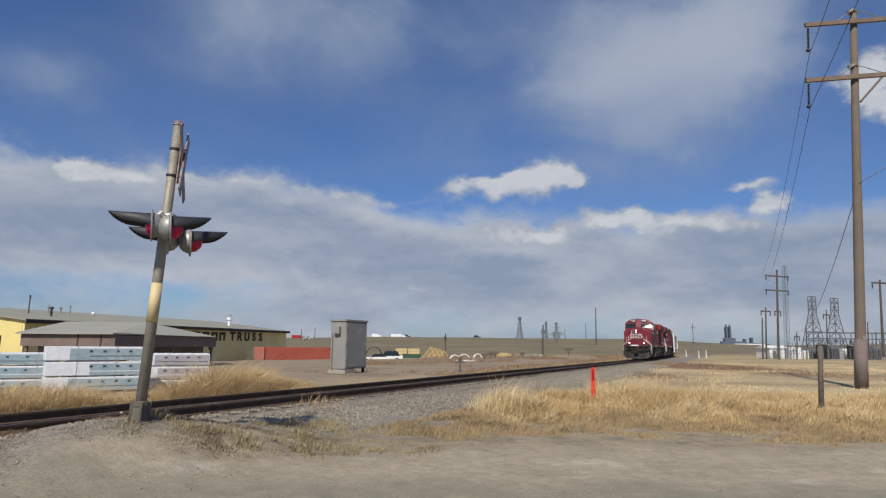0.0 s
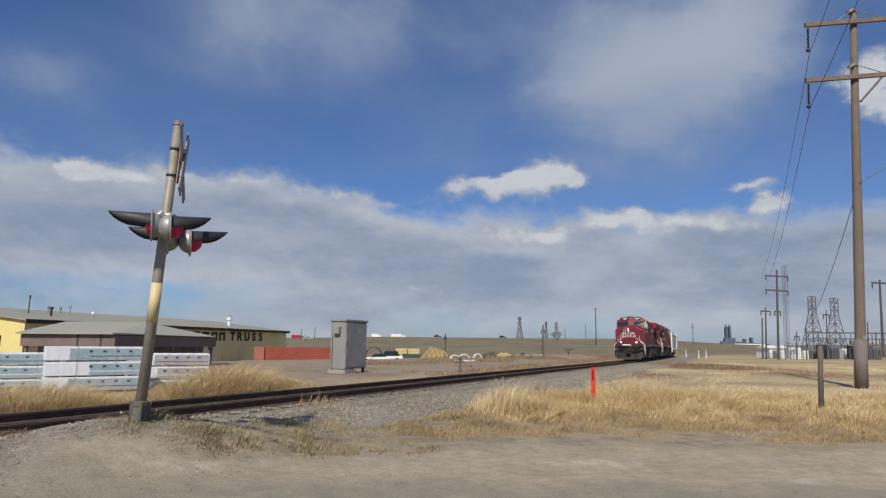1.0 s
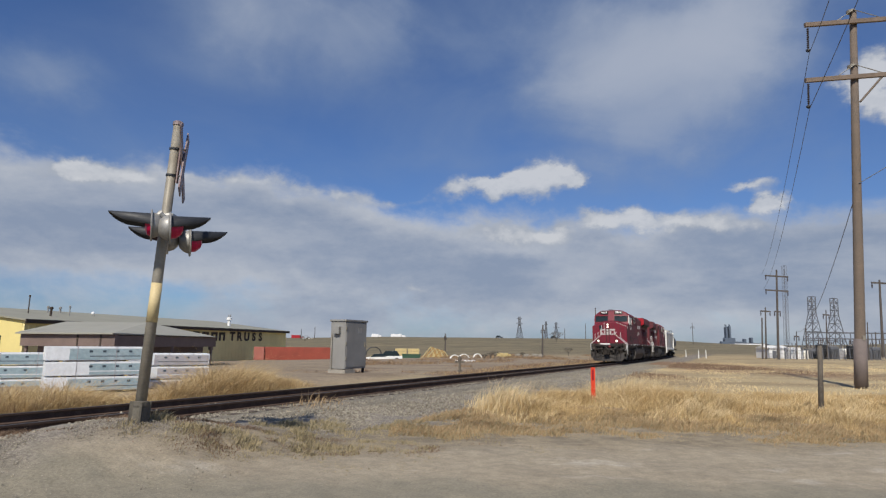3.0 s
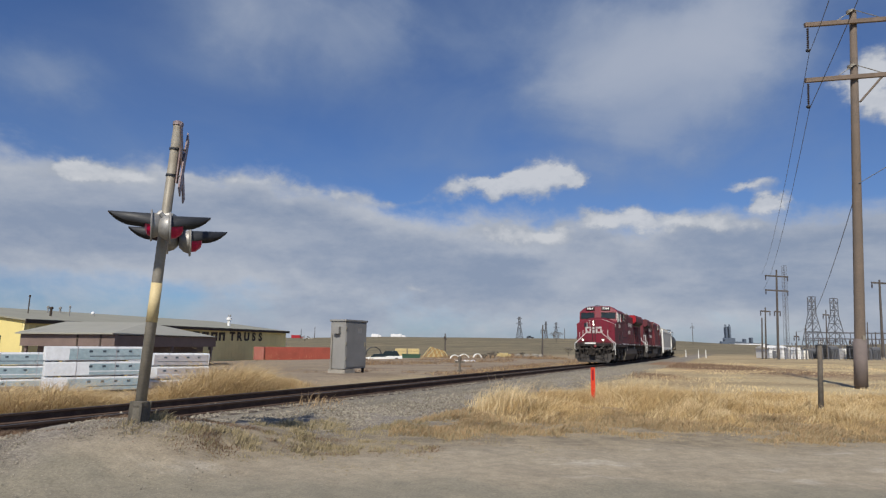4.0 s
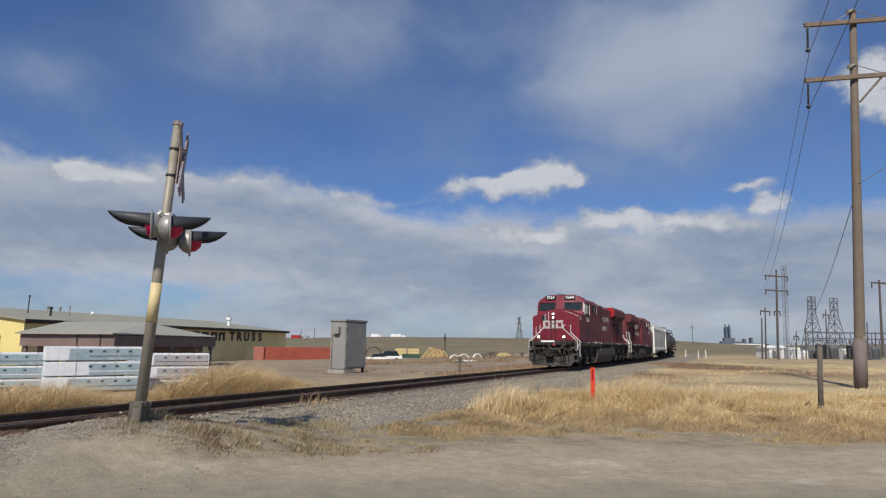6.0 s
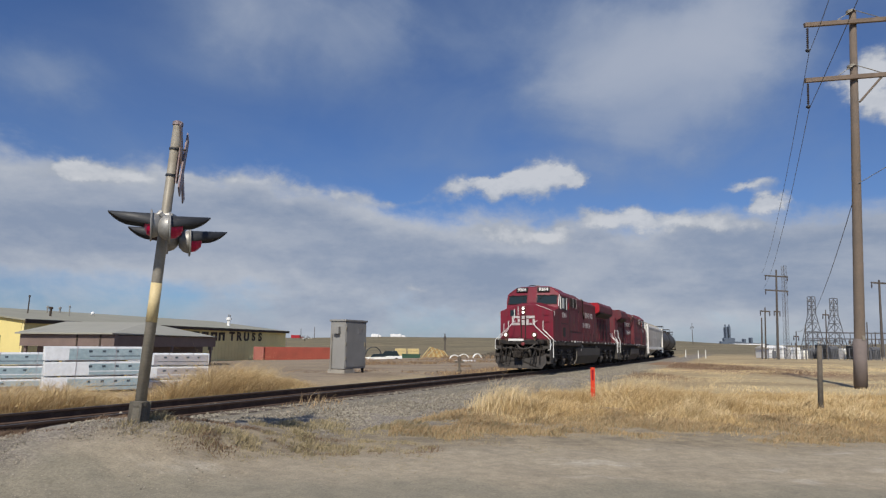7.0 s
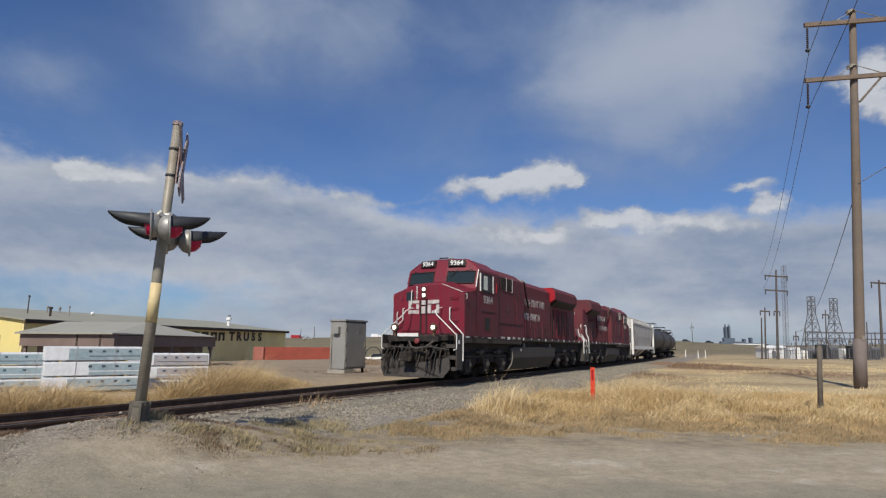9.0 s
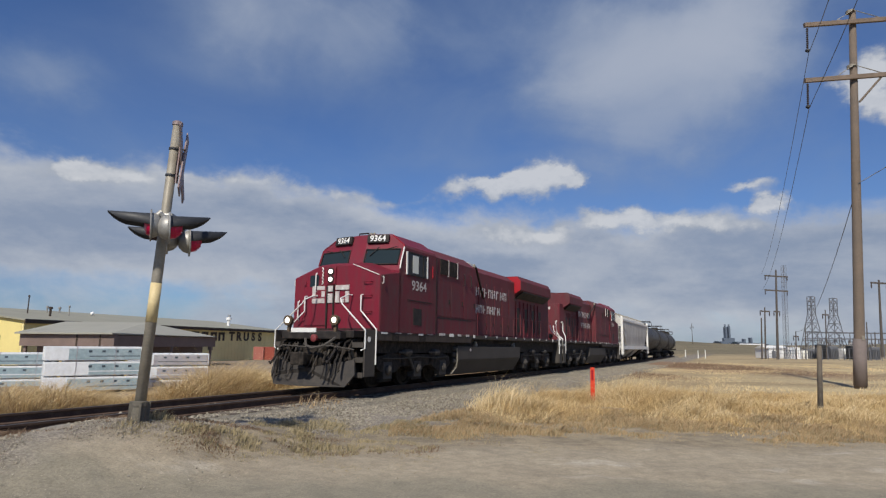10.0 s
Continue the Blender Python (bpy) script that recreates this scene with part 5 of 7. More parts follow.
        part("lens", Solid().turned((x, y, z), (side, 0, 0), [(0.04, 0.165), (0.12, 0.15), (0.19, 0.09), (0.21, 0.03)] if side > 0 else [(0.04, 0.16), (0.09, 0.14), (0.12, 0.05)], 18), LENS_LIT if lit else LENS, lamp, "red lens")
        n, shells = 19, []
        for r in (0.175, 0.163):
            near_ring, far_ring = [], []
            for k in range(n):
                a = math.radians(-6 + 192 * k / (n - 1))
                yy, zz = math.cos(a) * r, math.sin(a) * r
                # long above, cut back to nothing below
                reach = 0.07 + 0.52 * max(0.0, (math.sin(a) + 0.105) / 1.105) ** 0.34
                near_ring.append((x + side * 0.04, y + yy, z + zz))
                far_ring.append((x + side * reach, y + yy * 0.96, z + zz * 0.98 + 0.01))
            shells += near_ring + far_ring
        f = []
        for k in range(n - 1):
            f += [(k, k + 1, n + k + 1, n + k), (2 * n + k, 3 * n + k, 3 * n + k + 1, 2 * n + k + 1), (n + k, n + k + 1, 3 * n + k + 1, 3 * n + k)]
        part("visor", Solid().add(shells, f), VISOR, lamp, "long black visor", smooth=True)


build_signal()


def build_cabinet():
    cab = thing("signal_cabinet", pose(-4.49, 28.55, 0.0, 0, 0, 63), "tall grey steel railway signal cabinet beyond the track", "utility cabinet")
    # local x runs along the broad face to the right, y back along the sunlit end
    W, D, H = 1.72, 0.86, 2.36
    part("body", Solid().box(0, W, 0, D, 0.10, H - 0.06), BOXGREY, cab, bevel=0.015)
    part("lid", Solid().box(-0.05, W + 0.05, -0.05, D + 0.05, H - 0.06, H + 0.03), BOXGREY, cab, bevel=0.015)
    door = part("door", Solid().box(0.05, W - 0.05, -0.03, 0.0, 0.18, H - 0.12), BOXGREY, cab, bevel=0.008)
    part("handle", Solid().box(W - 0.2, W - 0.15, -0.07, -0.03, 1.1, 1.35), GALV, door)
    part("label_plate", Solid().box(W - 0.75, W - 0.45, -0.036, -0.029, 1.75, 2.0), HOUSING, door)
    for z in (0.5, 1.2, 1.9):
        part("hinge", Solid().box(0.0, 0.06, -0.05, 0.0, z, z + 0.14), GALV, door)
    for x0 in (0.05, W - 0.15):
        for y0 in (0.05, D - 0.15):
            part("leg", Solid().box(x0, x0 + 0.1, y0, y0 + 0.1, -0.3, 0.10), DARK, cab)
    part("plinth", Solid().box(-0.05, W * 0.45, -0.05, D + 0.05, -0.3, 0.07), CONCRETE, cab, "low concrete plinth")
    part("vent_box", Solid().box(-0.18, 0, 0.28, 0.62, 1.72, 2.05), BOXGREY, cab, bevel=0.01)
    part("conduit", Solid().tube([(-0.05, 0.75, 0.0), (-0.05, 0.75, 1.7)], 0.03, 8), GALV, cab)


build_cabinet()


def build_pole():
    foot, top = Vector((17.97, 26.5, -0.6)), Vector((19.33, 26.5, 17.9))
    way = (top - foot).normalized()
    m = Matrix.Translation(foot) @ Vector((0, 0, 1)).rotation_difference(way).to_matrix().to_4x4()
    pole = thing("power_pole", m, "tall weathered wooden power pole with two crossarms", "power pole")
    part("shaft", Solid().turned((0, 0, 0), (0, 0, 1), [(0, 0.24), (2.2, 0.225), (2.3, 0.215), (10, 0.18), (17.66, 0.145), (17.7, 0.10)], 16), POLEWOOD, pole, "tapered weathered trunk", smooth=True)
    for z in (17.05, 14.3):
        arm = part("crossarm", Solid().box(-2.45, 2.3, -0.30, -0.16, -0.10, 0.10), ARMWOOD, pole, "long timber crossarm", bevel=0.01)
        arm.matrix_basis = pose(0, 0, z, 0, -9.5, 0)
        part("brace", Solid().tube([(-1.2, -0.22, -0.05), (0, -0.2, 0.6), (1.2, -0.22, 0.1)], 0.02), GALV, arm, "steel tie rods")
        part("bracket", Solid().turned((0, 0, 0.55), (0, 0, 1), [(0, 0.19), (0.12, 0.19)], 12), GALV, arm)
        string = part("insulator_string", Solid().turned((0, 0, -1.15), (0, 0, 1), [(i * 0.05, 0.022 if i % 2 else 0.062) for i in range(22)], 10), CERAMIC, arm, "brown disc insulator string")
        string.matrix_basis = pose(-2.32, -0.23, -0.06, 0, 9, 0)
        part("shoe", Solid().turned((0, 0, -1.30), (0, 0, 1), [(0, 0.03), (0.06, 0.10), (0.12, 0.10), (0.18, 0.03)], 10), VISOR, string)
    part("knee_brace", Solid().cyl((0.12, -0.18, 13.1), (1.15, -0.22, 14.42), 0.05, n=8), POLEWOOD, pole)
    part("sleeve", Solid().turned((0, 0, 0.3), (0, 0, 1), [(0, 0.262), (2.0, 0.25)], 18), SLEEVE, pole, "pale wrapped pole foot", smooth=True)
    part("plate", Solid().box(-0.06, 0.06, -0.262, -0.24, 2.25, 2.45), GALV, pole)


build_pole()


def wire(p, q, sag, r, label):
    p, q = Vector(p), Vector(q)
    pts = [p.lerp(q, k / 14) - Vector((0, 0, sag * 4 * (k / 14) * (1 - k / 14))) for k in range(15)]
    single("power_line", Solid().tube(pts, r, 5), WIRE, pose(0, 0, 0), label, "power line", "overhead lines")


def build_lines():
    wire((16.88, 26.27, 14.78), (48.6, 91.5, 12.3), 1.3, 0.014, "thin dark conductor hanging from a crossarm")
    wire((16.68, 26.27, 12.1), (48.6, 91.5, 9.9), 1.3, 0.014, "thin dark conductor hanging from a crossarm")
    wire((16.88, 26.27, 14.78), (7.13, 7.46, 11.3), 0.3, 0.014, "thin dark conductor hanging from a crossarm")
    wire((16.68, 26.27, 12.1), (10.56, 7.46, 16.69), 0.3, 0.014, "thin dark conductor hanging from a crossarm")
    wire((18.6, 26.3, 8.6), (56.9, 97.9, 3.9), 2.0, 0.018, "slack dark cable strung low between poles")
    wire((18.6, 26.3, 8.6), (25.5, 26.0, 13.0), 0.1, 0.018, "slack dark cable strung low between poles")


build_lines()


def build_stake():
    st = thing("marker_stake", pose(4.50, 18.4, -0.46, 0, 0.8, 20), "orange-red fibreglass marker stake in dry grass", "marker stake")
    part("shaft", Solid().prism("z", 0, 1.12, [(-0.075, -0.01), (-0.04, 0.012), (0.04, 0.012), (0.075, -0.01), (0.04, -0.004), (-0.04, -0.004)]), ORANGE, st)
    part("sticker", Solid().box(-0.035, 0.035, -0.0085, -0.0055, 0.74, 1.05), RED_BRIGHT, st, "darker red sticker")


build_stake()
single("fence_post", Solid().turned((0, 0, -0.3), (0, 0, 1), [(0, 0.075), (2.1, 0.062), (2.12, 0.045)], 10), POSTWOOD, pose(10.32, 16.9, -0.45, 0, 3.6, 0), "grey weathered round wooden fence post", "fence post", smooth=True)


# ---- yard behind the track ----
def build_truss_shop():
    shop = thing("truss_shop", pose(-45.8, 67.0, -2.1, 0, 0, 76.5), "long low yellow industrial shop with dark lettering and tan metal roof", "building")
    # local x runs along the lettered wall away from the eye, y off to its left and back
    L, W, E = 59.7, 34.0, 5.45
    part("wall", Solid().box(0, L, 0, 0.25, 0, E), YELLOW_LIFTED, shop, "yellow metal wall, paint lightened against its shade")
    part("wall", Solid().prism("x", -0.02, 0.25, [(0.26, 0), (W, 0), (W, E), (W / 2, E + 1.9), (0.26, E)]), YELLOW, shop, "sunlit yellow gable wall")
    part("wall", Solid().prism("x", L - 0.25, L, [(0.26, 0), (W, 0), (W, E), (W / 2, E + 1.9), (0.26, E)]), YELLOW_LIFTED, shop)
    part("wall", Solid().box(0.26, L - 0.26, W - 0.25, W, 0, E), YELLOW_LIFTED, shop)
    for k in range(59):
        part("wall_seam", Solid().box(k * 1.0 + 0.5, k * 1.0 + 0.56, -0.03, 0.0, 0.1, E - 0.3), YELLOW_LIFTED, shop)
    for y0, z0, y1, z1 in ((-0.5, E - 0.02, W / 2, E + 2.0), (W / 2, E + 2.0, W + 0.5, E - 0.02)):
        part("roof", Solid().loft([[(-0.4, y0, z0), (-0.4, y1, z1), (-0.4, y1, z1 + 0.15), (-0.4, y0, z0 + 0.15)], [(L + 0.4, y0, z0), (L + 0.4, y1, z1), (L + 0.4, y1, z1 + 0.15), (L + 0.4, y0, z0 + 0.15)]]), ROOFTAN, shop, "tan ribbed metal roof")
    part("eave", Solid().box(-0.4, L + 0.4, -0.62, -0.48, E - 0.28, E + 0.16), LETTER, shop, "dark eave trim")
    for word, x in zip("TRUSS", (40.3, 42.5, 44.9, 47.3, 49.6)):
        lettering("sign_letter", word, 2.0, LETTER, shop, pose(x, -0.05, 4.22, 90, 0, 0), 0.03, "dark brown wall letter", 0.085, 1.25)
    for k, x in enumerate((19.5, 22.0, 24.5, 27.0, 29.4, 31.8, 34.2, 36.4)):
        part("sign_bar", Solid().box(x, x + 0.5, -0.07, 0.0, 3.5, 4.9).box(x + 1.2, x + 1.7, -0.07, 0.0, 3.5, 4.9).box(x + 0.51, x + 1.19, -0.07, 0.0, 4.5, 4.9), LETTER, shop, "dark brown lettering bar")
    for x, y, h, r, material in ((8.45, 9, 3.0, 0.07, LETTER), (14.15, 12, 1.3, 0.10, HOUSING), (8.95, 6, 1.6, 0.14, LETTER), (17.15, 13, 1.2, 0.12, HOUSING), (13.8, 8, 1.9, 0.07, HOUSING)):
        z = E + 2.0 * y / (W / 2)
        part("roof_vent", Solid().turned((x, y, z - 0.2), (0, 0, 1), [(0, r), (h * 0.8, r), (h * 0.8, r * 1.7), (h * 0.8 + 0.2, r * 1.7), (h * 0.8 + 0.3, r * 0.8)], 10), material, shop)
    part("roof_globe", Solid().turned((22.05, 12, E + 1.45), (0, 0, 1), [(0, 0.05), (0.15, 0.06), (0.2, 0.15), (0.32, 0.25), (0.45, 0.27), (0.6, 0.2), (0.7, 0.08)], 14), VEHWHITE, shop, "white roof globe", smooth=True)
    turbine = part("roof_turbine", Solid().turned((48.45, 6, E + 0.5), (0, 0, 1), [(0, 0.30), (1.4, 0.28), (1.45, 0.5), (1.9, 0.5), (2.0, 0.2)], 14), VEHWHITE, shop, "white roof ventilator")
    for q in (-0.3, 0.1, 0.4):
        part("rod", Solid().cyl((48.45 + q, 6, E + 2.3), (48.45 + q, 6, E + 3.0), 0.06, n=5), HOUSING, turbine)
    for x in (3.0, 9.0):
        part("window", Solid().box(-0.06, -0.02, x, x + 1.3, 2.6, 3.8), GLASS, shop, "dark wall window")


build_truss_shop()


def build_shed():
    c0, r0, l0 = Vector((-26.69, 50.00, 1.96)), Vector((-23.59, 64.00, 1.61)), Vector((-36.46, 53.00, 1.92))
    top = 1.9
    g = -1.6
    shed = thing("brown_shed", pose(0, 0, 0), "low open shed with deep brown fascia and pale hipped metal roof", "building")
    back = Vector((-1.5, 16, 0))
    def run(a, b, z0, z1, t, name, material, label=""):
        d = (b - a)
        n = Vector((d.y, -d.x, 0)).normalized() * t
        ring = lambda p: [(p.x, p.y, z0), (p.x - n.x, p.y - n.y, z0), (p.x - n.x, p.y - n.y, z1), (p.x, p.y, z1)]
        return part(name, Solid().loft([ring(a), ring(b)]), material, shed, label)
    run(l0, c0, top - 1.15, top, 0.3, "fascia", FASCIA, "deep brown fascia board")
    run(c0, r0, top - 1.15, top - 0.2, 0.3, "fascia", FASCIA, "deep brown fascia board")
    for k, q in enumerate((0.62, 0.86)):
        p = l0.lerp(c0, q)
        part("fascia_joint", Solid().box(p.x - 0.06, p.x + 0.06, p.y - 0.06, p.y + 0.02, top - 1.15, top), LETTER, shed)
    a, b, c1 = l0 + Vector((0, 0.6, 0)), c0 + Vector((0, 0.9, 0)), r0 + Vector((-0.4, 0.4, 0))
    run(a + Vector((0.8, 0.6, 0)), b + Vector((-0.5, 1.2, 0)), g, top - 1.1, 0.2, "wall", FASCIA, "shaded back wall")
    run(b + Vector((-0.5, 1.2, 0)), c1 + Vector((-1.2, 0.4, 0)), g, top - 1.1, 0.2, "wall", FASCIA)
    for p in (l0.lerp(c0, 0.05), l0.lerp(c0, 0.5), c0, c0.lerp(r0, 0.5), c0.lerp(r0, 0.93)):
        part("post", Solid().box(p.x - 0.1, p.x + 0.1, p.y + 0.2, p.y + 0.4, g, top - 1.1), FASCIA, shed)
    # hipped roof
    rl, rr = Vector((-38.19, 62.00, 3.09)), Vector((-30.40, 63.00, 3.15))
    v = [(l0.x - 0.3, l0.y - 0.3, top), (c0.x, c0.y - 0.35, top), (r0.x + 0.3, r0.y, top - 0.18), (r0.x - 6, r0.y + 14, top), (l0.x - 3, l0.y + 18, top), (rl.x, rl.y, 3.15), (rr.x, rr.y, 3.15)]
    under = [(x, y, top - 0.12) for x, y, z in v[:5]]
    part("roof", Solid().add(v + under, [(0, 1, 6, 5), (1, 2, 6), (2, 3, 6), (3, 4, 5, 6), (4, 0, 5), (11, 10, 9, 8, 7), (0, 7, 8, 1), (1, 8, 9, 2), (2, 9, 10, 3), (3, 10, 11, 4), (4, 11, 7, 0)]), ROOFGREY, shed, "pale grey metal hip roof")
    part("porch", Solid().box(r0.x - 0.6, r0.x - 0.2, r0.y - 0.4, r0.y - 0.1, top - 1.5, top - 0.9), FASCIA, shed)


build_shed()


def lumber_stack(corner, heading, length, layers, print_material, label, width=1.25, white=0.9):
    """Wrapped bundles laid one on another; the corner next to the eye, the long side running off at a heading."""
    st = thing("lumber_stack", pose(*corner, 0, 0, heading), label, "lumber stack", "wrapped lumber in the yard")
    z = 0.0
    for k in range(layers):
        part("bearer", Solid().box(0.5, 0.6, 0.02, width - 0.02, z, z + 0.06), LUMBER, st)
        part("bearer", Solid().box(length - 0.7, length - 0.6, 0.02, width - 0.02, z, z + 0.06), LUMBER, st)
        z += 0.06
        dx, h = random.uniform(-0.05, 0.05), 0.58
        b = part("lumber_pack", Solid().box(dx, length + dx, 0, width, z, z + h), WRAP, st, "white-wrapped lumber bundle", bevel=0.03)
        part("printed_side", Solid().box(dx + white * (0.7 + 0.6 * (k % 2)), length + dx - 0.05, -0.006, 0.002, z + 0.03, z + h * 0.86), print_material, b, "printed wrap side")
        part("print_line", Solid().box(dx + white * 1.3, length + dx - 0.08, -0.010, -0.003, z + h * 0.28, z + h * 0.34), WRAP if k % 2 else STRAP, b)
        for q in range(4):
            x = dx + white + 0.35 + q * (length - white - 0.4) / 4
            part("print_mark", Solid().box(x, x + 0.13, -0.012, -0.002, z + h * 0.58, z + h * 0.74), STRAP, b, "dark printed mark")
        for q in (0.3, 0.7):
            part("strap", Solid().box(length * q, length * q + 0.025, -0.014, width + 0.006, z - 0.002, z + h + 0.006), WRAPLILAC, b)
        z += h
    return st


lumber_stack((-16.45, 25.60, -0.90), 36, 3.7, 3, WRAPGREY, "white and blue-grey wrapped lumber bundles stacked three high", white=1.25)
lumber_stack((-14.18, 30.00, -1.23), 28, 2.75, 3, WRAPLILAC, "white and lilac-grey wrapped lumber bundles stacked three high", white=0.3)
lumber_stack((-22.20, 29.00, -1.26), 30, 3.8, 3, WRAPGREY, "blue-grey wrapped lumber bundles stacked three high", white=0.2)
lumber_stack((-27.37, 33.00, -1.55), 30, 7.4, 2, WRAPGREY, "weathered grey wrapped lumber bundles stacked two high", white=0.2)
lumber_stack((-17.07, 33.50, -1.42), 32, 1.2, 3, WRAP, "white wrapped lumber bundles behind the printed stacks", white=0.5)


def container(corner, heading, length, material, label):
    c = thing("shipping_container", pose(*corner, 0, 0, heading), label, "container", "containers in the yard")
    part("box", Solid().box(0, length, 0, 2.44, 0, 2.2), material, c, bevel=0.03)
    for k in range(int(length / 0.45)):
        part("corrugation", Solid().box(0.2 + k * 0.45, 0.42 + k * 0.45, -0.04, 0.0, 0.2, 2.05), material, c)
    for x in (0, length - 0.15):
        part("corner_post", Solid().box(x, x + 0.15, -0.05, 0.1, 0, 2.24), material, c)
    return c


container((-30.75, 106.00, -1.76), 4, 11.4, RUST, "long rust-red steel shipping container on the yard")
container((-32.25, 105.50, -1.76), 5, 1.7, PINK, "short faded red steel container on the yard")


def sawn_pile(corner, nx, nz, length, heading, label):
    p = thing("lumber_pile", pose(*corner, 0, 0, heading), label, "lumber pile", "loose lumber in the yard")
    for a in range(nx):
        for b in range(nz):
            part("lumber_pack", Solid().box(a * (length / nx) + random.uniform(0, 0.2), (a + 1) * (length / nx) - 0.1, random.uniform(-0.2, 0.2), 1.2, b * 0.55, b * 0.55 + 0.5), LUMBER, p, bevel=0.03)


sawn_pile((-9.10, 118.00, -1.84), 2, 4, 4.9, 4, "pale sawn lumber piled on the yard")
sawn_pile((-13.05, 112.00, -2.03), 3, 2, 2.8, 8, "short sawn lumber piled by the fence")


def build_bin():
    b = thing("waste_bin", pose(*(-6.93, 108.00, -1.95), 0, 0, 3), "dark green steel waste bin on the yard", "waste bin")
    part("body", Solid().prism("y", 0, 1.8, [(0, 0.35), (0.25, 0.1), (2.95, 0.1), (3.25, 1.35), (0, 1.35)]), GREEN, b, bevel=0.02)
    for k in range(4):
        part("rib", Solid().box(0.35 + k * 0.75, 0.45 + k * 0.75, -0.06, 0, 0.2, 1.3), GREEN, b)
    part("rim", Solid().box(-0.05, 3.3, -0.07, 0.05, 1.3, 1.42), GREEN, b)


build_bin()


def build_trusses():
    t = thing("roof_trusses", pose(*(-3.90, 112.00, -1.63), 0, 0, 5), "stack of orange timber roof trusses leaning on the yard", "roof trusses")
    for k in range(7):
        x = k * 0.42
        h = 2.35 - 0.12 * k
        part("truss", Solid().cyl((x, 0, 0), (x + 1.9, 0.3, h), 0.09, n=5).cyl((x + 1.9, 0.3, h), (x + 2.9, 0, 0), 0.09, n=5).cyl((x, 0, 0.05), (x + 2.9, 0, 0.05), 0.09, n=5).cyl((x + 1.3, 0.2, h * 0.6), (x + 1.9, 0.0, 0.05), 0.06, n=5), ORANGEWOOD if k % 2 else LUMBER, t)


build_trusses()


def hoops(place, r, n, material, label):
    h = thing("culvert_hoops", pose(*place, 0, 0, 10), label, "culvert pipe", "hoops in the yard")
    for k in range(n):
        pts = [(math.cos(a) * r, 0.5 * k, math.sin(a) * r) for a in [math.pi * i / 12 for i in range(13)]]
        part("hoop", Solid().tube(pts, 0.08, 6), material, h)


hoops((2.21, 100.00, -1.35), 0.85, 2, HOPPER, "pale steel half hoops standing on the yard")
hoops((3.90, 106.00, -1.40), 0.95, 2, HOPPER, "pale steel half hoops standing on the yard")
hoops((6.12, 104.00, -1.04), 0.7, 2, HOPPER, "pale steel half hoops standing on the yard")
hoops((-11.59, 105.00, -0.68), 1.3, 3, VISOR, "black pipe hoops standing behind the cabinet")


def build_trailer():
    t = thing("flat_trailer", pose(*(1.78, 80.00, -1.54), 0, 0, 4), "white low flat trailer parked on the yard", "trailer")
    part("deck", Solid().box(0, 2.7, 0, 1.8, 0.45, 0.75), VEHWHITE, t, bevel=0.03)
    for x in (0.6, 1.8):
        part("wheel", Solid().turned((x, -0.05, 0.3), (0, 1, 0), [(0, 0.3), (0.2, 0.3)], 14), TYRE, t)
    part("drawbar", Solid().tube([(0, 0.9, 0.55), (-1.6, 0.9, 0.45)], 0.06), DARK, t)


build_trailer()
single("standpipe", Solid().turned((0, 0, 0), (0, 0, 1), [(0, 0.16), (0.12, 0.16), (0.14, 0.08), (0.75, 0.09), (0.78, 0.14), (1.0, 0.14), (1.1, 0.05)], 10).box(-0.35, 0.35, -0.06, 0.06, 0.62, 0.74), POSTWOOD, pose(*(1.30, 44.00, -0.65)), "weathered standpipe beside the track", "standpipe")


# ---- vehicles ----
def vehicle(name, m, length, height, material, label, group, cargo=False):
    v = thing(name, m, label, "truck" if cargo else "car", group)
    if cargo:
        part("cargo_box", Solid().box(-length * 0.5, length * 0.22, -1.2, 1.2, 0.9, height), material, v, bevel=0.05)
        part("cab", Solid().prism("y", -1.05, 1.05, [(length * 0.25, 0.5), (length * 0.5, 0.5), (length * 0.5, 1.4), (length * 0.42, 2.2), (length * 0.25, 2.3)]), material, v, bevel=0.04)
    else:
        part("body", Solid().prism("y", -0.9, 0.9, [(-length * 0.5, 0.35), (length * 0.5, 0.35), (length * 0.5, 0.8), (length * 0.22, 0.98), (-length * 0.5, 1.0)]), material, v, bevel=0.05)
        part("cabin", Solid().prism("y", -0.8, 0.8, [(-length * 0.42, 0.96), (length * 0.2, 0.96), (length * 0.05, height), (-length * 0.33, height)]), GLASS, v, "dark glazed cabin", bevel=0.05)
    for x in (-length * 0.32, length * 0.33):
        for y in (-0.92, 0.78):
            part("wheel", Solid().turned((x, y, 0.36), (0, 1, 0), [(0, 0.36), (0.16, 0.36)], 14), TYRE, v)
    return v


vehicle("delivery_truck", pose(*(-42.07, 395.00, 4.10), 0, 0, 0), 6.5, 3.0, VEHWHITE, "white box truck on the far ridge road", "traffic on the ridge", True)
vehicle("delivery_truck", pose(*(-28.21, 395.00, 4.24), 0, 0, 0), 9.5, 2.9, VEHWHITE, "white box truck on the far ridge road", "traffic on the ridge", True)
vehicle("pickup_truck", pose(*(-8.89, 100.00, -1.74), 0, 0, 184), 5.0, 1.8, VEHWHITE, "white pickup truck parked on the yard", "parked vehicles")
vehicle("car", pose(*(-10.51, 98.00, -1.87), 0, 0, 184), 4.2, 1.5, HOPPER, "white car parked on the yard", "parked vehicles")
vehicle("red_truck", pose(*(-84.81, 360.00, 2.21), 0, 0, 0), 7.0, 3.2, RED_BRIGHT, "red truck far off on the ridge", "traffic on the ridge", True)
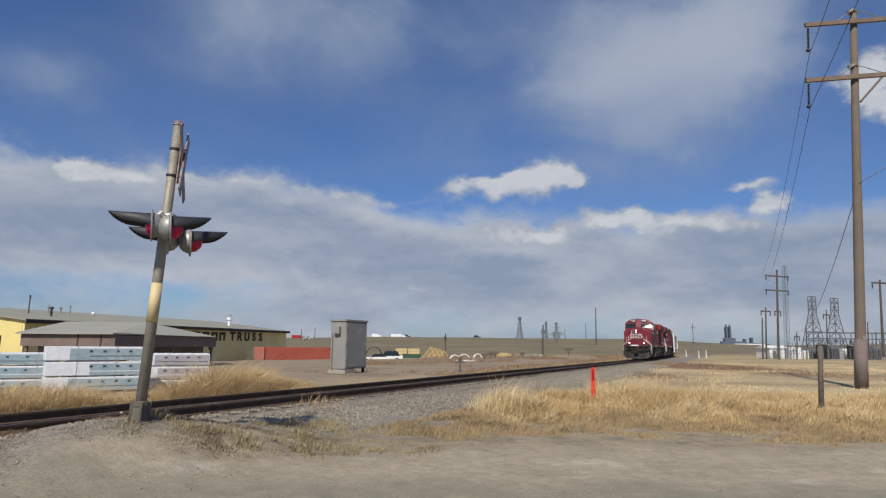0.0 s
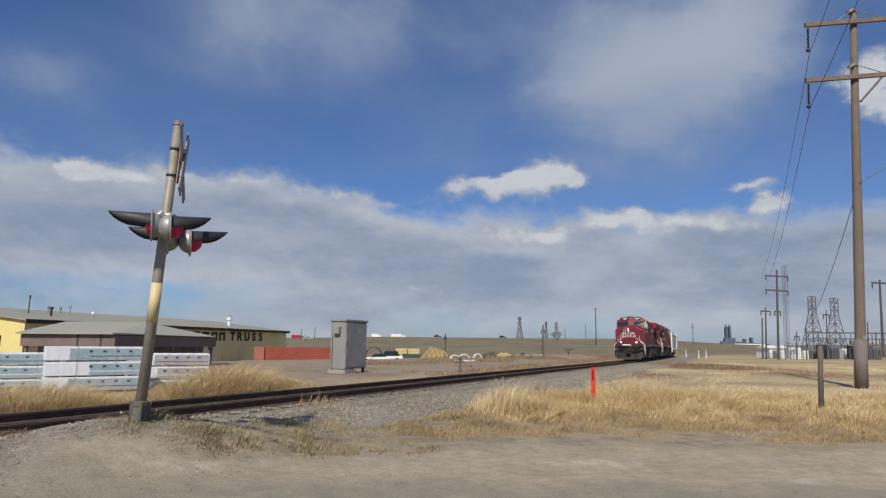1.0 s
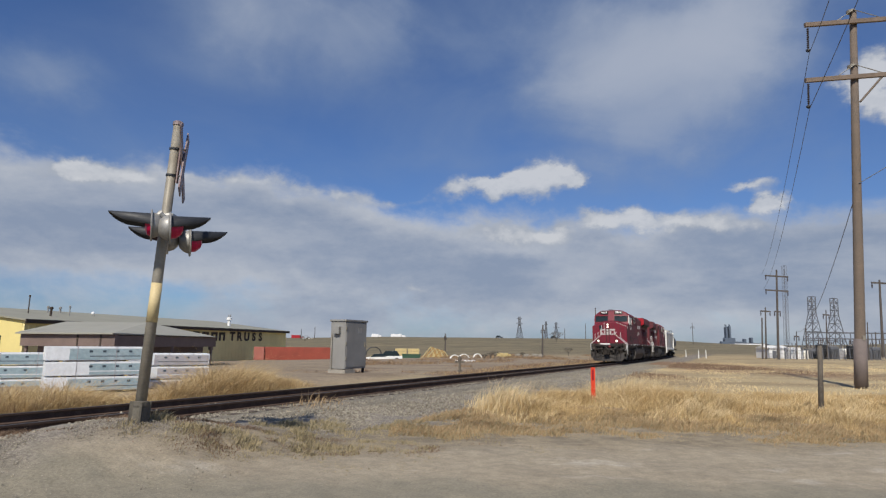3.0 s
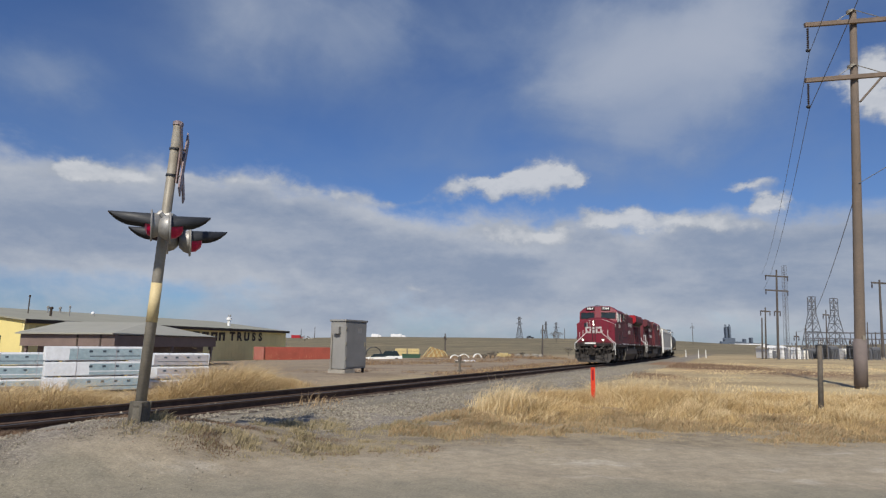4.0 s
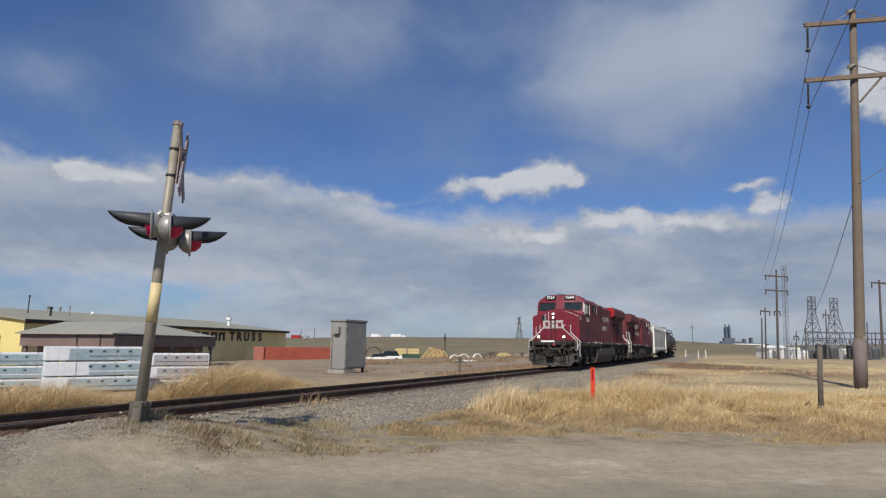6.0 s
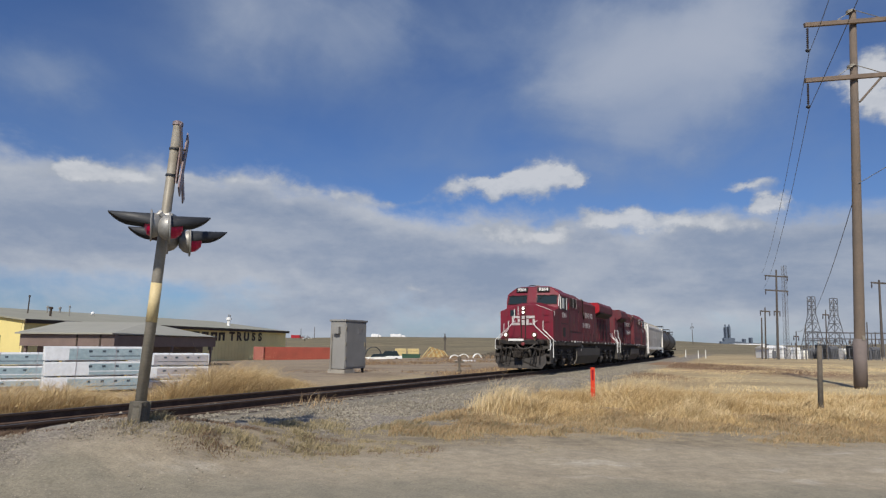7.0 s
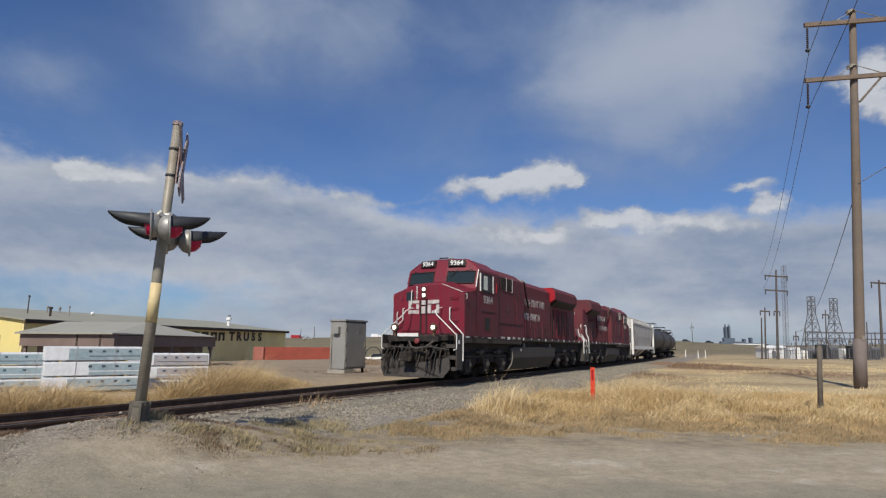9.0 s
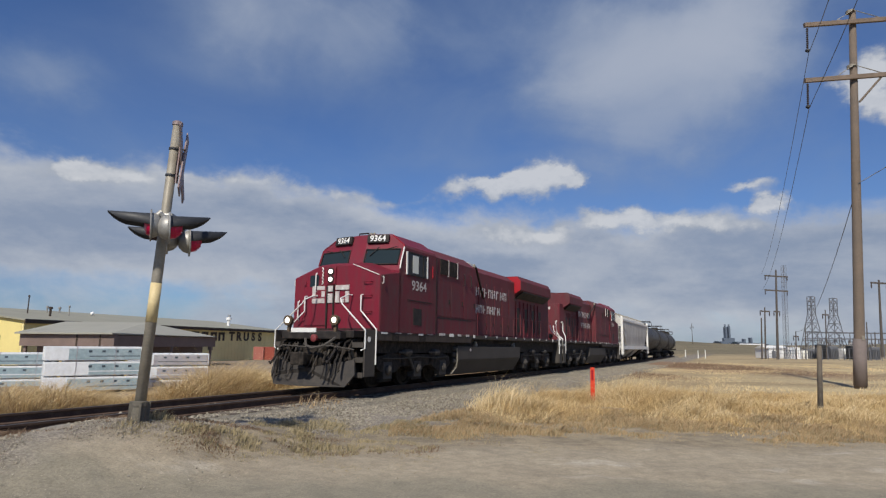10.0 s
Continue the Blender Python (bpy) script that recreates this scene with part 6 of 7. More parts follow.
CARS = [(vehicle("car", pose(0, 0, 0), 4.8, 1.7, VEHDARK, "dark car driving along the ridge road", "traffic on the ridge"), a, v) for a, v in ((22.6, 16.6), (-22.9, 20.0))]


# ---- poles, towers and the far distance ----
def wood_pole(foot, height, r, arms, label, lean=0.0):
    p = thing("utility_pole", pose(*foot, 0, lean, 0), label, "utility pole", "far utility poles")
    part("shaft", Solid().turned((0, 0, -0.5), (0, 0, 1), [(0, r), (height + 0.5, r * 0.62)], 8), FARPOLE, p)
    for z, w in arms:
        arm = part("crossarm", Solid().box(-w, w, -0.1, 0.1, z - 0.1, z + 0.1), FARPOLE, p)
        for x in (-w * 0.95, w * 0.95):
            part("insulator", Solid().turned((x, 0, z - 0.7), (0, 0, 1), [(0, 0.05), (0.3, 0.09), (0.6, 0.05)], 6), CERAMIC, arm)
    return p


wood_pole((50.43, 92.00, -0.55), 13.6, 0.20, ((12.6, 1.75), (10.4, 1.75), (7.2, 0.45)), "grey double-crossarm power pole by the substation", 3.0)
wood_pole((49.11, 94.00, -0.61), 6.4, 0.15, (), "bare dark utility pole", 3.0)
wood_pole((49.67, 94.00, -0.60), 8.0, 0.15, ((7.4, 0.75),), "dark utility pole with one short crossarm", 3.0)
wood_pole((37.77, 150.00, 1.91), 8.6, 0.16, (), "tall bare utility pole beside the line", 0.6)
wood_pole((19.65, 120.00, -1.05), 6.2, 0.2, ((5.2, 0.35),), "pale utility pole with a small fixture", 2.0)
wood_pole((0.66, 120.00, -0.71), 4.0, 0.16, ((3.4, 0.2),), "short pole on the pasture", 0)
wood_pole((102.67, 250.00, 2.72), 8.0, 0.16, ((6.4, 0.7),), "far utility pole with one crossarm", 0)
wood_pole((53.97, 75.00, 0.75), 9.0, 0.17, ((8.6, 1.0),), "grey utility pole with one crossarm", 3.0)
wood_pole((69.56, 100.00, -0.46), 6.0, 0.13, (), "bare dark substation pole", 3.0)
wood_pole((74.39, 105.00, -0.54), 4.6, 0.13, (), "bare dark substation pole", 3.0)
wood_pole((62.83, 100.00, -0.53), 8.0, 0.12, ((7.2, 0.5),), "slim grey substation pole", 3.0)
wood_pole((59.43, 100.00, -0.57), 5.6, 0.12, (), "slim grey substation pole", 3.0)
wood_pole((56.71, 98.00, -0.55), 4.4, 0.12, ((3.6, 0.4),), "slim grey substation pole", 3.0)
for foot, high, r in (((77.65, 330.0, 4.07), 9.0, 0.2), ((66.36, 330.0, 3.95), 6.0, 0.2), ((-75.93, 330.0, 2.46), 6.0, 0.2), ((-68.62, 330.0, 2.53), 7.0, 0.2)):
    wood_pole(foot, high, r, (), "thin far pole against the sky", 0)


def lattice(foot, height, base, head, arms, label, r=0.12, bays=7):
    t = thing("lattice_tower", pose(*foot, 0, 2.6 * ramp(foot[0] / foot[1], 0.3, 0.55), 12), label, "pylon", "lattice towers")
    s = Solid()
    half = lambda z: base + (head - base) * min(1.0, z / (height * 0.72))
    zs = [height * k / bays for k in range(bays + 1)]
    corner = lambda z, i: ((-1, 1, 1, -1)[i] * half(z), (-1, -1, 1, 1)[i] * half(z), z)
    for i in range(4):
        part("leg", Solid().tube([corner(z, i) for z in zs], r, 5), LATTICE, t)
    for a, b in zip(zs, zs[1:]):
        for i in range(4):
            j = (i + 1) % 4
            s.cyl(corner(a, i), corner(b, j), r * 0.6, n=4).cyl(corner(a, j), corner(b, i), r * 0.6, n=4).cyl(corner(b, i), corner(b, j), r * 0.6, n=4)
    part("bracing", s, LATTICE, t, "crossed steel bracing")
    for z, w in arms:
        part("arm", Solid().cyl((-w, 0, z), (w, 0, z), r, n=5).cyl((-w, 0, z), (0, 0, z + 1.2), r * 0.6, n=4).cyl((w, 0, z), (0, 0, z + 1.2), r * 0.6, n=4), LATTICE, t)
    return t


lattice((115.22, 190.00, -1.89), 19.0, 2.7, 0.75, ((15.0, 1.6), (17.5, 1.4)), "grey steel lattice transmission tower", 0.13)
lattice((125.43, 195.00, -1.90), 19.0, 2.7, 0.75, ((15.0, 1.6), (17.5, 1.4)), "grey steel lattice transmission tower", 0.13)
lattice((55.73, 99.00, -0.67), 15.3, 0.30, 0.26, (), "slim pale lattice radio mast", 0.022, 22)
lattice((61.04, 480.00, 3.91), 19.0, 2.6, 0.6, ((13.5, 3.0), (17.5, 2.2)), "far grey lattice pylon on the ridge", 0.16)
lattice((104.84, 560.00, 4.69), 17.0, 2.6, 0.6, ((12.5, 3.0), (15.5, 2.2)), "far grey lattice pylon on the ridge", 0.14)
lattice((85.29, 500.00, 4.24), 16.0, 1.2, 0.5, ((13.5, 1.6),), "far grey lattice pylon on the ridge", 0.14)


def build_substation():
    fence = thing("substation_fence", pose(0, 0, 0), "chain-link fence with grey posts round a substation", "fence")
    p, q = Vector((49.60, 93.00, -0.75)), Vector((73.38, 93.00, -0.67))
    for k in range(30):
        a = p.lerp(q, k / 29)
        part("post", Solid().cyl((a.x, a.y, a.z - 0.3), (a.x, a.y, a.z + 2.0), 0.05, n=6), LATTICE, fence)
    for z in (0.15, 0.6, 1.1, 1.6, 1.95):
        part("fence_wire", Solid().cyl((p.x, p.y, p.z + z), (q.x, q.y, q.z + z), 0.018, n=4), LATTICE, fence)
    gantry = thing("bus_gantry", pose(*(72.97, 112.00, -0.52)), "grey steel bus gantry in the substation", "gantry")
    for x in (-4, 0, 4, 8, 12):
        for y in (0, 3):
            part("leg", Solid().cyl((x, y, -0.5), (x, y, 4.6), 0.08, n=6), LATTICE, gantry)
    for z in (4.5, 3.4):
        for y in (0, 3):
            part("beam", Solid().box(-4.2, 12.2, y - 0.09, y + 0.09, z, z + 0.17), LATTICE, gantry)
    for k in range(12):
        part("insulator", Solid().turned((-3.6 + k * 1.35, 0, 2.6), (0, 0, 1), [(i * 0.08, 0.12 if i % 2 else 0.06) for i in range(10)], 6), CERAMIC, gantry)
    for base, w, h, material in (((57.79, 101.0, -0.61), 2.0, 1.9, VEHWHITE), ((60.36, 103.0, -0.63), 1.6, 1.5, HOPPER), ((62.67, 104.0, -0.63), 1.8, 1.7, LATTICE),
                                 ((62.53, 101.0, -0.56), 1.0, 2.4, VISOR), ((64.94, 102.0, -0.56), 1.3, 2.1, LATTICE), ((68.41, 104.0, -0.57), 1.6, 1.8, HOPPER),
                                 ((67.56, 101.0, -0.51), 0.9, 2.2, VISOR), ((70.89, 103.0, -0.52), 1.6, 1.7, LATTICE), ((73.30, 104.0, -0.52), 1.4, 2.0, LATTICE)):
        tr = thing("transformer", pose(*base), "grey substation transformer with bushings", "transformer", "substation equipment")
        part("case", Solid().box(-w / 2, w / 2, -0.7, 0.7, -0.3, h), material, tr, bevel=0.06)
        for j in range(3):
            x0 = (j - 1) * w * 0.3
            part("bushing", Solid().turned((x0, 0, h), (0, 0, 1), [(0, 0.12), (0.15, 0.06), (0.3, 0.11), (0.45, 0.05), (0.6, 0.09), (0.8, 0.03)], 8), CERAMIC, tr)
        for j in range(5):
            part("fin", Solid().box(-w / 2 + j * w / 5, -w / 2 + j * w / 5 + 0.06, -0.95, -0.7, 0.1, h * 0.8), material, tr)
    b = thing("control_building", pose(*(55.48, 104.00, -0.80), 0, 0, 2), "low white control building by the substation", "building")
    part("wall", Solid().box(0, 3.6, 0, 4, -0.5, 1.9), VEHWHITE, b)
    part("roof", Solid().prism("x", -0.2, 3.8, [(-0.2, 1.9), (4.2, 1.9), (2, 2.4)]), HOPPER, b)
    part("door", Solid().box(0.6, 1.3, -0.05, 0, -0.4, 1.5), LATTICE, b)


build_substation()


def build_refinery():
    r = thing("refinery", pose(*(431.72, 900.00, 2.95)), "far refinery tower block on the plain, haze painted in as blue", "refinery")
    for x0, x1, z1 in ((-11.5, -9, 27), (-6.5, -4, 28), (-20, 16, 6), (-15, 1, 11), (14, 17, 10), (24, 27, 12), (18, 50, 3)):
        part("tower", Solid().box(x0, x1, z1 * 0.1, 6 + z1 * 0.13, -2, z1), FARBLUE, r)
    for x in (-11, -9.5, -5.5, -4):
        part("stack", Solid().cyl((x, 6, 25), (x, 6, 31), 0.6, n=8), FARBLUE, r)
    w = thing("warehouse", pose(*(348.71, 700.00, 2.72)), "long pale warehouse far off on the plain", "building")
    part("wall", Solid().box(-14, 22, 0, 12, -3, 2.6), VEHWHITE, w)
    part("roof", Solid().box(-14.4, 22.4, -0.4, 12.4, 2.6, 3.0), LATTICE, w)


build_refinery()


def bare_tree(place, h, seed):
    """A leafless bush: a short trunk that forks into many thin limbs."""
    rng = random.Random(seed)
    t = thing("bare_tree", pose(*place), "leafless grey-brown bush on the pasture", "tree", "bare trees")
    part("trunk", Solid().cyl((0, 0, -0.2), (0.05, 0, h * 0.35), 0.09, 0.06, 7), POSTWOOD, t)
    crown = Solid()
    def limb(p, w, length, r, depth):
        q = p + w * length
        crown.cyl(p, q, r, r * 0.6, 4)
        if depth:
            for _ in range(4):
                d = (w + Vector((rng.uniform(-0.9, 0.9), rng.uniform(-0.9, 0.9), rng.uniform(-0.2, 0.5)))).normalized()
                limb(q, d, length * 0.62, r * 0.6, depth - 1)
    for k in range(5):
        a = k * 1.3 + rng.random()
        limb(Vector((0.03, 0, h * 0.15)), Vector((math.cos(a) * 0.9, math.sin(a) * 0.9, 1)).normalized(), h * 0.35, 0.045, 3)
    tagged(part("crown", crown, POSTWOOD, t, "bare twiggy crown"), kind="stuff")


for k, (p, h) in enumerate((((31.82, 170.00, 2.03), 3.6), ((7.52, 95.00, -0.81), 1.1), ((8.65, 100.00, -0.83), 1.2), ((24.74, 120.00, -0.56), 1.6), ((14.47, 110.00, -0.89), 1.0), ((6.21, 90.00, -0.88), 0.9), ((-67.04, 300.00, 1.28), 4.0))):
    bare_tree(p, h, 70 + k)


def rubble(place, n, w, seed, material, label):
    rng = random.Random(seed)
    t = thing("rubble_pile", pose(*place), label, "rubble", "rubble in the yard")
    for k in range(n):
        x, y, q = rng.uniform(-w, w), rng.uniform(-0.8, 0.8), rng.uniform(0.2, 0.5)
        b = part("block", Solid().box(-q, q, -q * 0.7, q * 0.7, -0.1, q * 1.1), material, t, bevel=0.05)
        b.matrix_basis = pose(x, y, 0, rng.uniform(-8, 8), rng.uniform(-8, 8), rng.uniform(0, 180))


rubble((11.03, 108.00, -0.69), 7, 0.9, 5, LUMBER, "pale broken blocks heaped on the yard")
rubble((16.71, 115.00, -0.97), 9, 3.0, 6, CONCRETE, "grey concrete blocks lying in a row")
rubble((-0.63, 100.00, -1.56), 10, 3.2, 8, ORANGEWOOD, "orange timber offcuts lying on the yard")
rubble((4.07, 92.00, -1.61), 8, 3.4, 9, ORANGEWOOD, "orange timber offcuts lying on the yard")
rubble((1.04, 86.00, -1.61), 6, 2.6, 10, CONCRETE, "grey concrete blocks lying in a row")
rubble((-71.39, 330.00, 3.11), 4, 4.0, 11, VEHWHITE, "pale far clutter on the ridge")
for foot, high in (((39.80, 100.0, -0.23), 1.12), ((40.19, 96.0, -0.41), 1.24), ((42.20, 98.0, -0.43), 1.36)):
    single("white_post", Solid().turned((0, 0, -0.2), (0, 0, 1), [(0, 0.09), (high, 0.05), (high + 0.05, 0.03)], 8), HOPPER, pose(*foot), "white marker post in the dry grass", "marker post", "white marker posts")


# ---- grass, brush and loose stone ----
def surface(x, y):
    s, n = lateral(x, y)
    z = level(x, y)
    if -100 < s < 33:
        a = abs(n)
        if a < 3.3:
            b = rail_z(s) + (-0.19 if a < 1.3 else -0.22 - 0.53 * max(0.0, a - 1.75) / 1.4)
            z = max(z, b)
    return z


def grass(name, points, low, high, width, material, label, lean=0.35, wind=(0.8, 0.25)):
    """Bent blades at the given (x, y, size) points."""
    rng = np.random.default_rng(len(points) + 17)
    pts = np.array([(x, y, surface(x, y)) for x, y, k in points])
    size = np.array([k for x, y, k in points])
    n = len(pts)
    tuft = np.array([noise.noise((x * 2.3, y * 2.3, 70)) for x, y, k in points])
    swirl = np.array([noise.noise((x * 1.1, y * 1.1, 90)) for x, y, k in points]) * 2.4
    h = rng.uniform(low, high, n) * size * (1 + 0.8 * tuft)
    a = rng.uniform(0, math.tau, n)
    side = np.stack([np.cos(a), np.sin(a), np.zeros(n)], 1) * (width * rng.uniform(0.6, 1.3, n))[:, None]
    wx, wy = wind[0] * np.cos(swirl) - wind[1] * np.sin(swirl), wind[0] * np.sin(swirl) + wind[1] * np.cos(swirl)
    out = np.stack([wx + rng.normal(0, 0.9, n), wy + rng.normal(0, 0.9, n), np.zeros(n)], 1) * (lean * h)[:, None]
    up = np.array([0, 0, 1.0])
    mid = pts + up * (h * 0.55)[:, None] + out * 0.35
    tip = pts + up * (h * rng.uniform(0.82, 1.0, n))[:, None] + out
    v = np.stack([pts - side - up * 0.03, pts + side - up * 0.03, mid - side * 0.8, mid + side * 0.8, tip], 1).reshape(-1, 3)
    k = (np.arange(n) * 5)[:, None]
    f = np.concatenate([k + (0, 1, 3), k + (0, 3, 2), k + (2, 3, 4)], 1).reshape(-1, 3)
    tagged(new(name, cloud_mesh(name, v, f, material)), label, "grass", kind="stuff")


def scatter(n, x0, x1, y0, y1, seed, keep):
    """Points in a rectangle, kept and sized by keep(x, y): 0 drops, else a size."""
    rng = random.Random(seed)
    out = []
    for _ in range(n):
        x, y = rng.uniform(x0, x1), rng.uniform(y0, y1)
        k = keep(x, y)
        if k > 0 and rng.random() < min(1.0, k * 1.6):
            out.append((x, y, k))
    return out


def patch(x, y, f, seed):
    return 0.5 + 0.5 * noise.noise((x * f, y * f, seed)) + 0.25 * noise.noise((x * f * 3, y * f * 3, seed + 5))


def clump(x, y, cx, cy, rx, ry):
    return math.exp(-((x - cx) / rx) ** 2 - ((y - cy) / ry) ** 2)


def near_straw(x, y):
    if x > 0.80 * y + 2:
        return 0
    s, n = lateral(x, y)
    edge = 12.4 + 0.5 * math.sin(x * 0.55) + 0.8 * noise.noise((x * 1.1, 0, 2)) - 0.09 * max(0, x - 5)
    left = ramp(x, -0.4, 1.4)
    k = ramp(y, edge - 0.6, edge + 4.0) * (1 - 0.8 * ramp(y, 18.5, 24.0)) * left * ramp(n, 4.3, 5.4)
    if k <= 0:
        return 0
    k *= 0.15 + 0.7 * ramp(patch(x, y, 0.45, 4), 0.30, 0.66)
    k += 0.95 * clump(x, y, 1.7, 16.6, 0.9, 1.6) * left + 1.15 * clump(x, y, 6.3, 18.8, 1.5, 2.0) + 0.5 * clump(x, y, 3.3, 17.8, 1.2, 1.0) + 0.35 * clump(x, y, 12.5, 15.4, 3.2, 1.1) - 0.4 * clump(x, y, 4.4, 17.0, 0.9, 2.2) - 0.6 * clump(x, y, 10.1, 16.0, 0.8, 1.2)
    return max(0, min(k, 1.35))


grass("straw_grass", scatter(230000, -0.5, 21, 11.6, 24.5, 5, near_straw), 0.14, 0.46, 0.006, GRASS_STRAW, "dense straw-yellow dry grass along the verge", 0.65, (0.5, 0.2))
grass("pale_grass", scatter(90000, -0.5, 21, 12.0, 24.5, 6, lambda x, y: near_straw(x, y) * ramp(patch(x, y, 0.5, 9), 0.35, 0.6)), 0.26, 0.66, 0.0055, GRASS_PALE, "pale bleached seed heads standing over dry grass", 0.7)
grass("tall_stalks", scatter(900, 0.6, 2.6, 14.6, 18.5, 8, lambda x, y: clump(x, y, 1.6, 16.4, 0.8, 1.6)), 0.75, 1.1, 0.006, GRASS_PALE, "tall bleached grass stalks beside the ballast", 0.4)


def verge(x, y):
    s, n = lateral(x, y)
    edge = 12.0 + 0.4 * math.sin(x * 0.55) + 0.7 * noise.noise((x * 1.1, 0, 2)) - 0.09 * max(0, x - 5)
    if n < 4.0:
        return 0
    return ramp(patch(x, y, 0.7, 12), 0.22, 0.6) * ramp(y, edge - 0.9, edge + 0.5) * (1 - 0.7 * ramp(y, 15, 18))


grass("verge_grass", scatter(120000, -1, 17, 10.6, 18.0, 9, verge), 0.04, 0.16, 0.006, GRASS_BROWN, "low brown grass at the road edge", 0.6)
grass("verge_dull_grass", scatter(70000, -1, 17, 10.6, 16.0, 29, verge), 0.03, 0.12, 0.006, GRASS_DULL, "low dull grass at the road edge", 0.6)


def field_grass(x, y):
    s, n = lateral(x, y)
    if n < 4 or x > 0.85 * y or y < 19:
        return 0
    return 0.55 * ramp(patch(x, y, 0.12, 14), 0.25, 0.7) + 0.08


grass("field_stubble", scatter(90000, 4, 60, 19, 70, 10, field_grass), 0.06, 0.22, 0.012, GRASS_PALE, "short bleached field grass", 0.6)


def russet(x, y):
    s, n = lateral(x, y)
    if n < 4.6:
        return 0
    return clump(x, y, 24.5, 57, 5.0, 15) * (0.4 + 0.6 * ramp(patch(x, y, 0.25, 20), 0.3, 0.6)) + 0.8 * clump(x, y, 12.0, 36, 2.0, 5)


grass("russet_grass", scatter(50000, 6, 36, 25, 80, 11, russet), 0.12, 0.45, 0.014, BRUSH, "low russet-brown rough grass on the field", 0.4)


def behind(x, y):
    s, n = lateral(x, y)
    if n > -2.3 or n < -9.5 or s > 20:
        return 0
    k = ramp(-n, 2.3, 3.4) * (1 - ramp(-n, 6.0, 9.0)) * ramp(s, -4.5, -1.5)
    k *= 0.35 + 0.65 * ramp(patch(x, y, 0.35, 30), 0.3, 0.6)
    return k


def behind_size(x, y):
    k = behind(x, y)
    a = math.atan2(x, y)
    return k and min(1.7, k * (0.32 + 1.1 * clump(a, 0, -0.345, 0, 0.085, 1) + 1.5 * clump(a, 0, -0.61, 0, 0.09, 1)))


grass("tall_tan_grass", scatter(230000, -18, 0, 6, 25, 12, behind_size), 0.28, 0.85, 0.005, GRASS_STRAW, "tall tan dry grass between track and yard", 1.0, (0.1, 0.05))
grass("pale_tall_grass", scatter(130000, -18, 0, 6, 25, 52, behind_size), 0.40, 0.88, 0.005, GRASS_PALE, "bleached seed heads between track and yard", 1.0, (0.1, 0.05))
grass("tall_brown_grass", scatter(150000, -18, 0, 6, 25, 13, behind_size), 0.25, 0.75, 0.0055, GRASS_BROWN, "brown dry grass between track and yard", 0.6, (0.1, -0.1))


def bank_side(x, y):
    s, n = lateral(x, y)
    if not -75 < s < -6 or not -16 < n < -2.6:
        return 0
    return (0.25 + 0.75 * ramp(patch(x, y, 0.22, 40), 0.38, 0.65)) * (1 - ramp(-n, 6, 14)) * ramp(-s, 9, 22)


grass("bank_brush", scatter(80000, -8, 36, 24, 90, 14, bank_side), 0.15, 0.6, 0.012, BRUSH, "rough russet brush along the far bank", 0.35)
grass("bank_straw", scatter(80000, -8, 36, 24, 90, 15, lambda x, y: bank_side(x, y) * 0.8), 0.15, 0.55, 0.011, GRASS_STRAW, "straw-coloured grass along the far bank", 0.4)


def yard_brush(x, y):
    s, n = lateral(x, y)
    if not -150 < s < -14 or not -70 < n < -8:
        return 0
    return 0.9 * ramp(patch(x, y, 0.10, 44), 0.42, 0.66) * ramp(patch(x, y, 0.35, 47), 0.35, 0.65) * ramp(-s, 16, 34)


grass("yard_brush", scatter(120000, -12, 50, 42, 140, 34, yard_brush), 0.12, 0.55, 0.02, BRUSH, "patches of rough brown brush on the yard", 0.35)
grass("yard_straw", scatter(70000, -12, 50, 42, 140, 35, yard_brush), 0.12, 0.45, 0.02, GRASS_BROWN, "patches of dry grass on the yard", 0.35)


def dull(x, y):
    s, n = lateral(x, y)
    if n < 2.6:
        return 0
    k = 0.9 * clump(x, y, -3.0, 12.4, 1.1, 1.0) + 0.8 * clump(x, y, -1.3, 13.4, 1.0, 0.9) + 0.35 * clump(x, y, 0.4, 12.6, 1.6, 0.7) + 0.35 * clump(x, y, -2.2, 10.9, 2.6, 0.5) + 0.75 * clump(x, y, -5.0, 9.4, 2.8, 0.9) + 0.3 * clump(x, y, -2.0, 10.2, 2.5, 0.8)
    return k * ramp(patch(x, y, 0.9, 50), 0.25, 0.55) * (0.25 + 0.9 * ramp(patch(x, y, 2.6, 53), 0.35, 0.6))


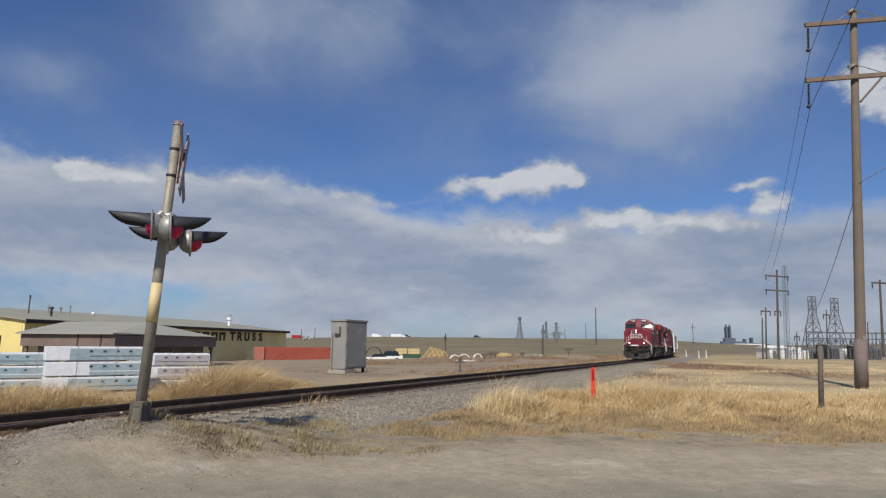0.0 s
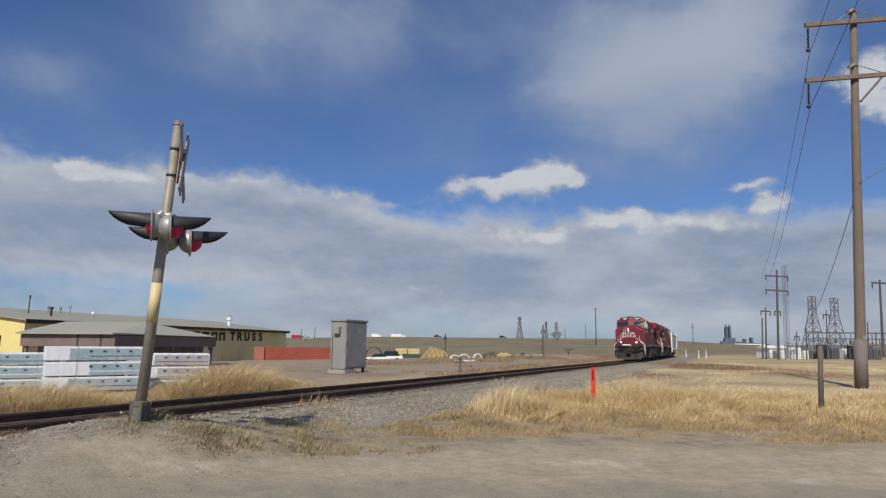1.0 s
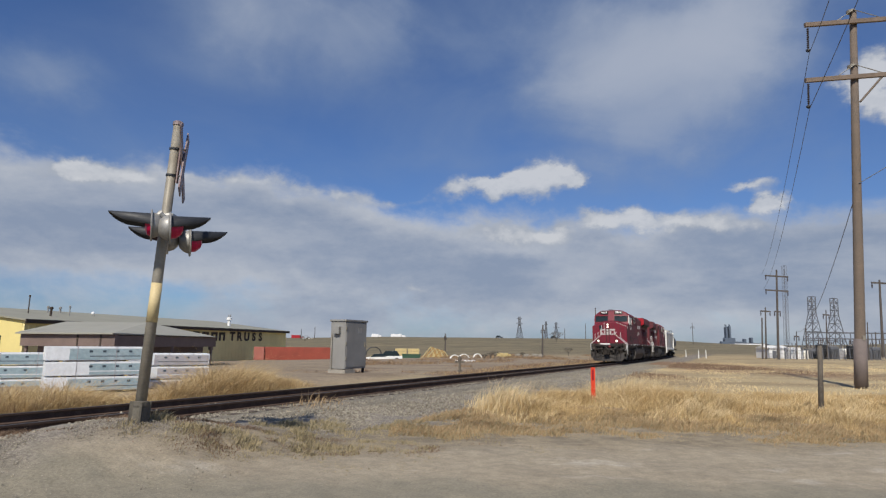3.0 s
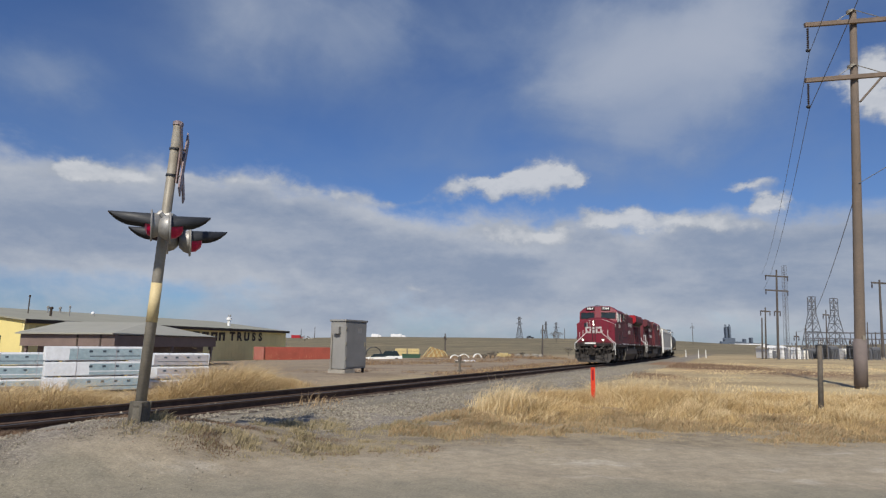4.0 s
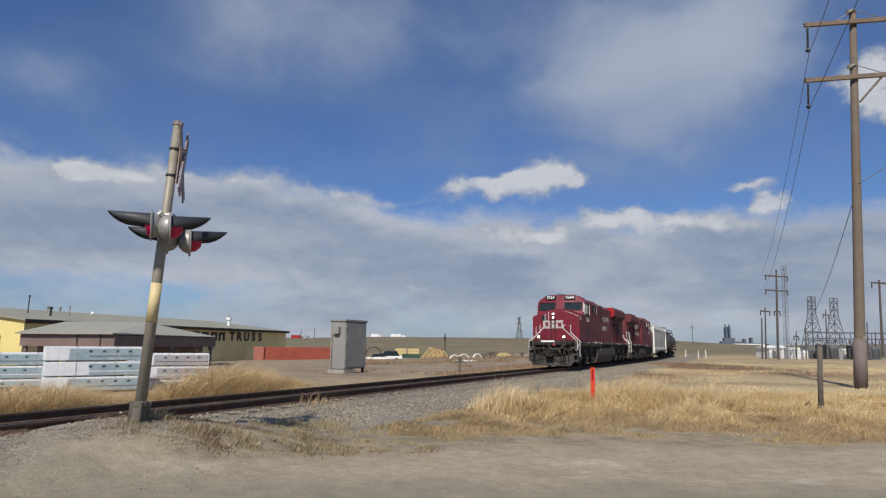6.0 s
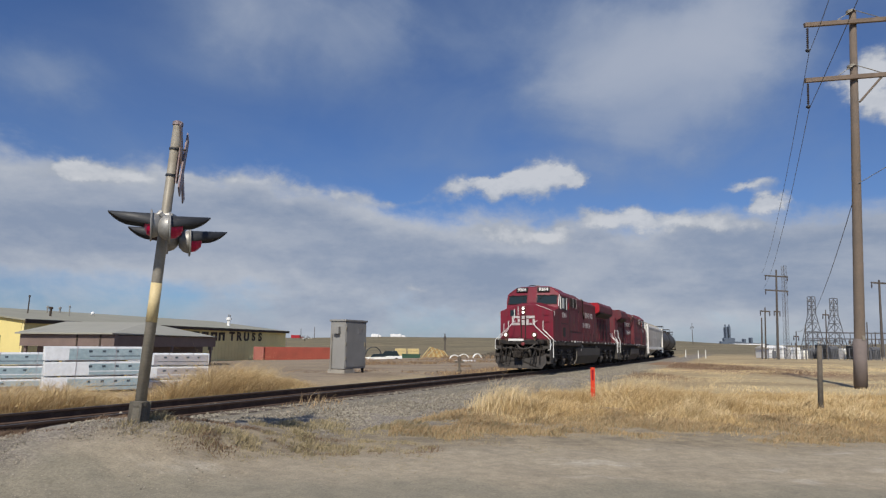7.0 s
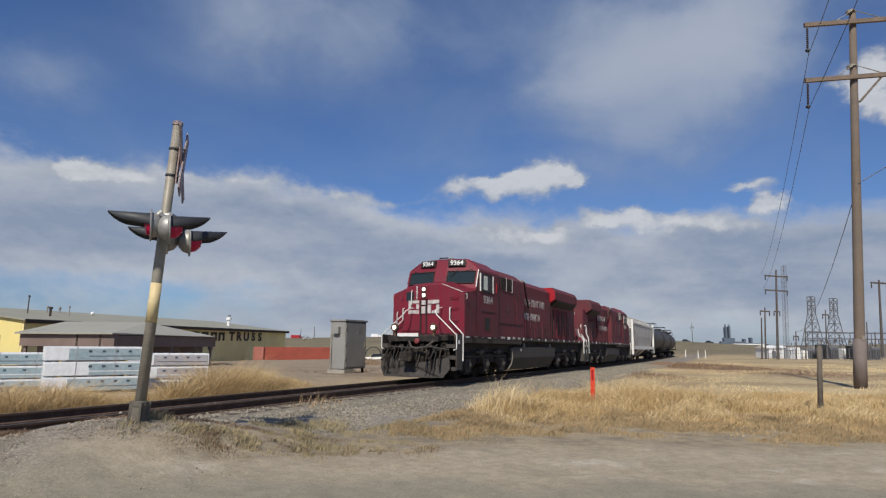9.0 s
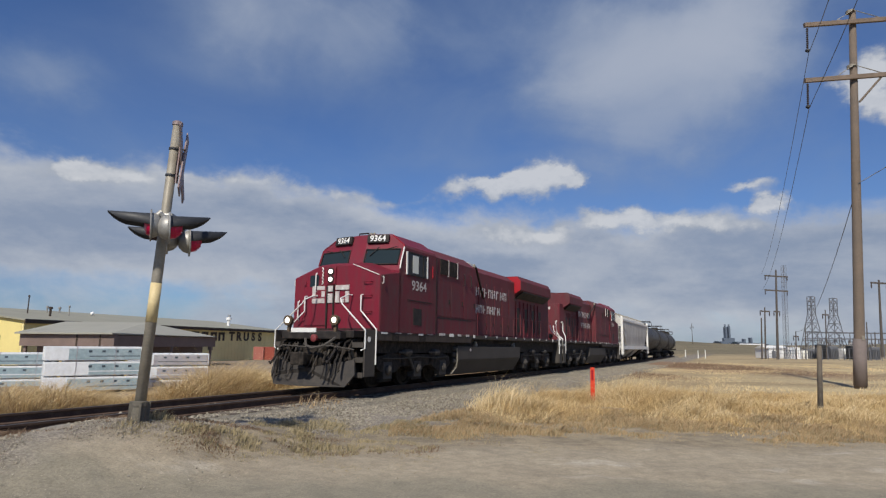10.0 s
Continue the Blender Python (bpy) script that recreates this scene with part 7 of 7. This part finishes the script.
grass("dull_grass", scatter(170000, -9, 3, 8.0, 15.5, 16, dull), 0.03, 0.17, 0.006, GRASS_DULL, "short dull green-brown grass below the ballast", 0.5)
grass("dark_weeds", scatter(90000, -9, 2, 8.0, 12.2, 18, lambda x, y: (0.6 * clump(x, y, -2.6, 10.4, 2.4, 0.6) + 0.9 * clump(x, y, -5.4, 9.0, 2.4, 0.8)) * ramp(patch(x, y, 1.3, 60), 0.42, 0.7)), 0.03, 0.15, 0.006, BRUSH, "dark matted weeds on the gravel", 0.6)
grass("rail_weeds", scatter(2500, -5, 0, 12, 17.5, 19, lambda x, y: 0.8 * clump(x, y, -3.2, 15.3, 0.7, 1.3) if 1.0 < lateral(x, y)[1] < 2.6 else 0), 0.15, 0.5, 0.007, GRASS_BROWN, "brown weeds grown beside the rail", 0.4)


def stones(name, n, seed, low, high, where, label, material=STONE):
    rng = random.Random(seed)
    v, f = [], []
    octa = [(0, 2, 4), (2, 1, 4), (1, 3, 4), (3, 0, 4), (2, 0, 5), (1, 2, 5), (3, 1, 5), (0, 3, 5)]
    while len(v) < n * 6:
        x, y = where(rng)
        z = surface(x, y)
        r = rng.uniform(low, high) * (0.7 + rng.random() ** 3) * (0.62 if y < 12 else 1.0)
        k = len(v)
        a = rng.uniform(0, math.tau)
        for dx, dy, dz in ((1, 0, 0), (-1, 0, 0), (0, 1, 0), (0, -1, 0), (0, 0, 1), (0, 0, -1)):
            q = r * rng.uniform(0.6, 1.25)
            v.append((x + (dx * math.cos(a) - dy * math.sin(a)) * q, y + (dx * math.sin(a) + dy * math.cos(a)) * q, z + (dz + 0.25) * q * 0.75))
        f += [tuple(i + k for i in t) for t in octa]
    tagged(new(name, cloud_mesh(name, v, f, material)), label, "gravel", kind="stuff")


def on_shoulder(rng):
    s, n = 11 - 60 * rng.random() ** 1.25, rng.uniform(0.9, 3.3)
    if s < 2 and rng.random() < 0.5:
        n = rng.uniform(2.0, 4.8)
    if s > 4 and rng.random() < 0.75:
        n = rng.uniform(0.8, 2.2)
    if rng.random() < 0.25:
        n = rng.uniform(-2.6, 0.7)
    x, y, h = line(s)
    return x - math.sin(h) * n, y + math.cos(h) * n


def on_verge(rng):
    s, n = rng.uniform(1, 14), rng.uniform(1.6, 3.4) if rng.random() < 0.85 else rng.uniform(2, 5)
    x, y, h = line(s)
    return x - math.sin(h) * n, y + math.cos(h) * n


stones("ballast_stones", 70000, 21, 0.014, 0.034, on_shoulder, "grey-brown crushed ballast stones")
stones("verge_stones", 34000, 22, 0.006, 0.018, on_verge, "loose gravel round the signal", PEBBLE)
stones("road_pebbles", 1600, 23, 0.004, 0.014, lambda rng: (rng.uniform(-8, 9), rng.uniform(7, 12)), "scattered pebbles on the dirt road", PEBBLE)

motions()
